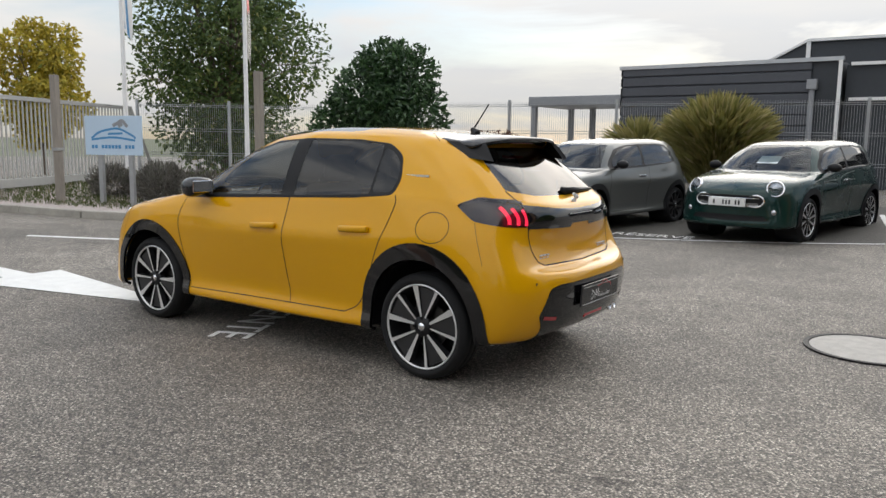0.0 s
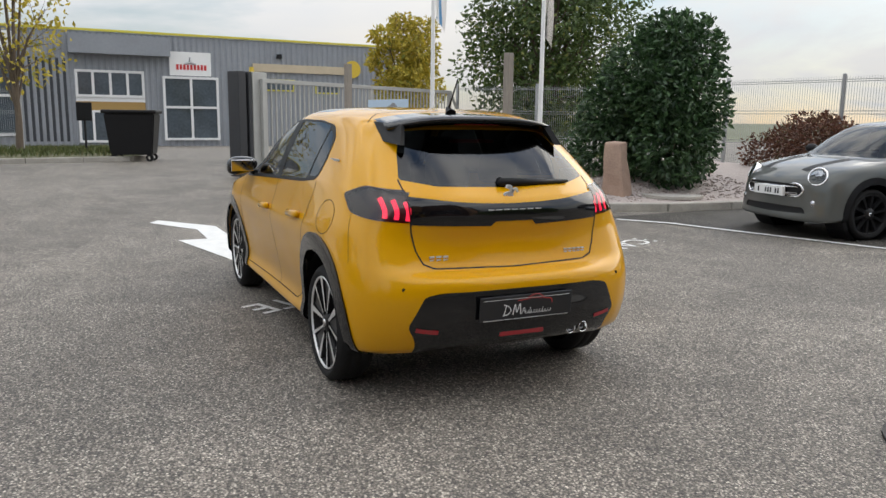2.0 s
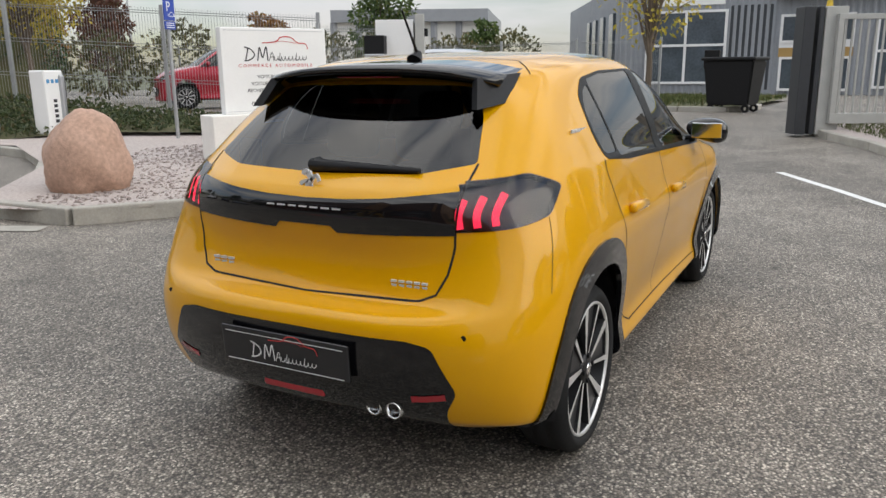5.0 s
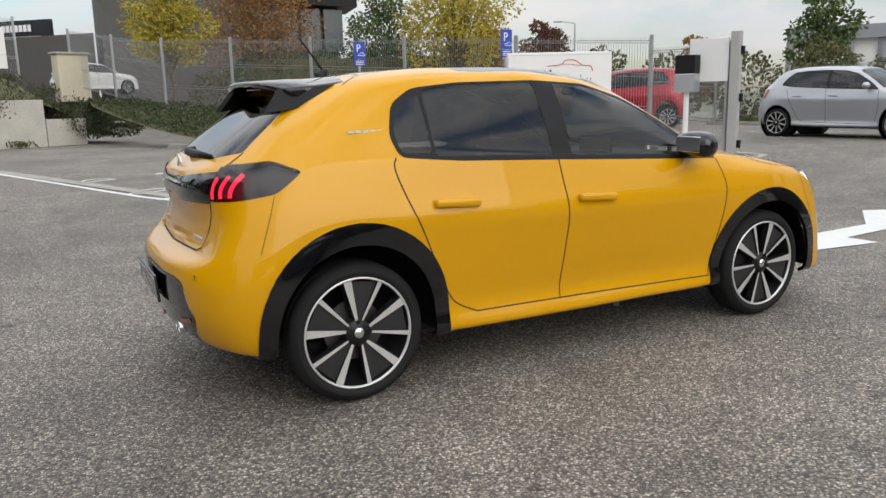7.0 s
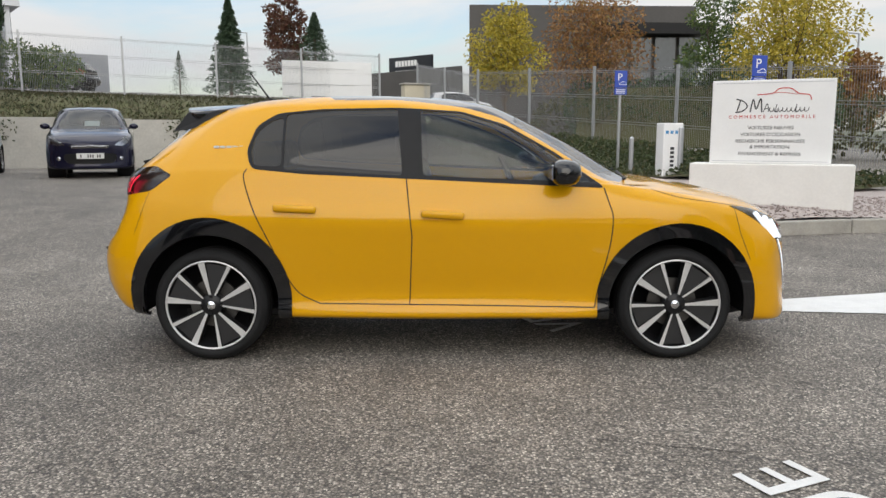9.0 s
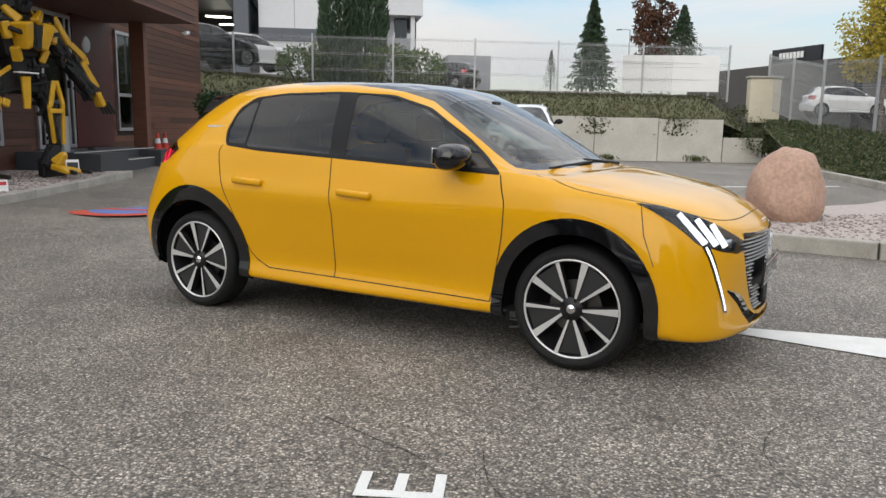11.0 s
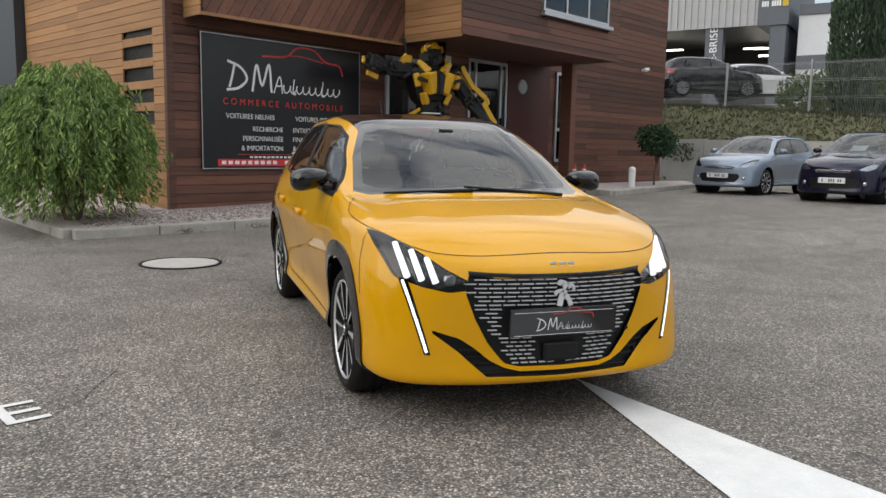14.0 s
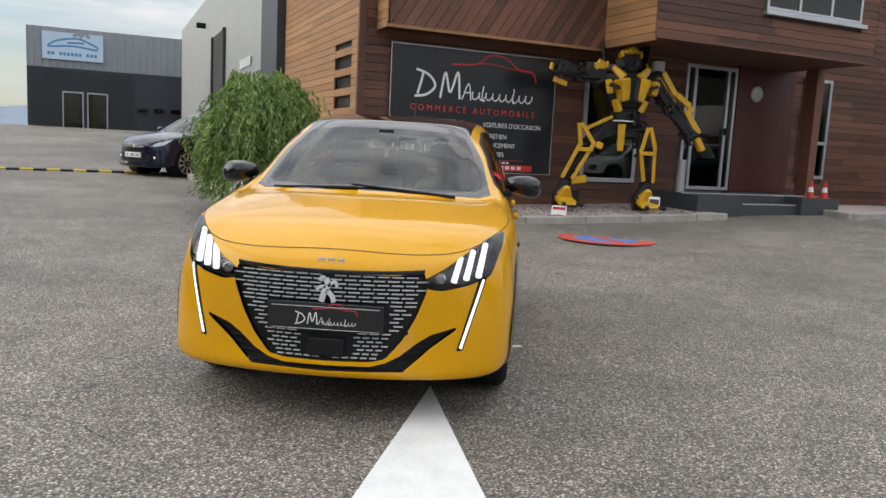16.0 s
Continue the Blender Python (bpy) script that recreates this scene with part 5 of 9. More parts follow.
M_BARK = mat("bark", (0.13, 0.10, 0.075), 0.9, vary=0.3, scale=10, stretch=(1, 1, 0.2), bump=0.6, bump_scale=40)
F_DARK = foliage_mat("laurel_leaves", (0.019, 0.045, 0.019), (0.056, 0.112, 0.04), (0.112, 0.192, 0.08), 0.35)
F_GREEN = foliage_mat("green_leaves", (0.041, 0.074, 0.02), (0.108, 0.162, 0.041), (0.216, 0.23, 0.054))
F_YELLOW = foliage_mat("autumn_yellow_leaves", (0.28, 0.238, 0.028), (0.588, 0.462, 0.056), (0.224, 0.266, 0.056))
F_ORANGE = foliage_mat("autumn_orange_leaves", (0.17, 0.08, 0.03), (0.36, 0.19, 0.06), (0.25, 0.2, 0.06))
F_RED = foliage_mat("red_brown_leaves", (0.07, 0.03, 0.02), (0.16, 0.065, 0.035), (0.10, 0.09, 0.04))
F_CONIFER = foliage_mat("conifer_needles", (0.035, 0.062, 0.036), (0.085, 0.135, 0.075), (0.14, 0.19, 0.11))
F_WEEP = foliage_mat("weeping_cedar_needles", (0.090, 0.152, 0.047), (0.252, 0.366, 0.095), (0.480, 0.586, 0.179))
F_GRASS = foliage_mat("pampas_blades", (0.26, 0.27, 0.09), (0.47, 0.42, 0.18), (0.62, 0.54, 0.33), thin=0.55)
F_TURF = foliage_mat("turf_blades", (0.05, 0.075, 0.02), (0.12, 0.14, 0.04), (0.2, 0.17, 0.08))
F_DRY = foliage_mat("dry_bank_grass", (0.045, 0.048, 0.02), (0.095, 0.09, 0.04), (0.16, 0.13, 0.065))
F_OLIVE = foliage_mat("olive_hedge_leaves", (0.055, 0.06, 0.022), (0.13, 0.125, 0.05), (0.20, 0.16, 0.07))
F_IVY = foliage_mat("cotoneaster_leaves", (0.03, 0.048, 0.018), (0.083, 0.105, 0.038), (0.15, 0.112, 0.053))
F_TWIG = foliage_mat("dry_lavender", (0.098, 0.091, 0.077), (0.224, 0.21, 0.182), (0.154, 0.168, 0.112))
RNG = np.random.default_rng(7)


def leaf_cloud(name, pts, dirs, lengths, widths, material, parent=None):
    """Many small leaves in one mesh: a bent pair of quads at each point, lying along its direction."""
    k = len(pts)
    d = dirs / np.maximum(np.linalg.norm(dirs, axis=1, keepdims=True), 1e-6)
    side = np.cross(d, RNG.normal(size=(k, 3)))
    side /= np.maximum(np.linalg.norm(side, axis=1, keepdims=True), 1e-6)
    l, w = np.broadcast_to(lengths, (k,))[:, None], np.broadcast_to(widths, (k,))[:, None]
    sag = np.cross(d, side) * l * 0.12
    v = np.stack([pts - d * l * .5, pts - side * w * .5 + sag, pts + d * l * .5, pts + side * w * .5 + sag], 1).reshape(-1, 3)
    idx = np.arange(k)[:, None] * 4
    f = np.concatenate([idx + [0, 1, 2], idx + [0, 2, 3]])
    me = bpy.data.meshes.new(name)
    me.from_pydata(v.tolist(), [], f.tolist())
    me.materials.append(material)
    ob = new(name, me)
    ob.parent = parent
    return ob


def shell_points(lumps, n, shell=0.55):
    """Points mostly near the surface of a set of ellipsoids (x, y, z, rx, ry, rz), thinned at random into clumps."""
    vol = np.array([l[3] * l[4] * l[5] for l in lumps]) ** (2 / 3)
    pick = RNG.choice(len(lumps), n, p=vol / vol.sum())
    a = RNG.normal(size=(n, 3))
    a /= np.linalg.norm(a, axis=1, keepdims=True)
    r = shell + (1 - shell) * RNG.random((n, 1)) ** 0.6
    L = np.array(lumps)[pick]
    wob = 1 + 0.12 * np.sin(a[:, :1] * 7 + pick[:, None]) * np.cos(a[:, 1:2] * 6 + a[:, 2:] * 5)
    return L[:, :3] + a * r * wob * L[:, 3:], a


def branches(bm, base, lumps, r0):
    """A tapered trunk that splits towards the lumps of the crown."""
    base = Vector(base)
    top = Vector(np.mean(np.array(lumps)[:, :3], 0).tolist())
    fork = base.lerp(top, 0.5)
    mid = base.lerp(fork, 0.5) + Vector((.05 * r0 * 8, -.03, 0))
    cyl(bm, base - Vector((0, 0, .1)), mid, r0, r0 * .82, 10)
    cyl(bm, mid, fork, r0 * .82, r0 * .68, 10)
    for l in lumps:
        p = Vector(l[:3])
        k = fork.lerp(p, .45) + Vector((0, 0, .12 * (p - fork).length))
        st = base.lerp(fork, .6 + .4 * random.random())
        cyl(bm, st, k, r0 * .42, r0 * .26, 6)
        cyl(bm, k, p, r0 * .26, r0 * .1, 5)
        for _ in range(3):
            q = p + Vector((random.uniform(-1, 1) * l[3], random.uniform(-1, 1) * l[4], random.uniform(-.3, .9) * l[5])) * .7
            cyl(bm, k.lerp(p, .5), q, r0 * .12, r0 * .03, 4)


def crown_lumps(h0, h1, r, k, seed, taper=0.5):
    rnd = random.Random(seed)
    out = []
    for i in range(k):
        f = (i + .5) / k
        z = h0 + (h1 - h0) * f
        rr = r * (1 - taper * abs(f - .4) ** 1.3 * 1.6)
        a = i * 2.4 + rnd.random()
        d = rr * rnd.uniform(.25, .6)
        s = rr * rnd.uniform(.4, .62)
        out.append((math.cos(a) * d, math.sin(a) * d, z, s, s, s * rnd.uniform(.6, .9)))
    return out


def tree(name, label, x, y, z, h, r, leaf, n, size, seed, trunk=.12, clear=.25, k=14, cat="tree", group=""):
    t = thing(name, label, cat, pose(x, y, z), group)
    lumps = crown_lumps(h * clear, h * .95, r, k, seed)
    bm = B()
    random.seed(seed)
    branches(bm, (0, 0, 0), lumps, trunk)
    part("trunk", bm, M_BARK, t)
    p, a = shell_points(lumps, n, .35)
    d = a + RNG.normal(size=p.shape) * .7
    d[:, 2] -= .3
    leaf_cloud("crown", p, d, size * RNG.uniform(.7, 1.3, n), size * .55, leaf, t)
    return t


def shrub(name, label, x, y, z, lumps, leaf, n, size, droop=.2, cat="shrub", wide=.5, twigs=True):
    t = thing(name, label, cat, pose(x, y, z))
    bm = B()
    for l in lumps:
        cyl(bm, (l[0] * .2, l[1] * .2, -.05), (l[0], l[1], l[2]), .03, .01, 5)
    part("stems", bm, M_BARK, t)
    p, a = shell_points(lumps, n, .5)
    p[:, 2] = np.maximum(p[:, 2], .01)
    d = a + RNG.normal(size=p.shape) * .6
    d[:, 2] -= droop
    leaf_cloud("foliage", p, d, size * RNG.uniform(.7, 1.3, n), size * wide, leaf, t)
    return t


def spruce(name, label, x, y, z, h, r, n, leaf=None, group=""):
    t = thing(name, label, "conifer", pose(x, y, z), group)
    bm = B()
    cyl(bm, (0, 0, -.1), (0, 0, h * .98), r * .07, .02, 8)
    part("trunk", bm, M_BARK, t)
    f = RNG.random(n) ** .75
    layer = np.floor(f * 26) / 26
    zz = h * (.05 + .95 * (layer + (f - layer) * .8))
    ang = np.floor(RNG.random(n) * 13) / 13 * math.tau + layer * 40 + RNG.normal(size=n) * .2
    rr = r * (1.03 - zz / h) * (RNG.random(n) ** .5) * (.82 + .28 * np.sin(ang * 3 + layer * 60))
    p = np.stack([np.cos(ang) * rr, np.sin(ang) * rr, zz - rr * .18 + RNG.normal(size=n) * .04 * h / 6], 1)
    d = np.stack([np.cos(ang), np.sin(ang), -.25 + 0 * ang], 1) + RNG.normal(size=(n, 3)) * .45
    leaf_cloud("needles", p, d, h * .04 * RNG.uniform(.7, 1.3, n), h * .011, leaf or F_CONIFER, t)
    return t


def fence(name, label, p0, p1, zb0, zb1, h, spacing=2.5, group="", wire=.05, post_extra=.05, thick=.0055, fold=True, colour=None):
    """Welded mesh panels between square posts."""
    c = colour or M_GALV
    t = thing(name, label, "fence", None, group)
    a, b = Vector((*p0, zb0)), Vector((*p1, zb1))
    L = (b - a).length
    k = max(1, round(L / spacing))
    d = (b - a) / k
    nrm = Vector((-d.y, d.x, 0)).normalized()
    for i in range(k + 1):
        q = a + d * i
        bm = B()
        box(bm, -.03, -.03, -.05, .03, .03, h + post_extra, .004, Matrix.Translation(q) @ Matrix.Rotation(math.atan2(d.y, d.x), 4, "Z"))
        part("post", bm, c, t)
        if i == k:
            break
        bm = B()
        m = max(2, int(d.length / wire))

        def bar(u, v, w):
            s = nrm * w
            e = Vector((0, 0, w)) if abs((v - u).normalized().z) < .5 else d.normalized() * w
            for o in (e, ):
                vs = [bm.verts.new(u - e), bm.verts.new(u + e), bm.verts.new(v + e), bm.verts.new(v - e)]
                bm.faces.new(vs)
                ws = [bm.verts.new(u - s), bm.verts.new(u + s), bm.verts.new(v + s), bm.verts.new(v - s)]
                bm.faces.new(ws)
        for j in range(1, m):
            u = q + d * (j / m)
            bar(u + Vector((0, 0, .03)), u + Vector((0, 0, h)), thick * .6)
        for f in ([.03, .05, .33, .36, .64, .67, .95, .97] if fold else [.05, .2, .35, .5, .65, .8, .97]):
            o = nrm * .02 if fold and int(f * 100) in (5, 36, 67, 97) else Vector()
            bar(q + Vector((0, 0, h * f)) + o, q + d + Vector((0, 0, h * f)) + o, thick)
        part("mesh_panel", bm, c, t)
    return t


def text_obj(name, body, size, m, material, parent=None, extrude=.002, align="CENTER", squeeze=1.0, label=""):
    cu = bpy.data.curves.new(name, "FONT")
    cu.body, cu.size, cu.extrude, cu.align_x, cu.align_y = body, size, extrude, align, "CENTER"
    tmp = bpy.data.objects.new(name, cu)
    scene.collection.objects.link(tmp)
    bpy.context.view_layer.update()
    me = bpy.data.meshes.new_from_object(tmp.evaluated_get(bpy.context.evaluated_depsgraph_get()))
    bpy.data.objects.remove(tmp)
    me.name = name
    me.materials.clear()
    me.materials.append(material)
    ob = new(name, me)
    ob.parent = parent
    ob.matrix_local = m @ Matrix.Diagonal((squeeze, 1, 1, 1))
    return tagged(ob, label) if label else ob


def plane_m(o, right, up):
    """A matrix whose x runs along right, y along up, and z out of the plane, at o."""
    r, u = Vector(right).normalized(), Vector(up).normalized()
    n = r.cross(u)
    return Matrix(((r.x, u.x, n.x, o[0]), (r.y, u.y, n.y, o[1]), (r.z, u.z, n.z, o[2]), (0, 0, 0, 1)))


# ================================================================ the place
# ---------------------------------------------------------------- ground sheet, beds and kerbs
def ground_sheet():
    bm = B()
    rings = [0] + [i * .5 for i in range(1, 33)] + [17, 18, 20, 22, 25, 28, 32, 36, 42, 50, 60, 80, 120, 300, 1000, 4500]
    k, prev = 96, None
    for r in rings:
        row = [bm.verts.new((r * math.cos(math.tau * i / k), r * math.sin(math.tau * i / k), gz(r * math.cos(math.tau * i / k), r * math.sin(math.tau * i / k)))) for i in range(k)] if r else [bm.verts.new((0, 0, 0))]
        if prev:
            for i in range(k):
                j = (i + 1) % k
                f = bm.faces.new((prev[0], row[i], row[j]) if len(prev) == 1 else (prev[i], row[i], row[j], prev[j]))
                f.material_index = 1 if r > 80 else 0
        prev = row
    return part("ground", bm, [M_ASPHALT, M_FIELD], smooth=True)


tagged(ground_sheet(), "worn grey asphalt yard with pale chippings and stains", "ground", kind="structure")


def fill(name, poly, lift, material, label, cat="ground", kind="structure", step=.5):
    """A level patch that follows the yard, over a footprint."""
    bm = B()
    vs = [bm.verts.new((x, y, 0)) for x, y in poly]
    bm.faces.new(vs)
    for axis, no in ((0, (1, 0, 0)), (1, (0, 1, 0))):
        lo, hi = min(p[axis] for p in poly), max(p[axis] for p in poly)
        c = lo + step
        while c < hi:
            co = [0, 0, 0]
            co[axis] = c
            bmesh.ops.bisect_plane(bm, geom=bm.verts[:] + bm.edges[:] + bm.faces[:], plane_co=co, plane_no=no)
            c += step
    for v in bm.verts:
        v.co.z = gz(v.co.x, v.co.y) + (lift(v.co.x, v.co.y) if callable(lift) else lift)
    bmesh.ops.recalc_face_normals(bm, faces=bm.faces[:])
    if sum(f.normal.z for f in bm.faces) < 0:
        bmesh.ops.reverse_faces(bm, faces=bm.faces[:])
    return tagged(part(name, bm, material, smooth=True), label, cat, kind=kind)


def kerb(pts, label, h=.12, w=.13, length=1.0):
    """A row of kerbstones, one by one, along a line."""
    t = thing("kerb", label, "kerb", kind="structure")
    line = arc_pts(pts, 8)
    acc, stones, start = 0.0, [], Vector(line[0])
    for a, b in zip(line, line[1:]):
        acc += math.dist(a, b)
        if acc >= length:
            stones.append((start, Vector(b)))
            start, acc = Vector(b), 0.0
    if acc > .25:
        stones.append((start, Vector(line[-1])))
    for a, b in stones:
        d = (b - a)
        bm = B()
        box(bm, .006, -w / 2, -.12, d.length - .006, w / 2, h, .016)
        s = part("kerb_stone", bm, M_KERB, t)
        za, zb = gz(a.x, a.y), gz(b.x, b.y)
        s.matrix_local = Matrix.Translation((a.x, a.y, za)) @ Matrix.Rotation(math.atan2(d.y, d.x), 4, "Z") @ Matrix.Rotation(-math.atan2(zb - za, d.length), 4, "Y")
    return t


def pebbles(name, poly, lift, n, size, label, material=None):
    """Loose stones strewn over a bed."""
    xs, ys = [p[0] for p in poly], [p[1] for p in poly]
    verts, faces = [], []
    base = np.array([(1, 0, 0), (-1, 0, 0), (0, 1, 0), (0, -1, 0), (0, 0, 1), (0, 0, -1)], float)
    tri_ = [(0, 2, 4), (2, 1, 4), (1, 3, 4), (3, 0, 4), (2, 0, 5), (1, 2, 5), (3, 1, 5), (0, 3, 5)]
    rnd = random.Random(5)
    while len(verts) < n * 6:
        x, y = rnd.uniform(min(xs), max(xs)), rnd.uniform(min(ys), max(ys))
        if not inside(poly, (x, y)):
            continue
        s = size * rnd.uniform(.5, 1.2)
        a = rnd.random() * 6.3
        k = len(verts)
        z = gz(x, y) + (lift(x, y) if callable(lift) else lift)
        for p in base * np.array((s, s * .75, s * .5)):
            verts.append((x + p[0] * math.cos(a) - p[1] * math.sin(a), y + p[0] * math.sin(a) + p[1] * math.cos(a), z + p[2] + s * .2))
        faces += [tuple(k + i for i in f) for f in tri_]
    me = bpy.data.meshes.new(name)
    me.from_pydata(verts, [], faces)
    me.materials.append(material or M_PEBBLE)
    return tagged(new(name, me), label, "gravel", kind="stuff")


M_PEBBLE = foliage_mat("gravel_stones", (0.26, 0.21, 0.19), (0.5, 0.43, 0.4), (0.62, 0.58, 0.55), 0.9)
O2, U2, N2 = Vector((-7.885, -1.18)), Vector((-.465, .885)).normalized(), Vector((.885, .465)).normalized()


def W2(s, n):
    """The plan place s metres along the showroom's front and n metres out from it."""
    v = O2 + U2 * s + N2 * n
    return (v.x, v.y)


bed_totem = [(.45, 5.3), (.75, 4.6), (1.2, 4.2), (2.6, 3.95), (4.4, 4.16), (6.0, 4.13), (7.0, 4.3), (7.72, 4.52), (7.95, 4.9), (7.8, 5.6), (6.6, 8.0), (4.8, 11.0), (2.75, 10.7), (3.3, 9.3), (2.4, 7.4), (.7, 6.0)]
bed_gate = [(10.9, -.95), (10.3, -1.1), (8.8, -1.95), (7.1, -2.65), (5.9, -3.8), (5.0, -4.3), (4.2, -5.2), (3.85, -6.3), (3.6, -8.0), (3.1, -11.6), (8, -13), (15, -11), (13.5, -3)]
bed_house = [(-5.3, -2.8), (-6.2, -.85), (-7.25, 1.2), (-8.2, 3.2), (-9.1, 4.95), W2(5.3, -.1), W2(-.5, -.1), W2(-.5, -7), (-11.6, -6.1)]
bed_door = [(-11.25, 7.3), (-9.95, 7.6), (-13.2, 12.3), (-16.5, 14.2), W2(15.3, -.1), W2(9.2, -.1)]
sign_mound = lambda x, y: .13 + .13 * math.exp(-((x - 4.3) ** 2 + (y - 5.3) ** 2) / 1.6)
mound = lambda x, y: .11 + .22 * max(0, 1 - ((x - 8.5) ** 2 + (y + 8.0) ** 2) / 20)
for nm, bed, lift, lab in (("gravel_bed", bed_totem, sign_mound, "pink gravel bed round the white sign, edged by kerbs"), ("gravel_bed", bed_gate, mound, "pink gravel bed with a low mound beside the gate"), ("gravel_bed", bed_house, .11, "pink gravel bed along the timber showroom wall"), ("gravel_bed", bed_door, .11, "pink gravel bed with a small tree by the entrance")):
    fill(nm, bed, lift, M_CHIP, lab)
pebbles("loose_gravel", bed_totem[:10] + [(4.0, 7.5), (2.4, 6.2)], sign_mound, 3600, .026, "loose pink gravel stones in the sign bed")
pebbles("loose_gravel", [(9.5, -3.2), (7.1, -2.9), (5.9, -4.0), (4.4, -5.3), (4.0, -6.6), (3.9, -8.5), (7.5, -9), (10, -7)], mound, 4200, .03, "loose pink gravel stones in the gate bed")
pebbles("loose_gravel", [(-5.6, -2.6), (-6.4, -.8), (-7.4, 1.2), (-8.3, 3.2), (-9.0, 4.6), W2(5.2, 0), W2(-.4, 0), (-8.0, -3.8)], .11, 3200, .03, "loose pink gravel stones before the showroom")
kerb([(.6, 5.6), (.45, 5.2), (.75, 4.6), (1.25, 4.15), (2.6, 3.92), (4.4, 4.13), (6.0, 4.1), (7.0, 4.26), (7.74, 4.48), (8.0, 4.88), (7.85, 5.6)], "weathered concrete kerb round the sign bed", .16)
kerb([(.7, 16.4), (1.4, 14.0), (2.0, 12.2), (2.7, 10.65), (3.3, 9.3), (2.4, 7.4), (.75, 6.0)], "low concrete kerb along the planted bank")
kerb([(10.9, -.9), (10.3, -1.05), (8.8, -1.9), (7.1, -2.6), (5.9, -3.76), (5.0, -4.26), (4.2, -5.2), (3.82, -6.3), (3.57, -8.0), (3.1, -11.0)], "weathered concrete kerb along the gate bed")
kerb([(-11.6, -6.17), (-8.5, -4.45), (-5.35, -2.85)], "concrete kerb beside the weeping conifer")
kerb([(-5.3, -2.8), (-6.2, -.85), (-7.25, 1.2), (-8.2, 3.2), (-9.1, 4.95)], "concrete kerb before the showroom bed")
kerb([(-11.3, 7.3), (-9.95, 7.58)], "short concrete kerb by the entrance step")
kerb([(-9.92, 7.6), (-13.2, 12.3), (-16, 14)], "concrete kerb along the entrance bed")
fill("new_asphalt_patch", [(3.75, -4.75), (3.7, -7.9), (3.1, -11.3), (-6.5, -13), (-6, -9.0), (-2.9, -7.55), (.4, -6.05), (2.9, -5.15)], .004, M_NEWASPHALT, "dark fresh asphalt of the reserved parking bays")


# painted marks
def paint_strip(pts, w, parent, name="line", lift=.006):
    bm = B()
    prev = None
    dense = []
    for a, b in zip(pts, pts[1:]):
        k = max(1, int(math.dist(a, b) / .4))
        dense += [(a[0] + (b[0] - a[0]) * i / k, a[1] + (b[1] - a[1]) * i / k) for i in range(k)]
    dense.append(pts[-1])
    for i, p in enumerate(dense):
        a, b = Vector(dense[max(0, i - 1)]), Vector(dense[min(len(dense) - 1, i + 1)])
        d = (b - a).normalized()
        n = Vector((-d.y, d.x)) * w / 2
        row = [bm.verts.new((p[0] + n.x * e, p[1] + n.y * e, gz(p[0] + n.x * e, p[1] + n.y * e) + lift)) for e in (-1, 1)]
        if prev:
            bm.faces.new((prev[0], row[0], row[1], prev[1]))
        prev = row
    return part(name, bm, M_PAINT, parent)


marks = thing("road_marking", "worn white lane arrow painted on the asphalt", "road marking", kind="structure")
bm = B()
arrow = [(1.43, .425), (3.86, 1.02), (3.87, .70), (4.60, .72), (5.30, 1.22), (5.50, 1.10), (4.82, .47), (3.88, .42), (3.88, .13)]
bm.faces.new([bm.verts.new((x, y, gz(x, y) + .006)) for x, y in arrow])
bmesh.ops.triangulate(bm, faces=bm.faces[:])
for f in bm.faces:
    if f.normal.z < 0:
        f.normal_flip()
part("arrow", bm, M_PAINT, marks)
rd, ru = Vector((-.41, .91, 0)).normalized(), Vector((-.91, -.41, 0)).normalized()


def ground_word(word, end, h, squeeze, label):
    """A word painted on the yard, its last letter's foot at end, read by those who drive in."""
    t = thing("road_marking", label, "road marking", kind="structure")
    ob = text_obj("word", word, h / .70, plane_m((end[0] + ru.x * h / 2, end[1] + ru.y * h / 2, gz(*end) + .006), rd, ru), M_PAINT, t, .001, "RIGHT", squeeze)
    return ob


ground_word("MÉCANIQUE", (1.33, -2.10), .30, 1.06, "white painted word on the asphalt beside the car")
ground_word("VENTE", (.50, .95), .30, .9, "white painted word partly under the car")
t = thing("road_marking", "white painted word before the reserved bays", "road marking", kind="structure")
text_obj("word", "RÉSERVÉ", .42, plane_m((.12, -6.72, gz(.1, -6.7) + .012), (-.98, -.12, 0), (.12, -.98, 0)), M_PAINT, t, .001, "CENTER", .75)
bays = thing("road_marking", "white parking bay lines on the asphalt", "road marking", kind="structure")
paint_strip([(3.5, -4.75), (2.9, -5.2), (.4, -6.1), (-2.9, -7.62), (-6, -9.05)], .08, bays, lift=.012)
paint_strip([(-2.95, -7.8), (-2.4, -11)], .08, bays, lift=.012)
paint_strip([(6.51, -.85), (5.46, -1.51), (4.4, -2.1), (3.02, -2.55)], .1, bays)
paint_strip([(-.63, 9.56), (1.98, 10.92)], .09, bays)
paint_strip([(-1.0, 6.8), (1.3, 7.95)], .09, bays)
paint_strip([(-3.3, 11.6), (-1.16, 7.19), (-.06, 5.42)], .09, bays)
for cx, cy in ((-.35, 6.2), (-.95, 7.6), (-1.6, 9.1)):
    pic = arc_pts([(-.3, 0), (-.28, .1), (-.12, .12), (0, .22), (.2, .22), (.3, .1), (.34, 0), (0, -.02), (-.3, 0)], 5)
    a = math.radians(25)
    paint_strip([(cx + x * math.cos(a) - y * math.sin(a), cy + x * math.sin(a) + y * math.cos(a)) for x, y in pic], .045, bays, "pictogram")
strip = thing("drain_channel", "pale concrete drain strip in the asphalt", "drain", kind="structure")
bm = B()
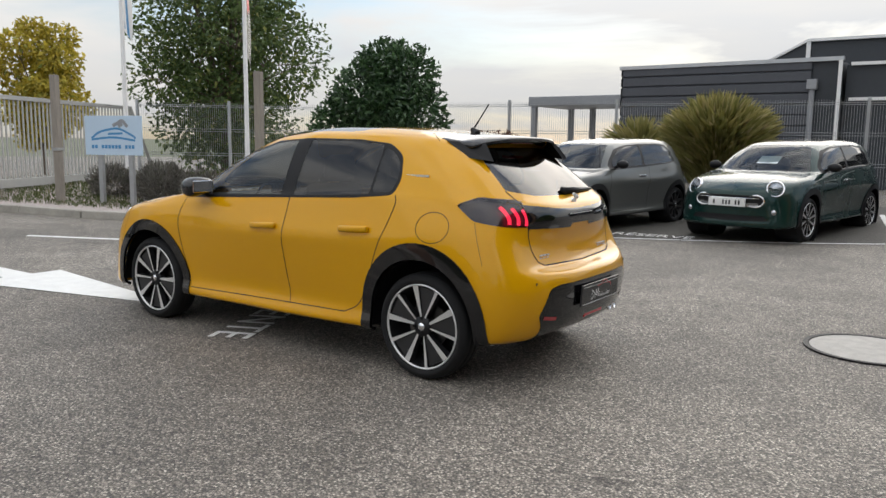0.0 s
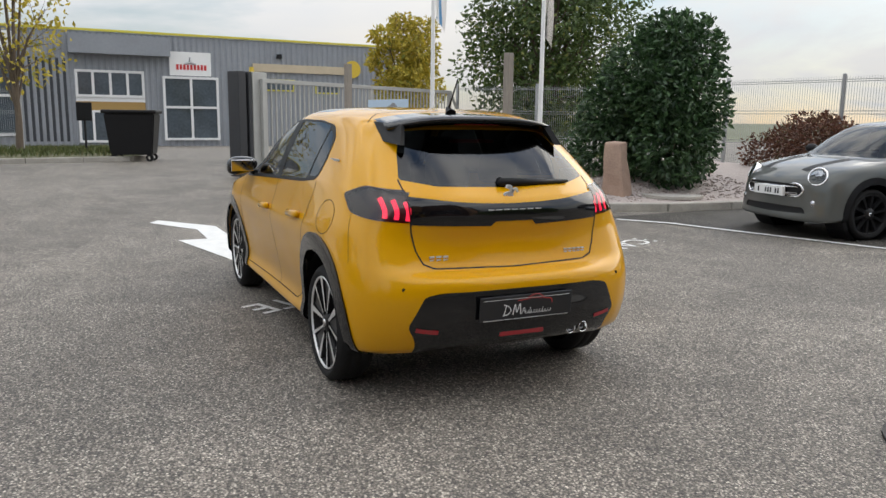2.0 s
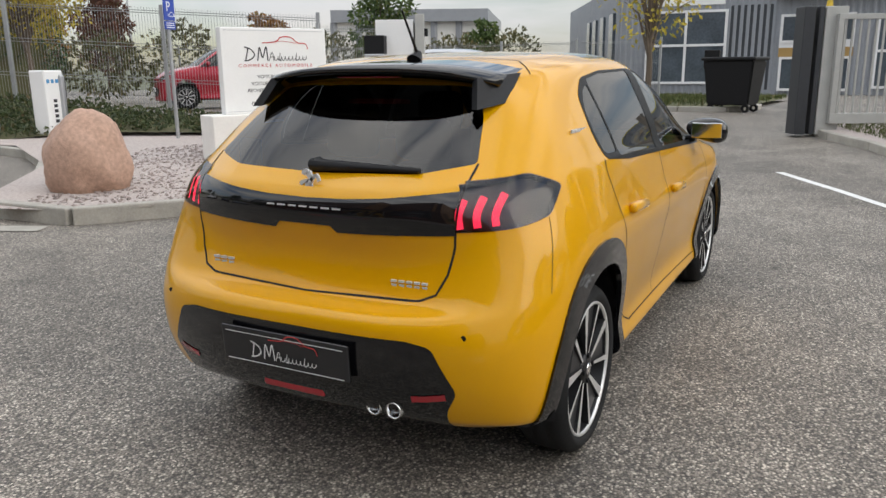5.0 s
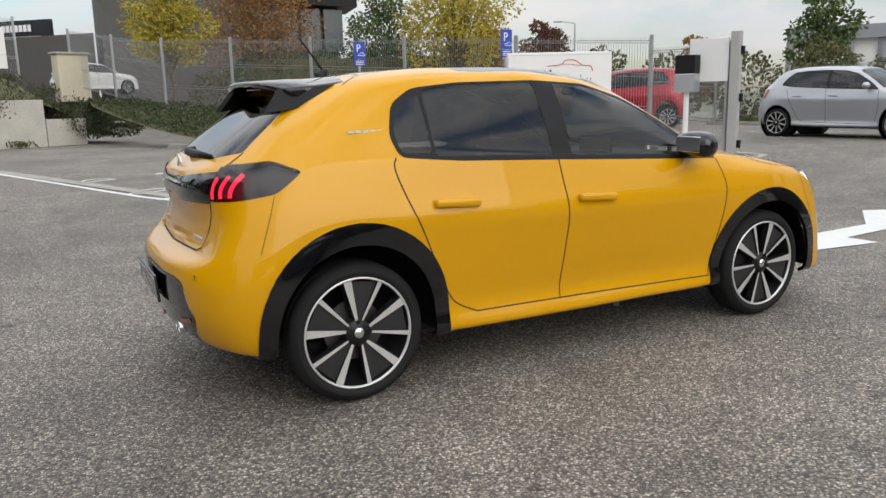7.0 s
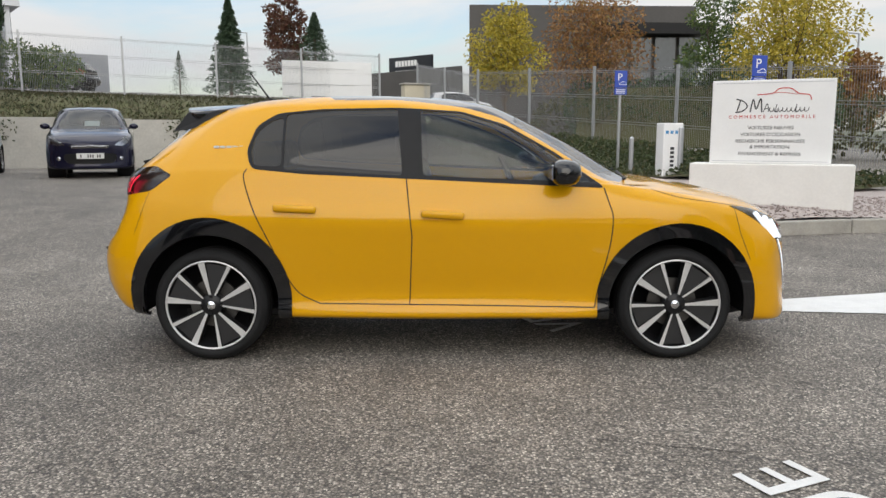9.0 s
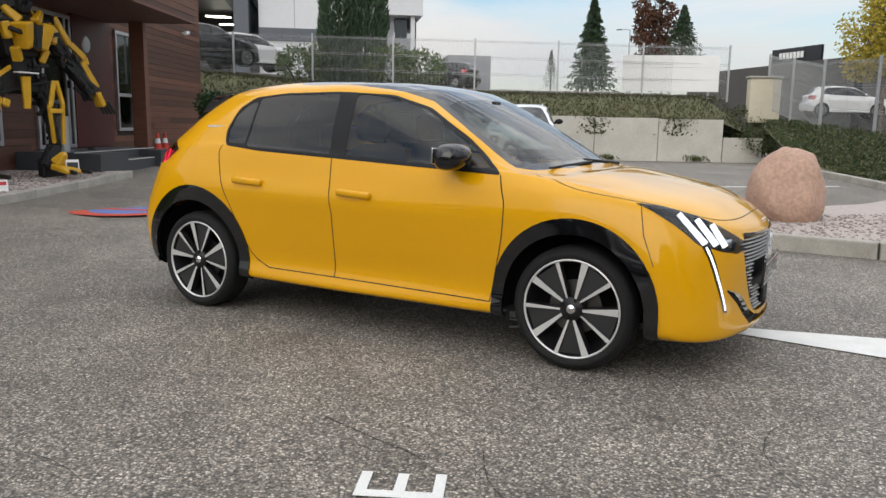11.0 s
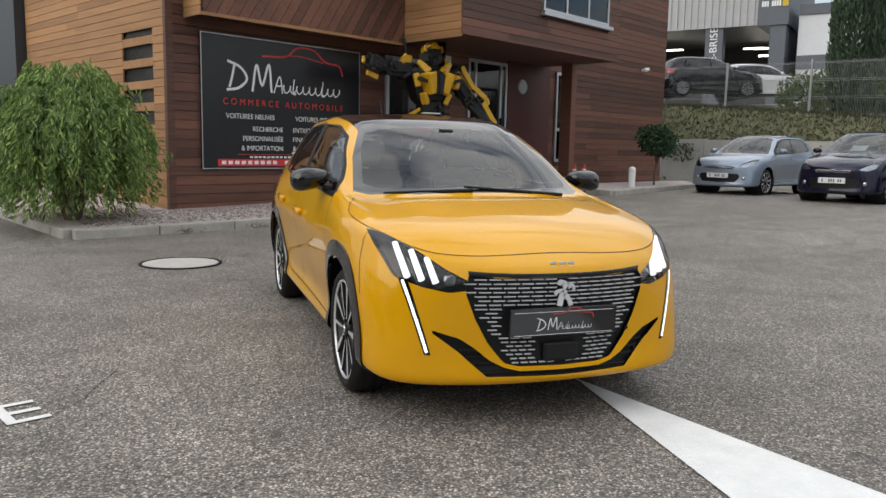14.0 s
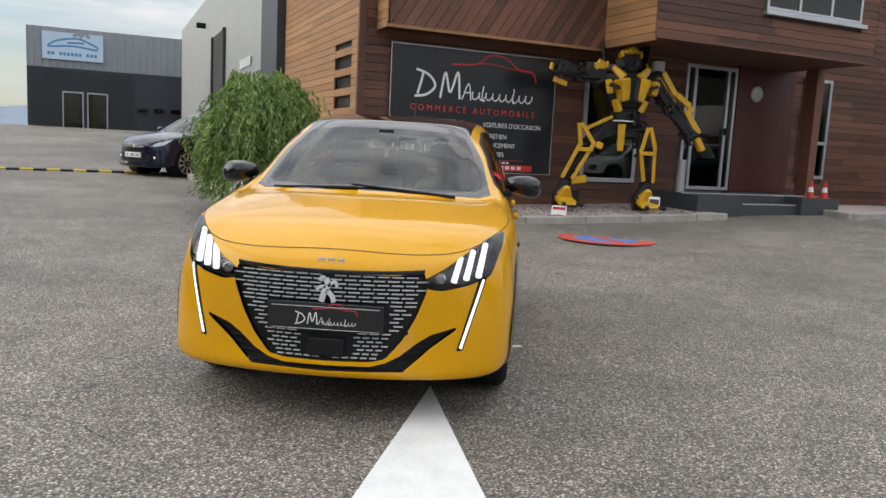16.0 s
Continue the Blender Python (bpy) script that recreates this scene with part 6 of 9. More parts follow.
for i in range(9):
    a, b = Vector((-2.95, 11.2)).lerp(Vector((.45, 4.7)), i / 9), Vector((-2.95, 11.2)).lerp(Vector((.45, 4.7)), (i + .97) / 9)
    d = (b - a).normalized()
    n = Vector((-d.y, d.x)) * .11
    bm.faces.new([bm.verts.new((p.x, p.y, gz(p.x, p.y) + .008)) for p in (a + n, a - n, b - n, b + n)])
bmesh.ops.recalc_face_normals(bm, faces=bm.faces[:])
part("slab", bm, M_KERB, strip)
M_BLUEPAINT = mat("blue_road_paint", (0.10, 0.17, 0.42), 0.8, vary=0.2, scale=8)
M_REDPAINT = mat("red_road_paint", (0.50, 0.07, 0.04), 0.8, vary=0.2, scale=8)
sign = thing("road_marking", "faded red and blue no-parking disc painted on asphalt", "road marking", kind="structure")
c = Vector((-5.9, 2.34))
z = gz(c.x, c.y)
for r0, r1, mm, lf in ((.47, .70, M_REDPAINT, .008), (0, .47, M_BLUEPAINT, .007)):
    bm = B()
    k = 40
    o = [bm.verts.new((c.x + r1 * math.cos(math.tau * i / k), c.y + r1 * math.sin(math.tau * i / k), z + lf)) for i in range(k)]
    if r0:
        n = [bm.verts.new((c.x + r0 * math.cos(math.tau * i / k), c.y + r0 * math.sin(math.tau * i / k), z + lf)) for i in range(k)]
        for i in range(k):
            bm.faces.new((n[i], o[i], o[(i + 1) % k], n[(i + 1) % k]))
    else:
        bm.faces.new(o)
    part("disc", bm, mm, sign)
paint_red = B()
box(paint_red, -.47, -.07, .009, .47, .07, .0095, 0, Matrix.Translation((c.x, c.y, z)) @ Matrix.Rotation(radians(20), 4, "Z"))
part("bar", paint_red, M_REDPAINT, sign)
M_LID = mat("cast_lid", (0.42, 0.40, 0.37), 0.85, vary=0.2, scale=12, bump=0.4, bump_scale=90)
for (x, y, r, lift, lab) in ((-3.28, -1.56, .41, .0, "round concrete manhole cover set in the asphalt"), (4.5, -6.6, .48, .14, "round concrete well cover in the gravel bed")):
    t = thing("manhole_cover", lab, "manhole", pose(x, y, gz(x, y) + lift))
    bm = revolve(B(), [(0, .011), (r - .04, .009), (r - .04, .0)], 40)
    bmesh.ops.transform(bm, matrix=Matrix.Rotation(radians(90), 4, "X"), verts=bm.verts[:])
    part("lid", bm, M_LID, t)
    bm = revolve(B(), [(r - .035, .004), (r - .03, .013), (r, .013), (r + .004, -.03)], 40)
    bmesh.ops.transform(bm, matrix=Matrix.Rotation(radians(90), 4, "X"), verts=bm.verts[:])
    part("ring", bm, M_TRIMBLACK if not lift else M_KERB, t)
# cracks and tyre scuffs
M_CRACK = mat("crack_filler", (0.035, 0.034, 0.033), 0.9)
rnd = random.Random(11)
cr = thing("asphalt_crack", "thin dark cracks and scuffs in the asphalt", "crack", kind="structure")
for (x, y, a, L) in ((-2.6, -2.2, 2.2, 2.6), (-1.0, -2.9, .2, 1.4), (1.2, -2.7, .1, .9), (2.6, -1.8, 2.3, 1.2), (-3.6, 1.5, .9, 1.8), (.6, -1.9, .1, .7), (1.8, -2.4, 2.6, .8), (-2.4, 2.6, .5, 1.4), (3.6, -1.2, 1.3, .9), (3.2, -1.7, 1.1, .6)):
    pts = [(x, y)]
    for i in range(int(L / .12)):
        a += rnd.uniform(-.35, .35)
        pts.append((pts[-1][0] + math.cos(a) * .12, pts[-1][1] + math.sin(a) * .12))
    ob = paint_strip(pts, rnd.choice((.003, .004, .005)), cr, "crack", .0035)
    ob.data.materials[0] = M_CRACK


# ---------------------------------------------------------------- the timber showroom
M_FRAME = mat("aluminium_frame", (0.5, 0.51, 0.53), 0.35, metal=0.7, vary=0.06, scale=6)
M_SHOPGLASS = window_mat("shop_glass", (0.35, 0.4, 0.4))
M_STEP = mat("dark_tile", (0.055, 0.06, 0.065), 0.45, vary=0.2, scale=5)
M_STEPEDGE = mat("step_edge", (0.5, 0.5, 0.5), 0.5)
M_REDWOOD = mat("red_stained_panel", (0.075, 0.014, 0.012), 0.5, vary=0.25, scale=1.5, stretch=(1, 1, 12))
# near-black: the gloom of unlit rooms is put into this colour
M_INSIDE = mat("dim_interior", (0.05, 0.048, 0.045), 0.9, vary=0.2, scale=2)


def clad(parent, a, b, z0, z1, pitch, material, holes=(), depth=.03, diag=False):
    """Boards on a wall from plan point a to b, seen from its outer side; holes are (u0, z0, u1, z1) along the wall."""
    a, b = Vector(a), Vector(b)
    L = (b - a).length
    d = (b - a) / L
    m = Matrix(((d.x, -d.y, 0, a.x), (d.y, d.x, 0, a.y), (0, 0, 1, 0), (0, 0, 0, 1)))
    z, row = z0, 0
    shared = {}
    while z < z1 - .02:
        zt = min(z + pitch, z1)
        segs = [(0, L)]
        for (u0, h0, u1, h1) in holes:
            if h0 < zt - .01 and h1 > z + .01:
                segs = [q for s in segs for q in ((s[0], min(s[1], u0)), (max(s[0], u1), s[1])) if q[1] - q[0] > .02]
        cutm = []
        for s0, s1 in segs:
            rr = random.Random(row * 7 + int(s0 * 10))
            x = s0
            while s1 - x > 4.6:
                nx = x + rr.uniform(2.4, 4.2)
                cutm.append((x, nx))
                x = nx
            cutm.append((x, s1))
        for s0, s1 in cutm:
            bm = B()
            box(bm, s0 + .002, 0, z + .005, s1 - .002, depth, zt - .004)
            bmesh.ops.transform(bm, matrix=m, verts=bm.verts[:])
            bmesh.ops.recalc_face_normals(bm, faces=bm.faces[:])
            part("board", bm, material, parent)
        z, row = zt, row + 1


def glazing(parent, m, w, h, bars_x=(), bars_z=(), fr=.06, glass=None, frame=None, depth=.06):
    """A framed window in the plane of m (x along, y up), with its lower left corner at the origin."""
    f = frame or M_FRAME
    for (x0, y0, x1, y1) in [(0, 0, w, fr), (0, h - fr, w, h), (0, fr, fr, h - fr), (w - fr, fr, w, h - fr)] + [(x - fr / 2, fr, x + fr / 2, h - fr) for x in bars_x] + [(fr, z - fr / 2, w - fr, z + fr / 2) for z in bars_z]:
        bm = B()
        box(bm, x0, y0, -depth / 2, x1, y1, depth / 2, .004)
        part("frame_bar", bm, f, parent).matrix_local = m
    bm = B()
    box(bm, fr * .8, fr * .8, -.006, w - fr * .8, h - fr * .8, .006)
    g = part("pane", bm, glass or M_SHOPGLASS, parent)
    g.matrix_local = m


def wall_m(s, n, z):
    """The plane of the showroom's front: x along the wall, y up, z out of it."""
    x, y = W2(s, n)
    return plane_m((x, y, z), (U2.x, U2.y, 0), (0, 0, 1))


house = thing("showroom_building", "dark red-brown timber-clad showroom with an overhanging upper floor", "building", kind="structure")
bm = B()
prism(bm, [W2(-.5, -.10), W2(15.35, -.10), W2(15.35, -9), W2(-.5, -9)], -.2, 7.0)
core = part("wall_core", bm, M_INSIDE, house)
wall = new("wall_front")
wall.parent = house
openings = [(4.45, .75, 5.75, 3.02), (6.85, .66, 8.2, 3.2), (10.15, .98, 11.0, 3.17)]
clad(wall, W2(15.3, -.10), W2(-.5, -.10), .15, 7.0, .145, M_WOOD, [(15.3 + .5 - u1, h0, 15.3 + .5 - u0, h1) for u0, h0, u1, h1 in [(q[0], q[1], q[2], q[3]) for q in openings]], .035)
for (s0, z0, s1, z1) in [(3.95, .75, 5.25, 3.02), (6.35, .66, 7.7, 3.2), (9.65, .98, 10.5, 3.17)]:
    # dark sheet close behind the glass, painted as the unlit room
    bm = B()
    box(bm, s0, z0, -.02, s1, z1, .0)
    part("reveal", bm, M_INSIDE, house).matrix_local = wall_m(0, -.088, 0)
w1 = new("window")
w1.parent = house
glazing(w1, wall_m(3.95, -.045, .75), 1.3, 2.27, fr=.08)
door = new("door")
door.parent = house
glazing(door, wall_m(6.35, -.04, .66), 1.35, 2.54, bars_x=(.25, 1.12), fr=.07)
bm = B()
box(bm, 1.07, 1.15, .04, 1.12, 1.3, .1, .01)
part("handle", bm, M_TRIMBLACK, door).matrix_local = wall_m(6.35, -.04, .66)
w2 = new("window")
w2.parent = house
glazing(w2, wall_m(9.65, -.04, .98), .85, 2.2, fr=.07, bars_z=(.8,))
bm = B()
box(bm, 7.72, .66, 0, 9.35, 3.28, .05)
part("entrance_panel", bm, M_REDWOOD, house, "plain red-stained entrance panel").matrix_local = wall_m(0, -.05, 0)
bm = revolve(B(), [(0, .03), (.15, .025), (.17, 0)], 28)
pl = part("wall_roundel", bm, M_FRAME, house, "round metal wall light")
pl.matrix_local = wall_m(8.25, .0, 2.72) @ Matrix.Rotation(radians(90), 4, "X")
side_a, side_b = W2(-.53, -.06), W2(-.53, -5.85)
wall_s = new("wall_side")
wall_s.parent = house
# side boards take the paler timber: sunlight here is in the colour
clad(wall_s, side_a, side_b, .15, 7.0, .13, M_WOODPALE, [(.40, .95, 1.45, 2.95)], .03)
d = -N2
# dark sheet behind the louvres, its shade painted in
bm = B()
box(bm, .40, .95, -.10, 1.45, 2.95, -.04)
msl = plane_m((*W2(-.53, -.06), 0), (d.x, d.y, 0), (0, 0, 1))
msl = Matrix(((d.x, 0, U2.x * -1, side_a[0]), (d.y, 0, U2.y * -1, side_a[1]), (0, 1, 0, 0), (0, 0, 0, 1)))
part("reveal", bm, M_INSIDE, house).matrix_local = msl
lat = new("louvre_window")
lat.parent = house
for i in range(6):
    bm = B()
    box(bm, .40, 1.05 + i * .345, -.01, 1.45, 1.05 + i * .345 + .13, .03, .006)
    part("slat", bm, M_WOODPALE, lat).matrix_local = msl
bm = B()
box(bm, .42, .97, -.035, 1.43, 2.93, -.03)
part("pane", bm, M_SHOPGLASS, lat).matrix_local = msl
bm = B()
prism(bm, [W2(-.56, -.05), W2(-.46, -.05), W2(-.46, .0), W2(-.58, .0), W2(-.58, -.08), W2(-.56, -.08)], .15, 7)
part("corner_board", bm, M_WOOD, house)
# overhanging upper floor
up = new("upper_floor")
up.parent = house
bm = B()
prism(bm, [W2(-.22, -.05), W2(-.22, .44), W2(3.98, .44), W2(3.94, 1.92), W2(9.15, 1.92), W2(9.15, -.05)], 3.27, 7.0)
part("core", bm, M_WOOD, up)
clad(up, W2(9.15, 1.93), W2(3.92, 1.93), 3.26, 6.6, .14, M_WOOD, [(.45, 3.95, 2.9, 4.35)], .03)
# left-facing ends painted in the sunlit tone, the rest in the darker one
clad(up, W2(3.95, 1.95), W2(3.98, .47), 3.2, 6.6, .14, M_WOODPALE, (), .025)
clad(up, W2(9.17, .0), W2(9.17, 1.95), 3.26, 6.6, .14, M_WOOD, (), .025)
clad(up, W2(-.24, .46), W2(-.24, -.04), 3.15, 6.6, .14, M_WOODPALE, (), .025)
dm = wall_m(-.22, .445, 3.15)
for i in range(34):
    u = -1.9 + i * .19
    bm = B()
    a0, a1 = (u, 0), (u + 2.2, 3.4)
    vs = [(a0[0], a0[1]), (a0[0] + .18, a0[1]), (a1[0] + .18, a1[1]), (a1[0], a1[1])]
    lo = [bm.verts.new((x, y, .0)) for x, y in vs]
    hi = [bm.verts.new((x, y, .028)) for x, y in vs]
    bm.faces.new(hi)
    for k in range(4):
        bm.faces.new((lo[k], lo[(k + 1) % 4], hi[(k + 1) % 4], hi[k]))
    for co, no in (((0, 0, 0), (-1, 0, 0)), ((4.2, 0, 0), (1, 0, 0))):
        bmesh.ops.bisect_plane(bm, geom=bm.verts[:] + bm.edges[:] + bm.faces[:], plane_co=co, plane_no=no, clear_outer=True)
    if not bm.faces:
        bm.free()
        continue
    bmesh.ops.recalc_face_normals(bm, faces=bm.faces[:])
    part("board", bm, M_WOOD, up).matrix_local = dm
for pts in ([(-.25, .47), (3.98, .47)], [(3.92, 1.97), (9.2, 1.97)]):
    (s0, n0), (s1, n1) = pts
    bm = B()
    box(bm, s0, 0, -.02, s1, .05, .02)
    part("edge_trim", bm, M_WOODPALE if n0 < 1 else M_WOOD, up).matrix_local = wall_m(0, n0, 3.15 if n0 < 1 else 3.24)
uw = new("window")
uw.parent = house
glazing(uw, wall_m(6.27, 1.965, 3.97), 2.4, .62, bars_x=(.8, 1.6), fr=.05)
bm = B()
box(bm, -.05, -.1, 0, 2.5, -.02, .1, .01)
part("sill", bm, M_FRAME, uw).matrix_local = wall_m(6.27, 1.96, 3.97)
bm = B()
prism(bm, [W2(8.95, .6), W2(9.15, .6), W2(9.15, .9), W2(8.95, .9)], .3, 3.3)
part("column", bm, M_WOOD, house)
# steps
steps = thing("entrance_steps", "dark tiled entrance steps with pale edges", "steps", kind="structure")
for (s0, s1, n0, n1, zt) in ((5.6, 9.3, -.05, 1.0, .64), (6.7, 8.25, 1.0, 1.32, .47)):
    bm = B()
    prism(bm, [W2(s0, n0), W2(s1, n0), W2(s1, n1), W2(s0, n1)], .1, zt)
    part("step", bm, M_STEP, steps)
    bm = B()
    prism(bm, [W2(s0, n1 - .03), W2(s1, n1 - .03), W2(s1, n1 + .006), W2(s0, n1 + .006)], zt - .012, zt + .005)
    part("nosing", bm, M_STEPEDGE, steps)
for s0, s1 in ((5.6, 6.7), (8.25, 9.3)):
    bm = B()
    prism(bm, [W2(s0, 1.0), W2(s1, 1.0), W2(s1, 1.45), W2(s0, 1.45)], .1, .62)
    part("cheek", bm, M_STEP, steps)
# sign panel
panel = thing("sign_board", "large black showroom sign board with white and red lettering", "sign")
bm = B()
box(bm, 0, .84, 0, 3.27, 2.99, .035, .004)
part("board", bm, M_SIGNBLACK, panel).matrix_local = wall_m(0, -.055, 0)
bm = B()
for (x0, y0, x1, y1) in ((0, .84, 3.27, .855), (0, 2.975, 3.27, 2.99), (0, .855, .015, 2.975), (3.255, .855, 3.27, 2.975)):
    box(bm, x0, y0, .034, x1, y1, .042)
part("rim", bm, M_FRAME, panel).matrix_local = wall_m(0, -.055, 0)
pm = wall_m(1.62, -.015, 0)
dealer_mark(pm @ Matrix.Translation((.0, 2.12, 0)), panel, M_INK, M_RED, 2.2)
T = lambda body, x, y, size, mm, sq=1.0: text_obj("lettering", body, size, pm @ Matrix.Translation((x, y, .003)), mm, panel, .001, "CENTER", sq)
T("C O M M E R C E   A U T O M O B I L E", 0, 1.93, .15, M_RED, .98)
T("VOITURES NEUVES", -.72, 1.70, .118, M_INK, .95)
T("VOITURES D'OCCASION", .78, 1.70, .118, M_INK, .93)
for i, (l, r) in enumerate((("RECHERCHE", "ENTRETIEN"), ("PERSONNALISÉE", "FINANCEMENT"), ("& IMPORTATION", "& REPRISES"))):
    text_obj("lettering", l, .115, pm @ Matrix.Translation((-.08, 1.50 - i * .16, .003)), M_INK, panel, .001, "RIGHT", .95)
    text_obj("lettering", r, .115, pm @ Matrix.Translation((.12, 1.50 - i * .16, .003)), M_INK, panel, .001, "LEFT", .95)
bm = B()
box(bm, -.98, 1.075, .002, 1.05, 1.083, .004)
part("rule", bm, M_RED, panel).matrix_local = pm
bm = B()
box(bm, -1.35, .885, .002, 1.25, 1.0, .004)
part("red_band", bm, M_RED, panel).matrix_local = pm
bm = B()
for i in range(20):
    if i % 10 in (9,):
        continue
    box(bm, -1.28 + i * .123, .915, .004, -1.20 + i * .123, .975, .006)
for i in range(18):
    box(bm, -.75 + i * .085, 1.02, .003, -.69 + i * .085, 1.05, .005)
part("contact_bars", bm, M_INK, panel).matrix_local = pm


# ---------------------------------------------------------------- things by the showroom
M_STATUEYELLOW = mat("statue_yellow", (0.60, 0.33, 0.008), 0.4, vary=0.15, scale=6, coat=0.4)
M_STATUEBLACK = mat("statue_black_iron", (0.014, 0.014, 0.015), 0.5, metal=0.3, vary=0.3, scale=20, bump=0.8, bump_scale=25)


def robot_statue():
    """A scrap-metal robot sculpture, one mesh; x to its viewer's right, z up."""
    bm = B()

    def blk(p, q, w, t, k, w1=None, t1=None):
        p, q = Vector(p), Vector(q)
        d = q - p
        n0 = len(bm.faces)
        r = bmesh.ops.create_cube(bm, size=1.0)
        rot = d.to_track_quat("Z", "Y").to_matrix().to_4x4()
        for v in r["verts"]:
            f = v.co.z + .5
            v.co.x *= w + ((w1 or w) - w) * f
            v.co.y *= t + ((t1 or t) - t) * f
            v.co.z *= d.length
        bmesh.ops.bevel(bm, geom=list({e for v in r["verts"] for e in v.link_edges}), offset=min(w, t) * .16, segments=1, affect="EDGES")
        bm.faces.ensure_lookup_table()
        new_f = bm.faces[n0:]
        vs = list({v for f in new_f for v in f.verts})
        bmesh.ops.transform(bm, matrix=Matrix.Translation((p + q) / 2) @ rot, verts=vs)
        for f in new_f:
            f.material_index = k

    Y, K = 0, 1
    rr = random.Random(3)

    def sinew(p, q, r, n=10):
        p, q = Vector(p), Vector(q)
        for _ in range(n):
            o1, o2 = [Vector((rr.uniform(-r, r), rr.uniform(-r, r), rr.uniform(-r, r))) for _ in (0, 1)]
            blk(p + o1, q + o2, .05, .045, K)
            m = (p + o1).lerp(q + o2, rr.random())
            blk(m, m + Vector((rr.uniform(-.1, .1), rr.uniform(-.1, .1), rr.uniform(-.1, .1))), .07, .06, K)

    def arm(p, q, w, n):
        blk(p, q, w * .8, w * .8, K)
        sinew(p, q, w * .52, n)

    # head with a yellow helmet and brow
    blk((0, 0, 2.44), (0, 0, 2.78), .20, .26, K, .34, .30)
    blk((0, .0, 2.77), (0, -.02, 2.92), .36, .36, Y, .16, .22)
    blk((0, .17, 2.78), (0, .13, 2.90), .12, .08, Y, .08, .06)
    for s in (-1, 1):
        blk((.17 * s, .06, 2.70), (.17 * s, .02, 2.82), .05, .18, Y)
        blk((.15 * s, .06, 2.54), (.17 * s, .04, 2.70), .06, .2, K)
        blk((.09 * s, .18, 2.735), (.10 * s, .19, 2.765), .09, .05, K)
        blk((.06 * s, .16, 2.50), (.11 * s, .18, 2.66), .07, .08, K)
    blk((0, .16, 2.48), (0, .19, 2.60), .12, .1, K)
    blk((0, 0, 2.22), (0, 0, 2.5), .30, .26, K)
    # chest: two car-nose plates with dark lamp slots, collar wedges, door wings behind
    blk((0, -.02, 1.78), (0, -.02, 2.42), .62, .46, K, .98, .52)
    for s in (-1, 1):
        blk((.14 * s, .27, 1.94), (.24 * s, .30, 2.32), .26, .16, Y, .42, .18)
        blk((.38 * s, .26, 2.06), (.43 * s, .24, 2.30), .14, .12, Y, .16, .12)
        blk((.08 * s, .385, 2.12), (.44 * s, .36, 2.21), .07, .06, K)
        blk((.02 * s, .38, 1.94), (.05 * s, .40, 2.30), .04, .1, K)
        blk((.14 * s, .22, 2.34), (.34 * s, .14, 2.54), .15, .16, Y, .07, .1)
        blk((.20 * s, .22, 1.76), (.28 * s, .26, 1.96), .14, .1, Y)
        blk((.46 * s, -.02, 2.24), (.62 * s, -.04, 2.50), .30, .36, K, .2, .24)
        blk((.26 * s, -.3, 2.2), (.40 * s, -.36, 2.98), .36, .05, K, .26, .04)
        blk((.44 * s, -.1, 2.40), (.36 * s, -.14, 2.66), .16, .05, Y, .08, .04)
    # waist and hips
    blk((0, 0, 1.44), (0, 0, 1.86), .40, .34, K, .50, .36)
    sinew((0, .1, 1.55), (0, .14, 1.85), .20, 10)
    blk((-.46, 0, 1.45), (.40, 0, 1.45), .30, .34, K)
    sinew((-.38, .08, 1.36), (.34, .08, 1.48), .13, 12)
    blk((-.12, .24, 1.06), (-.13, .26, 1.54), .10, .08, Y, .13, .1)
    blk((-.31, .29, 1.59), (.03, .30, 1.59), .13, .02, 2)
    # arm held out to one side
    arm((-.42, 0, 2.40), (-.92, .12, 2.38), .24, 16)
    arm((-.92, .12, 2.38), (-1.40, .3, 2.46), .25, 18)
    blk((-1.50, .34, 2.40), (-1.47, .31, 2.52), .05, .08, Y)
    blk((-1.44, .34, 2.25), (-1.18, .24, 2.18), .04, .09, Y)
    blk((-.66, .12, 2.52), (-.46, .06, 2.56), .05, .14, Y)
    blk((-.60, .06, 2.48), (-.52, .04, 2.66), .10, .16, Y, .04, .1)
    cyl(bm, (-1.36, .3, 2.48), (-1.58, .42, 2.48), .09, .08, 12)
    # hanging arm
    arm((.48, 0, 2.38), (.84, .05, 1.86), .27, 16)
    arm((.84, .05, 1.86), (1.24, .16, 1.34), .24, 18)
    for p, q, w in (((.60, .08, 2.50), (.86, .1, 2.10), .13), ((.88, .12, 2.12), (1.14, .14, 1.92), .05), ((1.14, .14, 1.92), (1.16, .16, 1.80), .06), ((1.06, .16, 1.84), (1.32, .2, 1.44), .07), ((1.28, .2, 1.36), (1.40, .2, 1.14), .17)):
        blk(p, q, w, .10, Y)
    for k in range(4):
        blk((1.34 + k * .05, .17 + k * .03, 1.22), (1.46 + k * .05, .2 + k * .03, 1.02), .035, .04, K)
    # legs: open yellow frames round dark struts
    for s, hip, knee, foot in ((-1, (-.34, 0, 1.45), (-.76, .15, 1.06), (-1.02, .1, .42)), (1, (.26, 0, 1.42), (.36, .15, 1.04), (.48, .1, .42))):
        hip, knee, foot = Vector(hip), Vector(knee), Vector(foot)
        arm(hip, knee, .24, 14)
        arm(knee, foot + Vector((0, 0, .1)), .17, 12)
        top = knee + Vector((-.16 if s < 0 else -.02, .16, .46))
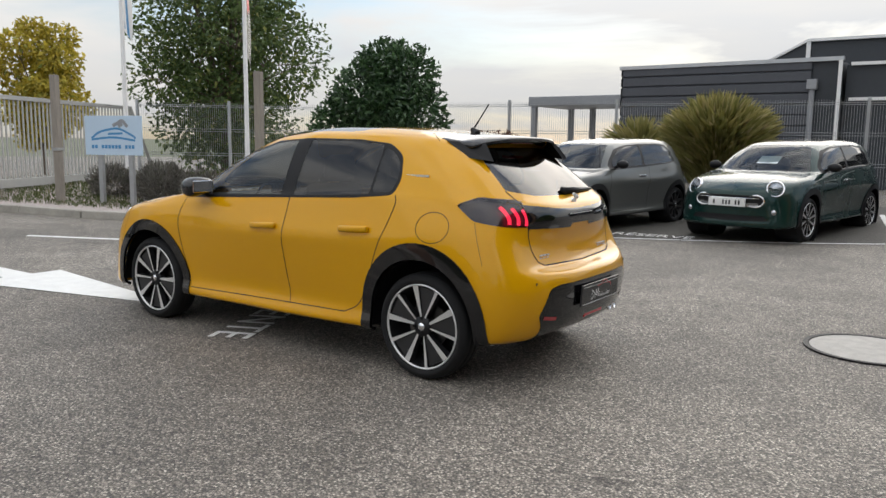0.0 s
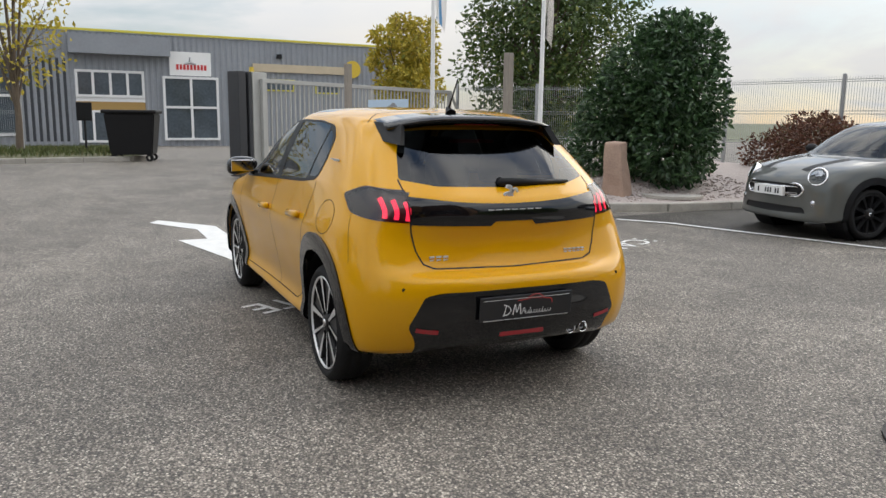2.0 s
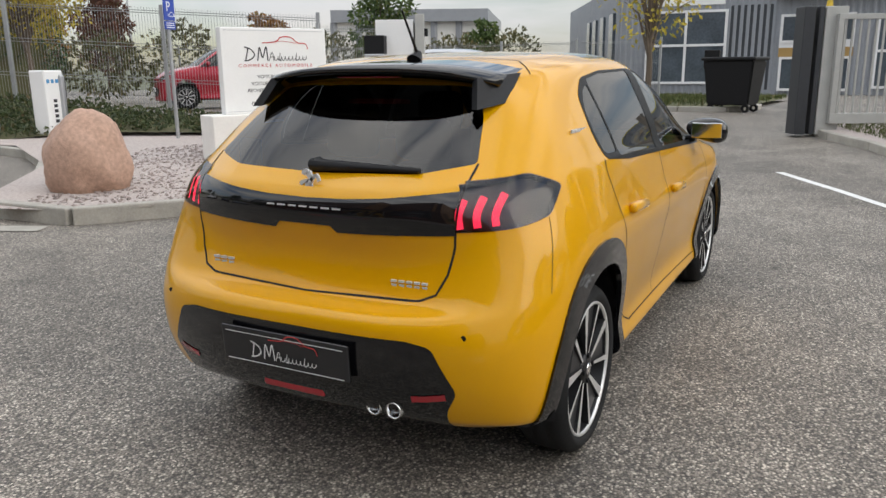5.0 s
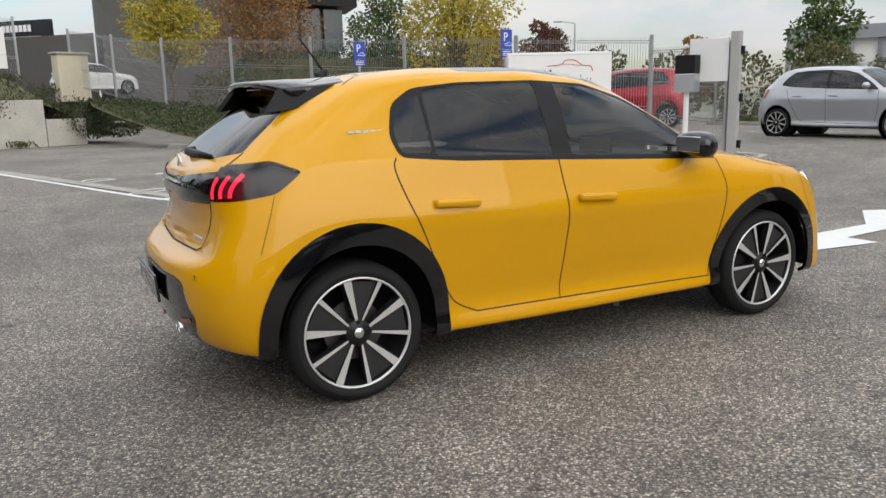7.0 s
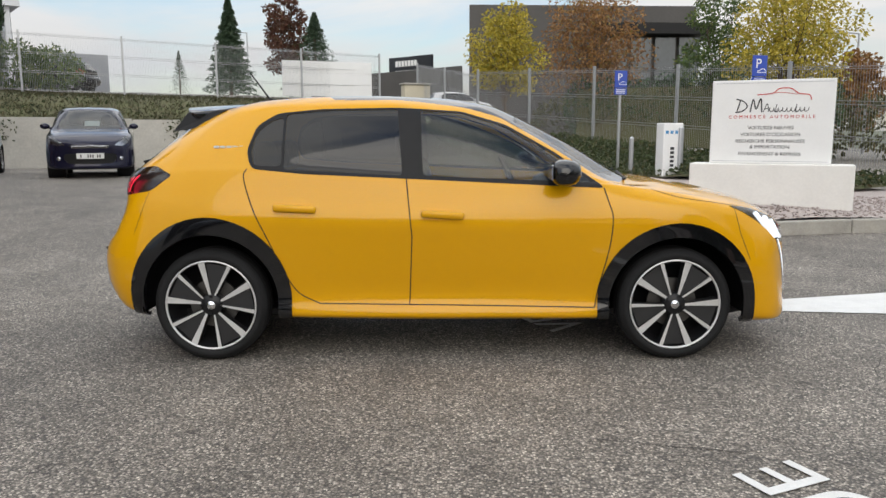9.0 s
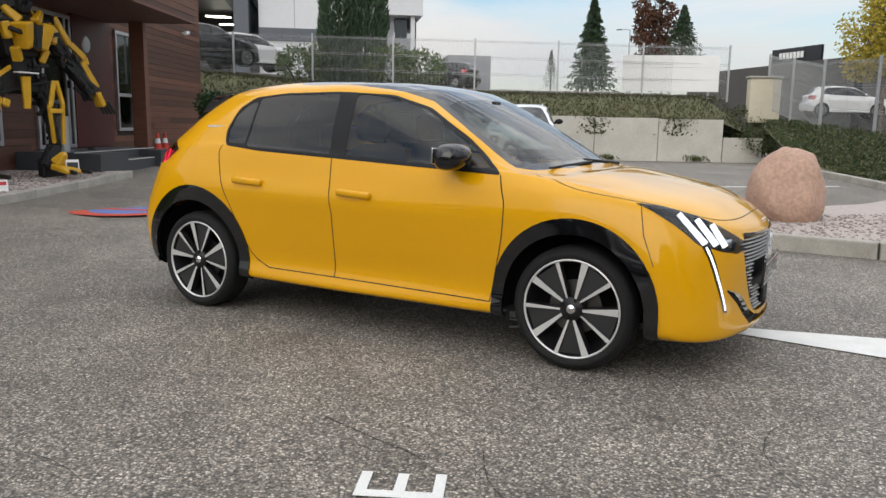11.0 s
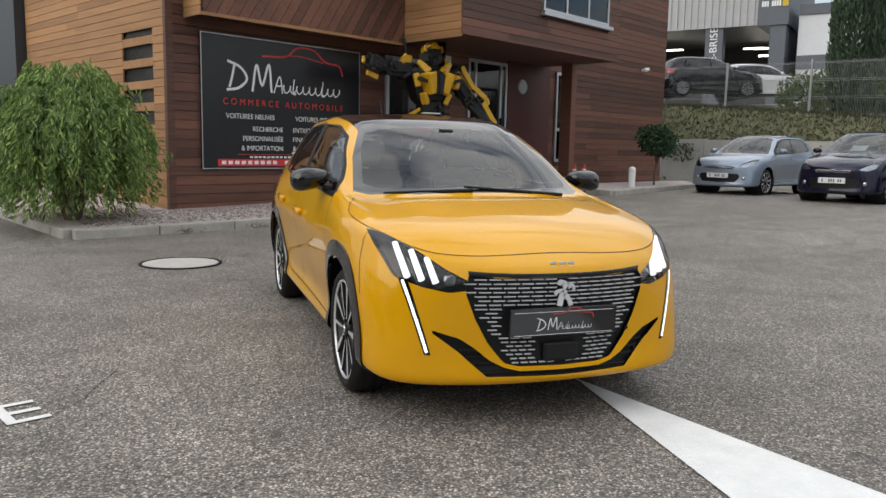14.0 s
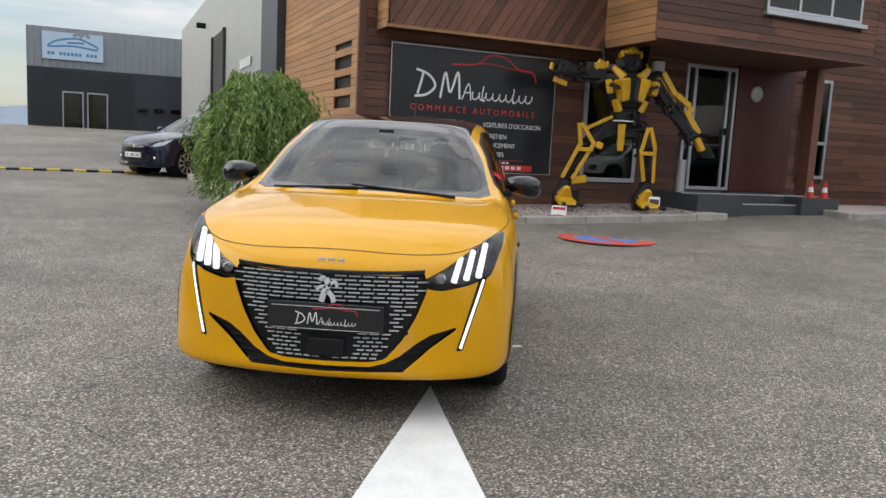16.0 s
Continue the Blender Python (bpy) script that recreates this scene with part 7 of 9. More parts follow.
        for a, b, w in ((top, knee + Vector((-.10, .14, .06)), .045), (top + Vector((.04, 0, 0)), knee + Vector((.14, .14, .10)), .05), (knee + Vector((-.12, .14, .08)), foot + Vector((-.12, .12, .12)), .05), (knee + Vector((.14, .14, .12)), foot + Vector((.06, .12, .10)), .055), (knee + Vector((-.14, .15, .0)), knee + Vector((.12, .15, .0)), .05)):
            blk(a, b, w, .07, Y)
        if s < 0:
            blk(hip + Vector((.06, .14, .22)), top + Vector((.12, 0, -.10)), .04, .06, Y)
            blk(knee + Vector((.18, .1, .10)), knee + Vector((.30, .1, .06)), .13, .12, Y)
            blk(foot + Vector((.06, .05, .08)), foot + Vector((.34, .05, .12)), .10, .14, Y)
        blk(foot + Vector((-.10, -.05, -.28)), foot + Vector((0, .0, .12)), .26, .30, K, .16, .18)
        blk(foot + Vector((-.22, -.1, -.28)), foot + Vector((.26, -.1, -.26)), .14, .3, K)
        blk(foot + Vector((-.08, .10, -.24)), foot + Vector((-.04, .44, -.34)), .30, .10, Y, .38, .05)
        blk(foot + Vector((-.06, .12, -.20)), foot + Vector((-.05, .24, -.02)), .28, .18, Y, .10, .08)
        for q in (-1, 1):
            blk(foot + Vector((.12 * q, .40, -.32)), foot + Vector((.16 * q, .56, -.34)), .07, .06, K)
    bmesh.ops.recalc_face_normals(bm, faces=bm.faces[:])
    low = min(v.co.z for v in bm.verts)
    for v in bm.verts:
        v.co.z -= low
    ob = part("robot_statue", bm, [M_STATUEYELLOW, M_STATUEBLACK, M_PLATEWHITE])
    tagged(ob, "yellow and black scrap-metal robot statue on the gravel bed", "statue")
    x, y = -9.0, 2.97
    f = Vector((.95, .15)).normalized()
    # x runs to the viewer's right when the viewer faces the statue
    ob.matrix_world = Matrix(((-f.y, f.x, 0, x), (f.x, f.y, 0, y), (0, 0, 1, gz(x, y) + .115), (0, 0, 0, 1)))
    return ob


robot_statue()


def small_post(name, label, x, y, z, h, r, material, cat, cap=None):
    t = thing(name, label, cat, pose(x, y, z))
    bm = B()
    cyl(bm, (0, 0, -.03), (0, 0, h - r), r, r, 16)
    part("shaft", bm, material, t, smooth=False)
    bm = B()
    bmesh.ops.create_uvsphere(bm, u_segments=16, v_segments=8, radius=r * 1.06)
    bmesh.ops.translate(bm, vec=(0, 0, h - r), verts=bm.verts[:])
    part("cap", bm, cap or material, t, smooth=True)
    return t


xy = W2(10.6, 1.65)
small_post("bollard", "short white bollard on the entrance gravel", *xy, gz(*xy) + .1, .5, .085, M_SIGNWHITE, "bollard")
M_CONERED = mat("cone_red", (0.6, 0.05, 0.03), 0.6)
for i, s in enumerate((8.75, 9.15)):
    x, y = W2(s, 1.2)
    t = thing("traffic_cone", "small red and white traffic cone on the step", "traffic cone", pose(x, y, .62), "cones on the step")
    for nm, z0, z1, r0, r1, mm in (("base", 0, .02, .11, .11, M_CONERED), ("lower_cone", .02, .12, .075, .06, M_CONERED), ("white_band", .12, .22, .06, .042, M_SIGNWHITE), ("tip", .22, .34, .042, .02, M_CONERED)):
        bm = B()
        cyl(bm, (0, 0, z0), (0, 0, z1), r0, r1, 16)
        part(nm, bm, mm, t)
x, y = W2(5.75, .75)
t = thing("standing_ashtray", "tall brushed steel ashtray beside the entrance door", "ashtray", pose(x, y, .64))
bm = B()
cyl(bm, (0, 0, 0), (0, 0, .62), .09, .09, 20)
part("tube", bm, M_FRAME, t, smooth=False)
for sx, nn, zz, lab in ((2.6, 1.45, .0, "small red and white notice by the statue"), (4.55, 1.5, .0, "small white notice leaning at the statue")):
    x, y = W2(sx, nn)
    t = thing("notice_board", lab, "notice", pose(x, y, gz(x, y) + .11, 80, 0, 72))
    bm = B()
    w, h = (.26, .16) if sx < 3 else (.2, .3)
    box(bm, -w / 2, 0, -.006, w / 2, h, .006)
    part("board", bm, M_SIGNWHITE, t)
    bm = B()
    box(bm, -w * .42, h * .55, .0062, w * .42, h * .85, .008)
    part("print", bm, M_RED if sx < 3 else M_PLATEBAR, t)
bm = B()
x, y = W2(13.9, .1)
t = thing("security_camera", "small white security camera on the timber wall", "camera", wall_m(13.9, -.06, 3.6))
cyl(bm, (0, 0, 0), (0, 0, .12), .03, .03, 10)
part("bracket", bm, M_SIGNWHITE, t)
bm = B()
cyl(bm, (-.14, -.02, .14), (.1, .02, .14), .05, .05, 14)
part("housing", bm, M_SIGNWHITE, t)
t = thing("wall_lamp", "white box lamp on the timber wall above the statue", "lamp", wall_m(5.6, -.06, 3.05))
bm = B()
box(bm, -.12, -.12, 0, .12, .12, .12, .02)
part("case", bm, M_SIGNWHITE, t)
# small tree and weeping conifer
x, y = W2(12.3, 1.35)
tree("small_tree", "small clipped tree with thin trunk on entrance gravel", x, y, gz(x, y) + .1, 1.5, .75, F_DARK, 2600, .11, 21, .035, .62, 7)


def weeping_conifer(x, y, z, r, h):
    t = thing("weeping_conifer", "large weeping blue-green conifer spilling over the kerb", "conifer", pose(x, y, z))
    bm = B()
    rr = random.Random(9)
    for i in range(9):
        a = i * .7
        cyl(bm, (0, 0, -.1), (math.cos(a) * r * .5, math.sin(a) * r * .5, h * rr.uniform(.7, .92)), .06, .02, 6)
    part("trunk", bm, M_BARK, t)
    pts, dirs = [], []
    for i in range(620):
        a = rr.random() * math.tau
        top = rr.random() ** .5
        rad = r * (.25 + .75 * top) * rr.uniform(.75, 1.08) * (1 + .12 * math.sin(a * 3 + 1) + .07 * math.sin(a * 7))
        zt = h * (1 - .42 * top ** 2.2) * rr.uniform(.86, 1.03)
        x0, y0 = math.cos(a) * rad * .78, math.sin(a) * rad * .78
        L = rr.uniform(.45, 1.0) * (zt - .05) * (.55 if rr.random() < .5 else 1.0)
        n = int(L / .035)
        for k in range(n):
            f = k / max(1, n)
            o = rad * .26 * math.sin(min(1, f * 2.2) * 1.57)
            px, py = x0 + math.cos(a) * o + rr.gauss(0, .025), y0 + math.sin(a) * o + rr.gauss(0, .025)
            pz = zt + .10 * math.sin(min(1, f * 3) * 3.14) - L * f ** 1.25
            for _ in range(2):
                pts.append((px + rr.gauss(0, .02), py + rr.gauss(0, .02), max(.03, pz + rr.gauss(0, .02))))
                dirs.append((math.cos(a) * .5 + rr.gauss(0, .45), math.sin(a) * .5 + rr.gauss(0, .45), -.9 + rr.gauss(0, .3)))
    n = len(pts)
    leaf_cloud("needles", np.array(pts), np.array(dirs), RNG.uniform(.07, .14, n), .026, F_WEEP, t)
    return t


weeping_conifer(-6.4, -2.92, gz(-6.3, -3.0) + .08, 1.08, 2.03)
# weeds along kerbs
for (x, y) in ((-6.3, -.6), (-6.9, .6), (-5.8, -1.6), (3.2, 4.0), (1.6, 4.05)):
    n = 60
    p = RNG.normal(size=(n, 3)) * (.14, .06, .02) + (0, 0, .04)
    ob = leaf_cloud("weeds", p, RNG.normal(size=(n, 3)) + (0, 0, .8), .07, .012, F_TURF)
    ob.matrix_world = pose(x, y, gz(x, y), 0, 0, 60)
    tagged(ob, "tuft of weeds along the kerb", "weeds", kind="stuff")

# ---------------------------------------------------------------- hall and garage behind
M_CORR = mat("corrugated_grey", (0.33, 0.34, 0.34), 0.4, metal=0.4, vary=0.08, scale=0.8)
M_CORRDARK = mat("corrugated_anthracite", (0.045, 0.05, 0.058), 0.45, metal=0.3, vary=0.1, scale=0.8)
M_CORRBLUE = mat("corrugated_bluegrey", (0.27, 0.285, 0.31), 0.45, metal=0.3, vary=0.1, scale=0.6)
M_PALEBLUE = mat("pale_blue_sign", (0.50, 0.63, 0.76), 0.4, vary=0.04, scale=3)
M_BLUESIGN = mat("sign_blue", (0.06, 0.25, 0.5), 0.4)


def ribbed(name, a, b, z0, z1, material, parent, pitch=.25, depth=.035, flat=False, z1b=None):
    """A trapezoidal metal sheet on the wall from a to b, its ribs upright (or lying, if flat)."""
    a, b = Vector(a), Vector(b)
    L = (b - a).length
    d = (b - a) / L
    n = Vector((-d.y, d.x))
    bm = B()
    prof = []
    if flat:
        z = z0
        while z < z1 - .01:
            prof += [(z, 0), (z + pitch * .12, depth), (z + pitch * .88, depth), (z + pitch, 0)]
            z += pitch
        rows = [[bm.verts.new((p.x + n.x * o, p.y + n.y * o, min(zz, z1))) for zz, o in prof] for p in (a, b)]
    else:
        u = 0
        while u < L - .01:
            prof += [(u, 0), (u + pitch * .2, depth), (u + pitch * .5, depth), (u + pitch * .7, 0)]
            u += pitch
        prof.append((L, 0))
        zt = lambda u: z1 if z1b is None else z1 + (z1b - z1) * u / L
        rows = [[bm.verts.new((a.x + d.x * min(u, L) + n.x * o, a.y + d.y * min(u, L) + n.y * o, zz if zz is not None else zt(min(u, L)))) for u, o in prof] for zz in (z0, None)]
    for i in range(len(prof) - 1):
        bm.faces.new((rows[0][i], rows[0][i + 1], rows[1][i + 1], rows[1][i]))
    return part(name, bm, material, parent)


hall = thing("workshop_hall", "grey corrugated steel workshop hall behind the showroom", "building", kind="structure")
h0, h1 = W2(-.75, -7.9), W2(-.75, -30)
bm = B()
prism(bm, [W2(-.70, -7.95), W2(9, -7.95), W2(9, -30), W2(-.70, -30)], -.2, lambda x, y: 6.5)
part("core", bm, M_CORRDARK, hall)
ribbed("wall_sheet", W2(-.72, -7.9), W2(-.72, -14.2), 0, 6.6, M_CORR, hall)
ribbed("wall_sheet", W2(-.72, -14.2), W2(-.72, -17.4), 4.85, 6.6, M_CORR, hall)
ribbed("wall_sheet", W2(-.72, -17.4), W2(-.72, -30), 0, 6.6, M_CORR, hall)
bm = B()
prism(bm, [W2(-.75, -5.9), W2(-.75, -7.9), W2(.0, -7.9), W2(.0, -5.9)], 0, 8)
part("pilaster", bm, M_CORRDARK, hall, "dark steel corner casing")
# solid block; the unlit inside of the doorway is its dark colour
bm = B()
prism(bm, [W2(-.70, -14.2), W2(-.70, -17.4), W2(-.85, -17.4), W2(-.85, -17.2), W2(-.78, -17.2), W2(-.78, -14.4), W2(-.85, -14.4), W2(-.85, -14.2)], 0, 4.85)
part("doorway", bm, M_INSIDE, hall, "tall dark open doorway")
bm = B()
d = -N2
mm = Matrix(((d.x, 0, -U2.x, W2(-.79, -9.2)[0]), (d.y, 0, -U2.y, W2(-.79, -9.2)[1]), (0, 1, 0, 0), (0, 0, 0, 1)))
for k, wdt in ((0, 9), (1, 6)):
    for i in range(wdt):
        box(bm, 0 + i * .2 + k * .6, 3.25 - k * .45, 0, .13 + i * .2 + k * .6, 3.5 - k * .45, .02)
part("wall_lettering", bm, M_SIGNWHITE, hall).matrix_local = mm
for n0 in (-12.0, -20):
    bm = B()
    box(bm, -.1, -.1, .0, .1, .1, .35, .02)
    l = part("flood_lamp", bm, M_TRIMBLACK, hall)
    l.matrix_local = Matrix(((d.x, 0, -U2.x, W2(-.74, n0)[0]), (d.y, 0, -U2.y, W2(-.74, n0)[1]), (0, 1, 0, 5.6), (0, 0, 0, 1)))
garage = thing("garage_building", "low anthracite garage with a white sign and glass doors", "building", kind="structure")
ga, gb = Vector((-29.9, -13.7)), Vector((-26.9, -19.6))
gd = (gb - ga).normalized()
gn = Vector((-gd.y, gd.x))
if gn.x < 0:
    gn = -gn
bm = B()
prism(bm, [tuple(ga), tuple(gb), tuple(gb - gn * 12), tuple(ga - gn * 12)], -.5, 5.55)
part("core", bm, M_CORRDARK, garage)
ribbed("upper_sheet", tuple(gb + gn * .02), tuple(ga + gn * .02), 3.9, 5.6, M_CORRBLUE, garage, .3) if gn.dot(Vector((-(ga - gb).normalized().y, (ga - gb).normalized().x))) > 0 else ribbed("upper_sheet", tuple(ga + gn * .02), tuple(gb + gn * .02), 3.9, 5.6, M_CORRBLUE, garage, .3)
gm = plane_m((gb.x + gn.x * .06, gb.y + gn.y * .06, 0), (ga.x - gb.x, ga.y - gb.y, 0), (0, 0, 1))
if (gm.to_3x3() @ Vector((0, 0, 1))).dot(Vector((gn.x, gn.y, 0))) < 0:
    gm = plane_m((ga.x + gn.x * .06, ga.y + gn.y * .06, 0), (gb.x - ga.x, gb.y - ga.y, 0), (0, 0, 1))
for i in range(24):
    bm = B()
    box(bm, 0, .9 + i * .125, 0, 4.2, .985 + i * .125, .05)
    part("slat", bm, M_CORRDARK, garage).matrix_local = gm
bm = B()
box(bm, .6, 4.25, .03, 3.0, 5.4, .1)
gs = part("sign", bm, M_PALEBLUE, garage, "pale blue sign with a blue car outline")
gs.matrix_local = gm


def garage_mark(m, parent, s):
    """The garage's sign as plain shapes: a blue car outline, a grey animal shape, bars for the name."""
    bm = B()
    for st in ([(-.45, 0), (-.3, .1), (-.05, .16), (.15, .16), (.42, .04), (.45, 0)], [(-.45, -.02), (0, .02), (.45, -.03)], [(-.1, .08), (.2, .09)]):
        ribbon_on(bm, [(x * s, y * s) for x, y in arc_pts(st, 6)], .035 * s, m, .002)
    part("blue_outline", bm, M_BLUESIGN, parent)
    bm = B()
    for st in ([(.0, .22), (.1, .26), (.2, .3), (.3, .2)], [(.12, .2), (.2, .26)]):
        ribbon_on(bm, [(x * s, y * s) for x, y in arc_pts(st, 6)], .06 * s, m, .002)
    part("grey_figure", bm, M_GREYMETAL, parent)
    bm = B()
    for i in range(13):
        if i in (2, 9):
            continue
        b0 = -.45 + i * .069
        box(bm, b0 * s, -.17 * s, .001, (b0 + .05) * s, -.11 * s, .003, 0, m)
    part("name_bars", bm, M_BLUESIGN, parent)


garage_mark(Matrix.Translation((1.8, 4.8, .102)), gs, 2.2)
gdw = new("glass_door")
gdw.parent = garage
for x0 in (1.36, 2.34):
    glazing(gdw, gm @ Matrix.Translation((x0, 1.22, .08)), .84, 1.68, fr=.05)
for x0 in (4.4, 5.1, 5.8):
    bm = B()
    box(bm, x0, 2.2, .05, x0 + .45, 2.4, .08)
    part("door_light", bm, M_SHOPGLASS, garage).matrix_local = gm
eye16 = Matrix.Translation((5.28, .7, 1.23))
garage.matrix_world = eye16 @ Matrix.Scale(1.25, 4) @ eye16.inverted()
bump = thing("speed_bump", "yellow and black speed bump across the yard", "speed bump", kind="structure")
M_SAFETY = mat("safety_yellow", (0.6, 0.42, 0.04), 0.7, vary=0.15, scale=10)
for i in range(22):
    a, b = Vector((-10.2, -11.5)).lerp(Vector((-13.2, -6.4)), i / 22), Vector((-10.2, -11.5)).lerp(Vector((-13.2, -6.4)), (i + 1) / 22)
    bm = B()
    dd = (b - a)
    box(bm, 0, -.15, -.02, dd.length, .15, .05, .02, Matrix.Translation((a.x, a.y, gz(a.x, a.y))) @ Matrix.Rotation(math.atan2(dd.y, dd.x), 4, "Z"))
    part("segment", bm, M_SAFETY if i % 2 else M_TRIMBLACK, bump)

# ---------------------------------------------------------------- totem, charger, parking signs
def board_on(parent, name, m, w, h, t, material, bevel=.004):
    bm = B()
    box(bm, -w / 2, 0, -t / 2, w / 2, h, t / 2, bevel)
    ob = part(name, bm, material, parent)
    ob.matrix_local = m
    return ob


ta, tb = Vector((3.60, 5.48)), Vector((4.92, 4.85))
td = (tb - ta).normalized()
tm = plane_m(((ta.x + tb.x) / 2, (ta.y + tb.y) / 2, 0), (td.x, td.y, 0), (0, 0, 1))
totem = thing("totem_sign", "white dealership sign board on a rendered plinth", "sign")
bm = B()
box(bm, -.96, -.3 + gz(4, 5), -.22, 1.0, .82, .22, .015)
part("plinth", bm, M_WHITE, totem).matrix_local = tm
bd = board_on(totem, "board", tm @ Matrix.Translation((0, .82, 0)), 1.46, 1.07, .14, M_SIGNWHITE, .012)
tf = Matrix.Translation((0, 0, .072))
dealer_mark(tf @ Matrix.Translation((0, .66, 0)), bd, M_PLATEBAR, M_RED, .82)
for i, (tx, sz, mm) in enumerate((("C O M M E R C E   A U T O M O B I L E", .058, M_RED), ("VOITURES NEUVES", .062, M_PLATEBAR), ("VOITURES D'OCCASION", .062, M_PLATEBAR), ("RECHERCHE PERSONNALISÉE", .06, M_PLATEBAR), ("& IMPORTATION", .06, M_PLATEBAR), ("FINANCEMENT & REPRISES", .06, M_PLATEBAR))):
    text_obj("lettering", tx, sz, tf @ Matrix.Translation((0, (.60, .46, .375, .29, .215, .125)[i], 0)), mm, bd, .001, "CENTER", 1.05)
bm = B()
box(bm, -.69, .03, .0705, .69, .036, .0715)
box(bm, -.69, 1.03, .0705, .69, 1.036, .0715)
part("rule", bm, M_FRAME, bd)
ev = thing("charging_station", "white electric car charging station on the planted bank", "charger", pose(4.35, 9.9, gz(4.3, 9.9) + .15, 0, 0, -75))
bm = B()
box(bm, -.14, -.21, 0, .14, .21, 1.02, .02)
part("cabinet", bm, M_SIGNWHITE, ev)
bm = B()
box(bm, .10, .1, .15, .19, .2, .95, .03)
part("socket_column", bm, M_FRAME, ev)
bm = B()
for i in range(3):
    box(bm, .1405, -.17 + i * .1, .82, .145, -.11 + i * .1, .88)
part("blue_stickers", bm, M_BLUESIGN, ev)
bm = B()
for i in range(6):
    box(bm, .1405, -.06, .12 + i * .08, .144, .02, .17 + i * .08)
part("name_bars", bm, M_PLATEBAR, ev)
small_post("bollard", "slim grey steel bollard beside the charging station", 3.75, 10.4, gz(3.8, 10.4) + .1, .8, .045, M_FRAME, "bollard")


def p_sign(x, y, top, ang):
    z = gz(x, y)
    t = thing("parking_sign", "blue parking sign for electric cars on a steel post", "road sign", pose(x, y, z, 0, 0, ang), "parking signs")
    bm = B()
    cyl(bm, (0, 0, -.05), (0, 0, top - z), .03, .03, 12)
    part("post", bm, M_GALV, t)
    pm_ = plane_m((0, -.035, top - z - .47), (1, 0, 0), (0, 0, 1)) @ Matrix.Diagonal((.8, .8, 1, 1))
    b1 = board_on(t, "plate", pm_ @ Matrix.Translation((0, .17, 0)), .33, .42, .012, M_BLUESIGN2)
    text_obj("letter", "P", .26, Matrix.Translation((-.03, .25, .007)), M_SIGNWHITE, b1, .001)
    bm = B()
    ribbon_on(bm, [(x_ * .3 + .04, y_ * .3 + .08) for x_, y_ in arc_pts([(-.3, 0), (-.28, .1), (-.12, .12), (0, .22), (.2, .22), (.3, .1), (.34, 0), (-.3, 0)], 4)], .012, Matrix.Identity(4), .0075)
    part("pictogram", bm, M_SIGNWHITE, b1)
    b2 = board_on(t, "lower_plate", pm_, .33, .155, .012, M_BLUESIGN2)
    bm = B()
    for k in range(3):
        box(bm, -.12, .03 + k * .04, .0065, .12, .045 + k * .04, .008)
    part("bars", bm, M_SIGNWHITE, b2)


M_BLUESIGN2 = mat("road_sign_blue", (0.03, 0.07, 0.38), 0.4)
p_sign(3.6, 10.9, 2.44, 10)
p_sign(5.2, 8.0, 2.46, 10)
boulder = B()
bmesh.ops.create_icosphere(boulder, subdivisions=4, radius=1)
for v in boulder.verts:
    n = noise.noise(v.co * 1.6) * .12 + noise.noise(v.co * 5) * .04 + noise.noise(v.co * 16) * .015
    v.co *= 1 + n
    v.co = Vector((v.co.x * .44, v.co.y * .42, v.co.z * (.62 if v.co.z > 0 else .4) + .25))
t = part("boulder", boulder, M_GRANITE, smooth=True)
t.matrix_world = pose(1.62, 5.55, gz(1.6, 5.5) + .09)
tagged(t, "pink granite boulder at the tip of the gravel bed", "boulder")
stone = B()
box(stone, -.2, -.16, -.1, .2, .16, .86, .05)
bmesh.ops.subdivide_edges(stone, edges=stone.edges[:], cuts=3, use_grid_fill=True)
for v in stone.verts:
    f = max(0, v.co.z) / .86
    v.co.x = v.co.x * (1.05 - .35 * f) + .05 * f
    v.co.y *= 1.1 - .3 * f
    v.co += Vector((noise.noise(v.co * 3.1), noise.noise(v.co * 3.3 + Vector((4, 0, 0))), noise.noise(v.co * 2.7 + Vector((0, 7, 0))))) * .06
t = part("standing_stone", stone, M_STONE)
t.matrix_world = pose(4.95, -5.85, gz(5, -5.8) + .1, 0, 0, 25)
tagged(t, "upright pink sandstone block on the gravel bed", "stone")

# ---------------------------------------------------------------- gate side
M_GATE = mat("grey_gate_paint", (0.40, 0.40, 0.38), 0.5, vary=0.08, scale=5)
M_POSTWOOD = mat("weathered_post", (0.27, 0.24, 0.205), 0.85, vary=0.25, scale=4, stretch=(1, 1, .15), bump=.3, bump_scale=60)
gate = thing("sliding_gate", "long pale grey steel sliding gate standing open", "gate")
g0, g1 = Vector((10.15, -1.25)), Vector((13.2, -6.75))
gdv = (g1 - g0).normalized()
L = (g1 - g0).length
gzb = .42
gmx = plane_m((g0.x, g0.y, gzb), (gdv.x, gdv.y, 0), (0, 0, 1))
for nm, x0, y0, x1, y1 in (("bottom_rail", 0, 0, L + 1.1, .16), ("top_rail", 0, 1.62, L, 1.70), ("end_stile", 0, .16, .09, 1.62), ("end_stile", L - .09, .16, L, 1.62), ("middle_stile", L * .5, .16, L * .5 + .07, 1.62)):
    bm = B()
    box(bm, x0, y0, -.04, x1, y1, .04, .006)
    part(nm, bm, M_GATE, gate).matrix_local = gmx
bm = B()
cyl(bm, (L, 1.66, 0), (L + 1.05, .1, 0), .045, .045, 4)
part("brace", bm, M_GATE, gate).matrix_local = gmx
k = int(L / .125)
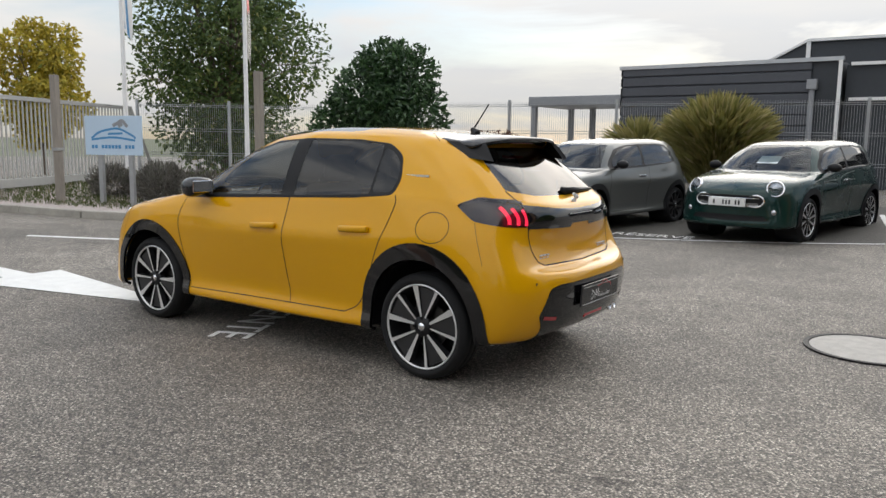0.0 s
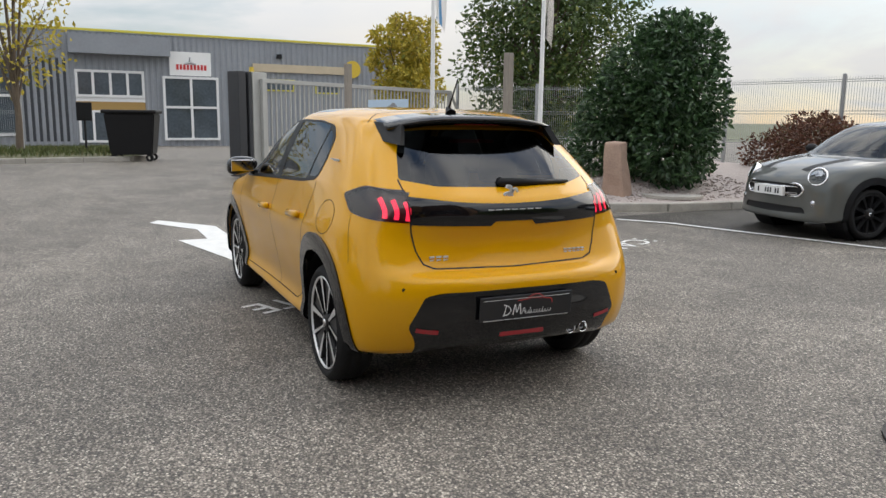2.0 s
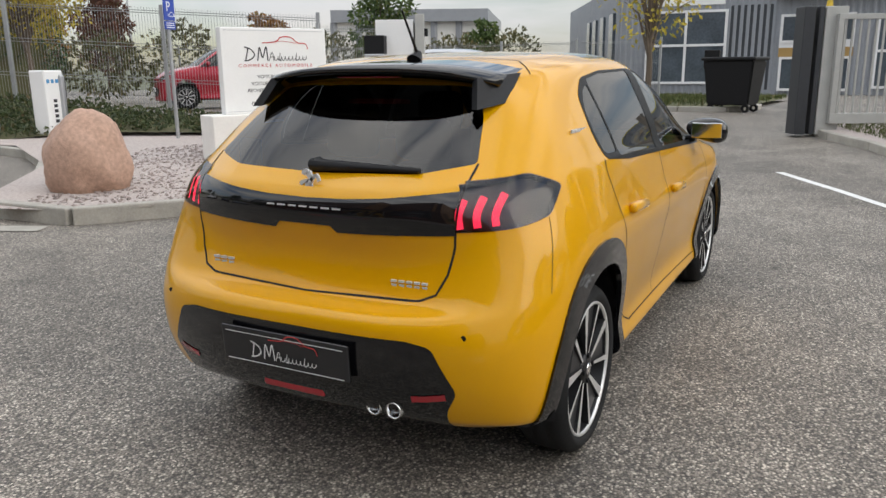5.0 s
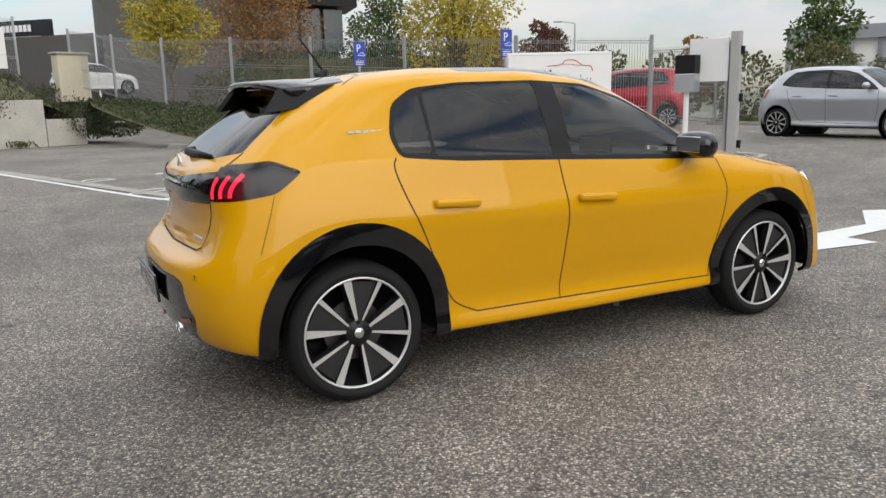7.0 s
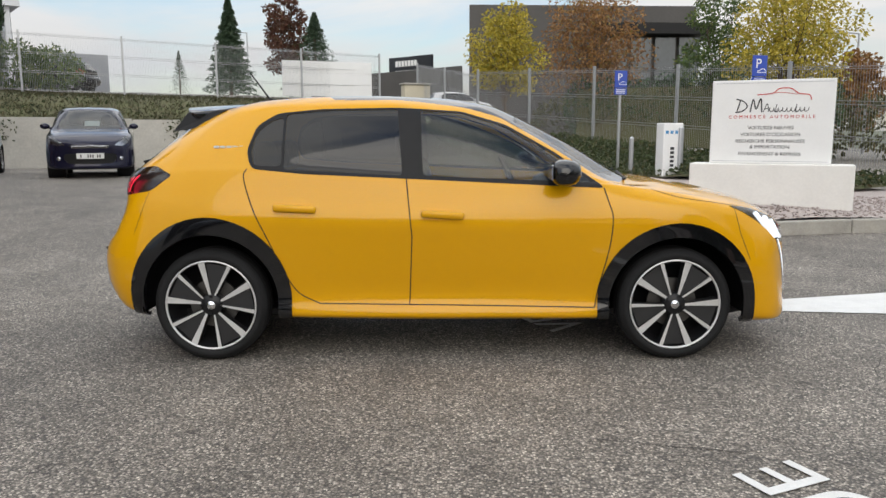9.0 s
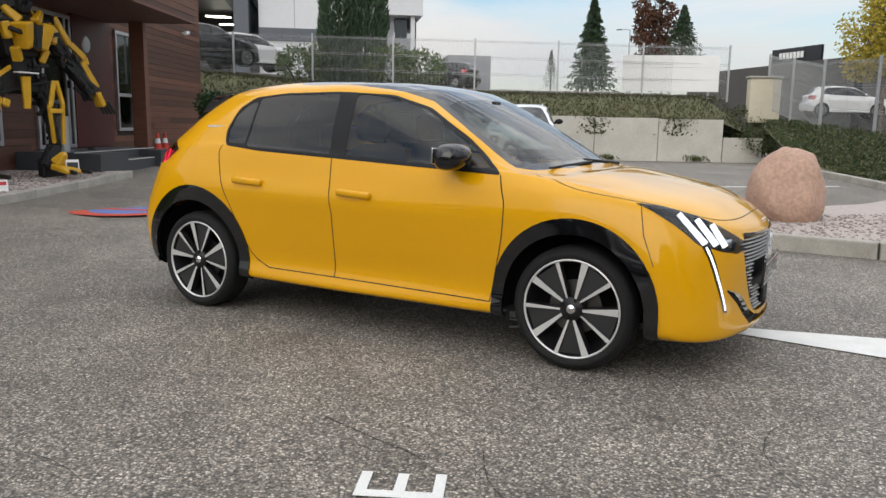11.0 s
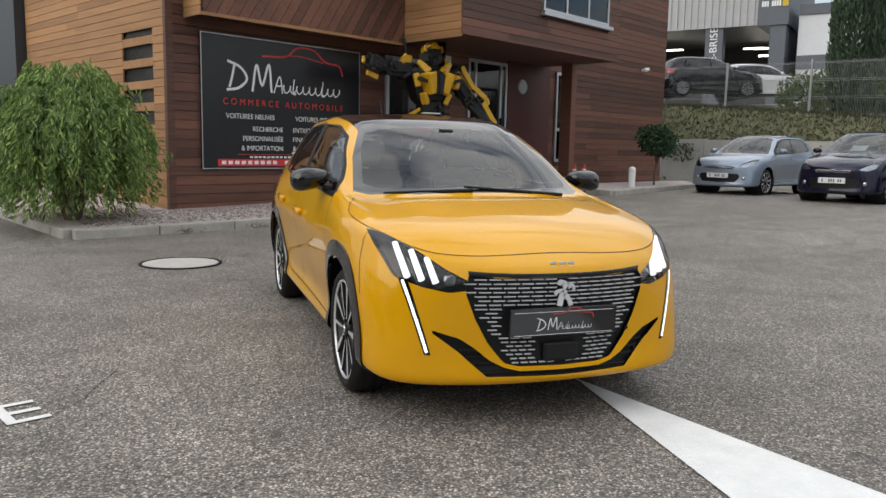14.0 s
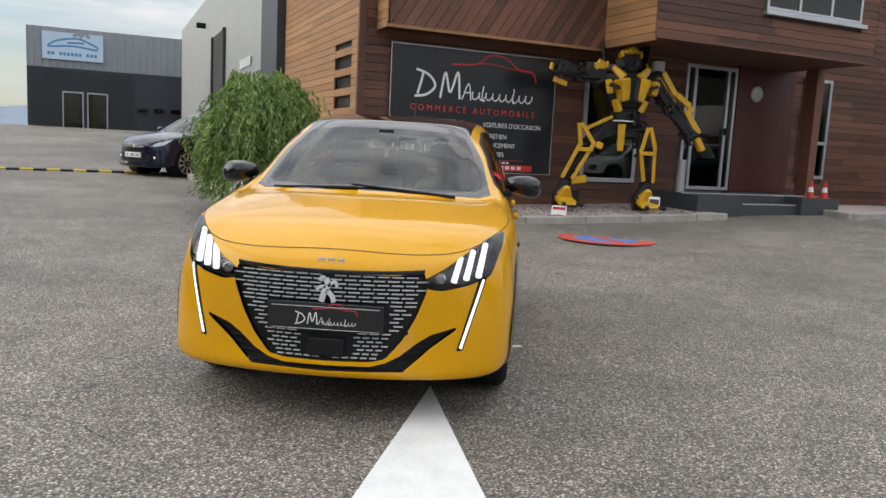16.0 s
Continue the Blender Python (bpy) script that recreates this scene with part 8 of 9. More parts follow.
for i in range(1, k):
    if abs(i * L / k - L * .5) < .09:
        continue
    bm = B()
    box(bm, i * L / k - .014, .16, -.012, i * L / k + .014, 1.62, .012)
    part("bar", bm, M_GATE, gate).matrix_local = gmx
motor = thing("gate_housing", "grey steel gate motor housing with an orange lamp", "gate motor", plane_m((10.25, -1.0, gz(10, -1) + .05), (gdv.x, gdv.y, 0), (0, 0, 1)))
for nm, x0, x1, mm in (("cabinet", .0, .36, M_GATE), ("guide_post", -.34, -.16, M_DARKMETAL), ("guide_post", -.10, -.02, M_DARKMETAL)):
    bm = B()
    box(bm, x0, 0, -.16, x1, 2.0, .16, .01)
    part(nm, bm, mm, motor)
bm = B()
cyl(bm, (.12, 2.0, 0), (.12, 2.1, 0), .05, .04, 12)
part("warning_lamp", bm, M_SAFETY, motor)


def square_post(name, label, x, y, top, w, material, cat="post"):
    z = gz(x, y) + .08
    t = thing(name, label, cat, pose(x, y, z, 0, 0, 20))
    bm = B()
    box(bm, -w / 2, -w / 2, -.1, w / 2, w / 2, top - z, .012)
    part("shaft", bm, material, t)
    bm = B()
    box(bm, -w / 2 - .01, -w / 2 - .01, .42 * (top - z), w / 2 + .01, w / 2 + .01, .42 * (top - z) + .05)
    part("band", bm, M_GALV, t)


square_post("timber_post", "weathered grey timber post in front of the gate", 8.88, -2.6, 2.38, .11, M_POSTWOOD)
square_post("timber_post", "tall weathered timber post on the gravel bed", 5.85, -4.3, 2.44, .12, M_POSTWOOD)
gsn = thing("garage_sign", "pale blue garage sign with a car outline on posts", "sign")
sa, sb = Vector((8.45, -2.85)), Vector((7.40, -3.2))
sd = (sb - sa).normalized()
sm = plane_m(((sa.x + sb.x) / 2, (sa.y + sb.y) / 2, 1.08), (sd.x, sd.y, 0), (0, 0, 1))
b = board_on(gsn, "board", sm, 1.12, .64, .02, M_PALEBLUE)
garage_mark(Matrix.Translation((0, .27, .011)), b, .95)
for e in (-.3, .3):
    bm = B()
    zb = gz(7.9, -3) - .95
    box(bm, e - .04, -1.05, -.075, e + .04, .5, -.015)
    part("leg", bm, M_GALV, gsn).matrix_local = sm


def flagpole(x, y, h, cloth, lab, ang, stripe=None):
    z = gz(x, y) + .1
    t = thing("flagpole", lab, "flagpole", pose(x, y, z), "flagpoles")
    bm = B()
    cyl(bm, (0, 0, -.1), (0, 0, h), .055, .035, 14)
    part("pole", bm, M_SIGNWHITE, t)
    bm = B()
    rows = []
    for i in range(15):
        f = i / 14
        row = []
        for j in range(9):
            g = j / 8
            px = g * .7 * (1 - .35 * f) + .05
            row.append(bm.verts.new((px * math.cos(ang) + .06 * math.sin(g * 9 + f * 3) * math.sin(ang), px * math.sin(ang) + .07 * math.sin(g * 8 + f * 4), h - .9 - f * 2.2 - g * g * .35)))
        rows.append(row)
    for r0, r1 in zip(rows, rows[1:]):
        for j in range(8):
            f = bm.faces.new((r0[j], r0[j + 1], r1[j + 1], r1[j]))
            f.material_index = 1 if (r0[j].co.z < h - 1.7 and j % 4 == 1) or (stripe == 2 and r0[j].co.z < h - 2.1) else 0
    part("flag", bm, cloth, t, smooth=True)


flagpole(11.2, -5.35, 6.4, [M_SIGNWHITE, M_BLUESIGN], "white flagpole with a limp white and blue flag", -.9)
flagpole(9.6, -7.25, 6.0, [M_RED, M_SIGNBLACK], "white flagpole with a limp red and black flag", -.9, 2)
tree("deciduous_tree", "large leafy green tree behind the gate bed", 13.3, -9.7, gz(14, -10), 6.7, 2.75, F_GREEN, 20000, .15, 31, .18, .1, 26)
tree("young_tree", "yellowing young tree beyond the gate", 20.7, -8.5, .2, 4.9, 1.75, F_YELLOW, 7000, .19, 32, .08, .22, 14)
shrub("laurel_bush", "tall dense dark laurel bush on the gravel bed", 5.65, -7.3, gz(5, -7.5) + .1, [(0, 0, .9, 1.0, 1.0, 1.0), (.15, .2, 1.85, .92, .92, .85), (-.2, -.2, 2.3, .78, .78, .7), (.2, -.2, 2.6, .6, .6, .5), (-.75, .35, .8, .7, .7, .75), (.9, .5, .7, .7, .7, .7), (-.5, .1, 1.5, .9, .9, .8), (.5, .5, 1.3, .8, .8, .8)], F_DARK, 15000, .13)
shrub("red_bush", "low red-brown autumn shrub behind the parked cars", 4.9, -10.6, gz(4.3, -10), [(0, 0, .6, .9, .8, .7), (.9, -.5, .7, .9, .8, .75), (-.9, .2, .5, .8, .8, .6), (1.8, -.6, .5, .7, .7, .6), (-.3, .6, .9, .6, .6, .5)], F_RED, 9000, .09)
shrub("lavender_bush", "dry grey lavender bushes before the sliding gate", 7.9, -3.95, gz(8, -4) + .1, [(0, 0, .3, .55, .45, .4), (.7, -.4, .3, .5, .45, .4), (-.7, -.25, .25, .5, .45, .35), (-1.2, -.5, .25, .45, .4, .32), (1.3, .2, .28, .5, .4, .38)], F_TWIG, 9000, .13, -.9, wide=.09)


def turf(name, poly, n, h, lift, label, mt=None):
    xs, ys = [p[0] for p in poly], [p[1] for p in poly]
    pts = []
    rnd2 = random.Random(len(poly) + n)
    while len(pts) < n:
        x, y = rnd2.uniform(min(xs), max(xs)), rnd2.uniform(min(ys), max(ys))
        if inside(poly, (x, y)):
            pts.append((x, y, gz(x, y) + (lift(x, y) if callable(lift) else lift) + h * .4))
    p = np.array(pts)
    ob = leaf_cloud(name, p, RNG.normal(size=p.shape) * .45 + (0, 0, 1), h * RNG.uniform(.6, 1.3, n), h * .1, mt or F_TURF)
    return tagged(ob, label, "grass", kind="stuff")


turf("grass", [(10.8, -1.2), (8.9, -2.1), (7.4, -2.8), (8.2, -3.8), (10, -5.5), (13, -9), (14.5, -6)], 9000, .09, .11, "rough grass before the sliding gate")
turf("grass", [(9, -6.5), (8, -8.5), (9.5, -11), (14, -11), (13, -7)], 6000, .1, mound, "rough grass under the flagpoles")
fence("mesh_fence", "grey welded mesh fence along the gate bed", (13.3, -7.0), (7.8, -10.9), .35, .3, 1.9, colour=M_GALV)
fence("mesh_fence", "grey welded mesh fence behind the reserved bays", (7.8, -10.9), (-9, -15.0), .3, .3, 2.0)

# ---------------------------------------------------------------- reserved bays: small cars, pampas, dark buildings
P_GREY = paint_mat("grey_car_paint", (0.11, 0.115, 0.11), rough=.3)
P_GREEN = paint_mat("dark_green_car_paint", (0.008, 0.03, 0.026), rough=.25)
P_SILVER = paint_mat("silver_car_paint", (0.42, 0.43, 0.45), rough=.3, metal=.5)
P_ICE = paint_mat("ice_blue_car_paint", (0.26, 0.31, 0.38), rough=.3, metal=.4)
P_NAVY = paint_mat("navy_car_paint", (0.012, 0.012, 0.03), rough=.22)
P_WHITE = paint_mat("white_car_paint", (0.72, 0.72, 0.72), rough=.3, metal=0)
P_RED = paint_mat("red_car_paint", (0.32, 0.015, 0.03), rough=.3)
P_BLACK = paint_mat("black_car_paint", (0.015, 0.015, 0.017), rough=.25)
P_TEAL = paint_mat("teal_car_paint", (0.05, 0.14, 0.17), rough=.3)
fx, fy = math.cos(radians(78)), math.sin(radians(78))


def by_nose(nx, ny, head, front, wb):
    """The middle between the axles of a car whose front axle stands at nx, ny."""
    a = radians(head)
    return (nx - math.cos(a) * wb / 2, ny - math.sin(a) * wb / 2)


simple_car("small_retro_car", "grey three-door retro hatchback in a reserved bay", by_nose(1.72, -6.55, 81, .75, 2.495), 81, P_GREY, 3.82, 1.727, 1.414, 2.495, .76, .22, None, "mini", "cars in the reserved bays", M_TRIMBLACK, M_ALLOYDARK)
simple_car("small_retro_car", "dark green three-door retro hatchback in reserved bay", by_nose(-1.06, -7.5, 79, .75, 2.495), 79, P_GREEN, 3.85, 1.727, 1.414, 2.495, .78, .22, P_GREY, "mini", "cars in the reserved bays", M_TRIMBLACK, M_SILVERTRIM, paper=True)
simple_car("small_retro_car", "dark three-door retro hatchback in a reserved bay", by_nose(-4.2, -8.75, 79, .75, 2.495), 79, P_ICE, 3.82, 1.727, 1.414, 2.495, .76, .22, None, "mini", "cars in the reserved bays", M_TRIMBLACK, M_SILVERTRIM)


def pampas(x, y, z, r, h, n, lab):
    t = thing("pampas_grass", lab, "grass clump", pose(x, y, z), "pampas clumps")
    pts, dirs, ls = [], [], []
    rr = random.Random(int(x * 10))
    for i in range(n):
        a, u = rr.random() * math.tau, rr.random() ** .6
        lean = u * .8
        L = h * rr.uniform(.55, 1.0)
        for k in range(4):
            f = (k + .5) / 4
            th = lean * (.4 + f * 1.3)
            rad = r * u * (.25 + .75 * f ** 1.1)
            zz = L * f * math.cos(th * .55)
            pts.append((math.cos(a) * rad + rr.gauss(0, .02), math.sin(a) * rad + rr.gauss(0, .02), max(.05, zz)))
            dirs.append((math.cos(a) * math.sin(th), math.sin(a) * math.sin(th), math.cos(th)))
            ls.append(L * .3)
    leaf_cloud("blades", np.array(pts), np.array(dirs), np.array(ls), .016, F_GRASS, t)
    return t


pampas(.6, -11.5, gz(.6, -11.5), 1.05, 2.25, 4600, "big yellowish pampas grass clump behind parked cars")
pampas(2.5, -12.2, gz(2.5, -12), .75, 1.8, 1400, "smaller pampas grass clump by the fence")
dark = thing("dark_building", "low anthracite building with ribbed cladding and pergola", "building", kind="structure")
bm = B()
prism(bm, [(5.1, -17.55), (-.62, -17.55), (-.62, -22.9), (5.9, -24)], -.2, 3.52)
part("core", bm, M_CORRDARK, dark)
M_SLATE = mat("slate_grey_cladding", (0.075, 0.079, 0.092), 0.5, metal=.15, vary=0.12, scale=1.2)
ribbed("cladding", (.05, -17.5), (5.1, -17.5), .2, 3.5, M_SLATE, dark, .28, .04, True)
ribbed("cladding", (5.15, -17.55), (5.95, -24), .2, 3.5, M_SLATE, dark, .28, .04, True)
bm = B()
prism(bm, [(5.2, -17.42), (-.68, -17.42), (-.68, -17.6), (5.2, -17.6)], 3.5, 3.6)
part("roof_edge", bm, M_FRAME, dark)
bm = B()
cyl(bm, (.0, -17.4, 0), (.0, -17.4, 2.85), .07, .07, 10)
box(bm, -.12, -17.5, 2.8, .12, -17.3, 3.05, .01)
part("downpipe", bm, M_GREYMETAL, dark)
bm = B()
box(bm, 1.5, -17.47, 2.35, 1.68, -17.4, 2.52, .01)
part("wall_box", bm, M_SIGNWHITE, dark)
bm = B()
prism(bm, [(-.58, -17.36), (-.66, -17.36), (-.66, -17.46), (-.58, -17.46)], 0, 3.5)
part("corner_trim", bm, M_SIGNWHITE, dark)
hi_b = thing("tall_dark_building", "taller dark hall with white edge trims behind", "building", kind="structure")
bm = B()
prism(bm, [(-.7, -17.9), (-12, -18.2), (-12, -28), (-.7, -28)], -.2, 3.42)
part("front_block", bm, M_CORRDARK, hi_b)
bm = B()
prism(bm, [(3.2, -26), (1.75, -26), (-14, -26.3), (-14, -45), (3.2, -45)], -.2, lambda x, y: 5.05 if x < 2 else 4.3)
part("rear_block", bm, M_CORRDARK, hi_b)
for zz in (2.52, 3.4):
    bm = B()
    prism(bm, [(-.8, -17.78), (-12, -18.08), (-12, -18.2), (-.8, -17.9)], zz, zz + .08)
    part("trim", bm, M_SIGNWHITE, hi_b)
for x0, x1, z0, z1 in ((1.75, -14, 5.03, 5.13),):
    bm = B()
    prism(bm, [(x0, -25.85), (x1, -26.15), (x1, -26.3), (x0, -26.0)], z0, z1)
    part("trim", bm, M_SIGNWHITE, hi_b)
bm = B()
prism(bm, [(1.78, -25.88), (1.64, -25.88), (1.64, -25.98), (1.78, -25.98)], 3.4, 5.05)
part("trim", bm, M_SIGNWHITE, hi_b)
bm = B()
prism(bm, [(3.25, -25.9), (1.75, -25.9), (1.75, -26.05), (3.25, -26.05)], lambda x, y: 4.28 if x > 2 else 5.03, lambda x, y: 4.37 if x > 2 else 5.12)
part("trim", bm, M_SIGNWHITE, hi_b)
perg = thing("pergola", "flat grey steel pergola beside the dark building", "pergola", kind="structure")
bm = B()
box(bm, 5.2, -20.3, 2.53, 8.3, -17.6, 2.82, .02)
part("roof", bm, M_GREYMETAL, perg)
for x, y in ((8.15, -17.75), (8.0, -20.1), (7.2, -20.1), (5.45, -20.1)):
    bm = B()
    box(bm, x - .08, y - .08, 0, x + .08, y + .08, 2.53)
    part("post", bm, M_GREYMETAL, perg)


# ---------------------------------------------------------------- street, gate pillar and the building opposite
gp = thing("gate_pillar", "pale grey gate post with a mesh leaf and notices", "gate post", pose(7.12, 4.58, gz(7.1, 4.6) + .08, 0, 0, 25))
bm = B()
box(bm, -.07, -.07, -.1, .07, .07, 1.98, .008)
part("post", bm, M_GATE, gp)
for z in (.3, 1.0, 1.7):
    bm = B()
    cyl(bm, (.0, -.1, z - .06), (.0, -.1, z + .06), .03, .03, 10)
    part("hinge", bm, M_TRIMBLACK, gp)
bm = B()
box(bm, -.03, .1, 1.25, .0, .7, 1.9, .005)
part("notice", bm, M_SIGNWHITE, gp)
fence("mesh_fence", "pale mesh fence panels beside the gate post", (7.1, 4.7), (7.6, 6.9), .22, .3, 1.8, 1.8)
ic = thing("intercom_post", "steel intercom box with a dark screen on a post", "intercom", pose(6.72, 5.16, gz(6.7, 5.1) + .08, 0, 0, 200))
bm = B()
cyl(bm, (0, 0, -.05), (0, 0, 1.2), .04, .04, 14)
part("post", bm, M_SIGNWHITE, ic)
bm = B()
box(bm, -.12, -.16, 1.1, .12, .16, 1.38, .015)
part("box", bm, M_FRAME, ic)
bm = B()
box(bm, -.13, -.16, 1.38, .1, .16, 1.66, .01)
part("screen", bm, M_TRIMBLACK, ic)
fence("mesh_fence", "grey mesh fence between planted bank and the street", (7.6, 6.9), (1.1, 18.9), .38, 1.15, 1.9, 2.6)
fence("mesh_fence", "grey mesh fence climbing beside the road", (1.1, 18.9), (-.9, 24.2), 1.15, 1.9, 1.8, 2.6)
bank_lift = lambda x, y: .05
# planted bank inside the fence
bankpoly = [(2.8, 10.75), (2.05, 12.3), (1.45, 14.1), (.75, 16.5), (-.6, 21.5), (-.7, 24), (1.1, 18.9), (4.7, 12.3), (7.4, 7.1), (6.3, 7.0), (4.6, 9.4)]


def bank_h(x, y):
    d = Vector((-6.5, 12.0)).normalized()
    n = Vector((d.y, -d.x))
    off = (Vector((x, y)) - Vector((7.6, 6.9))).dot(n)
    along = (Vector((x, y)) - Vector((7.6, 6.9))).dot(d)
    top = .12 + .065 * max(0, along)
    return .08 + max(0, top * (1 - min(1, abs(off) / 2.2)))


fill("planted_bank", bankpoly, bank_h, M_EARTH, "earth bank with low evergreen ground cover")


def cover(name, poly, n, size, lift, leaf, label):
    xs, ys = [p[0] for p in poly], [p[1] for p in poly]
    pts = []
    rnd2 = random.Random(n)
    while len(pts) < n:
        x, y = rnd2.uniform(min(xs), max(xs)), rnd2.uniform(min(ys), max(ys))
        if inside(poly, (x, y)):
            h = .22 * (.6 + .6 * noise.noise(Vector((x * 1.3, y * 1.3, 0))))
            pts.append((x, y, gz(x, y) + lift(x, y) + abs(h) * rnd2.random() + .02))
    p = np.array(pts)
    ob = leaf_cloud(name, p, RNG.normal(size=p.shape) + (0, 0, .5), size * RNG.uniform(.6, 1.3, n), size * .55, leaf)
    return tagged(ob, label, "ground cover", kind="stuff")


cover("ground_cover", bankpoly, 14000, .09, bank_h, F_IVY, "low dark evergreen shrubs covering the bank")
# street verge opposite
verge = [(15.1, .6), (14.6, 2.5), (14.3, 4.2), (15.2, 5.6), (17.5, 12), (21, 18), (27, 18), (27, .5)]
fill("verge", verge, .1, M_EARTH, "grassy verge across the street")
kerb([(16.8, .45), (15.1, .6), (14.6, 2.5), (14.3, 4.2), (15.2, 5.6), (17.5, 12), (20, 17)], "pale kerb along the opposite verge")
turf("grass", verge, 9000, .22, .1, "long rough grass on the opposite verge")
fence("mesh_fence", "grey mesh fence on the opposite verge", (19.5, 3.5), (20.5, 14), .2, .2, 1.9)
fence("mesh_fence", "grey mesh fence along the far plot", (20.5, 14), (16, 32), .2, .4, 1.9)
tree("street_tree", "thin autumn street tree with few yellow leaves", 18.0, 3.5, .3, 6.2, 1.9, F_YELLOW, 900, .17, 41, .1, .3, 16)
bin_ = thing("wheelie_bin", "large black wheeled waste container by the verge", "waste container", pose(15.0, .85, gz(15.0, .85), 0, 0, 75))
bm = B()
r = bmesh.ops.create_cube(bm, size=1)
for v in r["verts"]:
    f = v.co.z + .5
    v.co = Vector((v.co.x * (.95 + .2 * f), v.co.y * (.62 + .16 * f), .16 + f * .98))
bmesh.ops.bevel(bm, geom=bm.edges[:], offset=.03, segments=2, affect="EDGES")
part("tub", bm, M_TRIMBLACK, bin_)
bm = B()
box(bm, -.62, -.44, 1.14, .62, .44, 1.22, .03)
part("lid", bm, M_TRIMBLACK, bin_)
for sx in (-.4, .4):
    for sy in (-.25, .25):
        bm = revolve(B(), [(.04, -.03), (.09, -.03), (.09, .03), (.04, .03), (.04, -.03)], 16)
        part("castor", bm, M_TYRE, bin_).matrix_local = Matrix.Translation((sx, sy, .09))
lb = thing("letter_box", "dark letter box on a thin post", "letter box", pose(18.6, 1.9, gz(18.6, 1.9)))
bm = B()
cyl(bm, (0, 0, 0), (0, 0, 1.1), .03, .03, 8)
part("post", bm, M_TRIMBLACK, lb)
bm = B()
box(bm, -.15, -.2, 1.0, .15, .2, 1.5, .02)
part("box", bm, M_TRIMBLACK, lb)

M_YELLOWTRIM = mat("yellow_trim", (0.62, 0.55, 0.06), 0.5)
M_BEIGE = mat("beige_band", (0.5, 0.42, 0.3), 0.7, vary=.1, scale=2)
M_OFFICEGLASS = mat("reflecting_window", (0.09, 0.11, 0.13), 0.08, metal=.2, vary=.4, scale=.7)
opp = thing("warehouse_building", "grey corrugated trade building with yellow roof trim and windows", "building", kind="structure")
ca, cb = Vector((43.2, 11.1)), Vector((44.5, -17.2))
cz = lambda py: .09 + (240 - py) * .0305
cu = lambda px: (px - 28) * .03356
om = plane_m((ca.x, ca.y, 0), (cb.x - ca.x, cb.y - ca.y, 0), (0, 0, 1))
onrm = om.to_3x3() @ Vector((0, 0, 1))
bm = B()
prism(bm, [tuple(ca), tuple(cb), (75, -18), (66.3, 21.8)], -1.2, 6.05)
part("core", bm, M_GREYMETAL, opp)
oo = Vector((onrm.x, onrm.y)) * .03
if oo.x > 0:
    om = plane_m((ca.x, ca.y, 0), (cb.x - ca.x, cb.y - ca.y, 0), (0, 0, 1)) @ Matrix.Rotation(math.pi, 4, "Y") @ Matrix.Diagonal((-1, 1, 1, 1))
    oo = -oo
ribbed("cladding", tuple(cb + oo), tuple(ca + oo), -1.0, 6.0, M_CORRBLUE, opp, .34, .05)
ribbed("cladding", tuple(ca + Vector((-.03, .03))), (66.2, 21.85), -1.0, 6.0, M_CORRBLUE, opp, .4, .05)


def on_front(name, px0, py0, px1, py1, mm, out0=-.02, out1=.12, par=None):
    bm = B()
    box(bm, cu(px0), cz(py1), out0, cu(px1), cz(py0), out1)
    ob = part(name, bm, mm, par or opp)
    ob.matrix_local = om
    return ob


on_front("roof_trim", 28, 40, 868, 44, M_YELLOWTRIM, -.1, .16)
on_front("canopy_box", 283, 52, 442, 86, M_CORRBLUE, 0, .9)
on_front("sign", 75, 52, 203, 92, M_SIGNWHITE, 0, .12)
sg = on_front("sign", 443, 74, 514, 119, M_SIGNWHITE, 0, .14)
bm = B()
for i in range(9):
    box(bm, cu(454) + i * .2, cz(108), .142, cu(454) + i * .2 + .14, cz(98), .15)
part("name_bars", bm, M_RED, sg)
bm = B()
cyl(bm, (cu(478), cz(94), .145), (cu(468), cz(97), .145), .09, .05, 4)
cyl(bm, (cu(478), cz(94), .145), (cu(488), cz(97), .145), .09, .05, 4)
cyl(bm, (cu(478), cz(94), .145), (cu(478), cz(84), .145), .09, .05, 4)
part("mark", bm, M_GALV, sg)
M_BLINDWHITE = mat("white_frames", (0.72, 0.72, 0.72), 0.5)
M_ORANGEBAND = mat("ochre_band", (0.35, 0.22, 0.07), 0.6)
for (x0, y0, x1, y1, bx, by) in ((75, 101, 209, 236, 1, (.53,)), (291, 114, 400, 164, 3, ()), (430, 121, 526, 244, 1, (.52,)), (562, 122, 592, 244, 0, (.5,))):
    w = new("window")
    w.parent = opp
    W_, H_ = cu(x1) - cu(x0), cz(y0) - cz(y1)
    glazing(w, om @ Matrix.Translation((cu(x0), cz(y1), .12)), W_, H_, [W_ * (i + 1) / (bx + 1) for i in range(bx)], [H_ * b_ for b_ in by], .14, M_OFFICEGLASS, M_BLINDWHITE, .16)
on_front("fascia", 291, 164, 400, 172, M_BLINDWHITE, 0, .14)
on_front("ochre_band", 291, 172, 400, 188, M_ORANGEBAND, 0, .13)
dr = new("door")
dr.parent = opp
glazing(dr, om @ Matrix.Translation((cu(293), cz(248), .12)), cu(398) - cu(293), cz(188) - cz(248), [(cu(398) - cu(293)) * f for f in (.22, .5, .78)], (), .13, M_OFFICEGLASS, M_BLINDWHITE, .16)
on_front("blue_recess", 212, 95, 283, 246, M_CORRDARK, 0, .05)
on_front("beige_band", 589, 90, 786, 106, M_BEIGE, 0, .2)
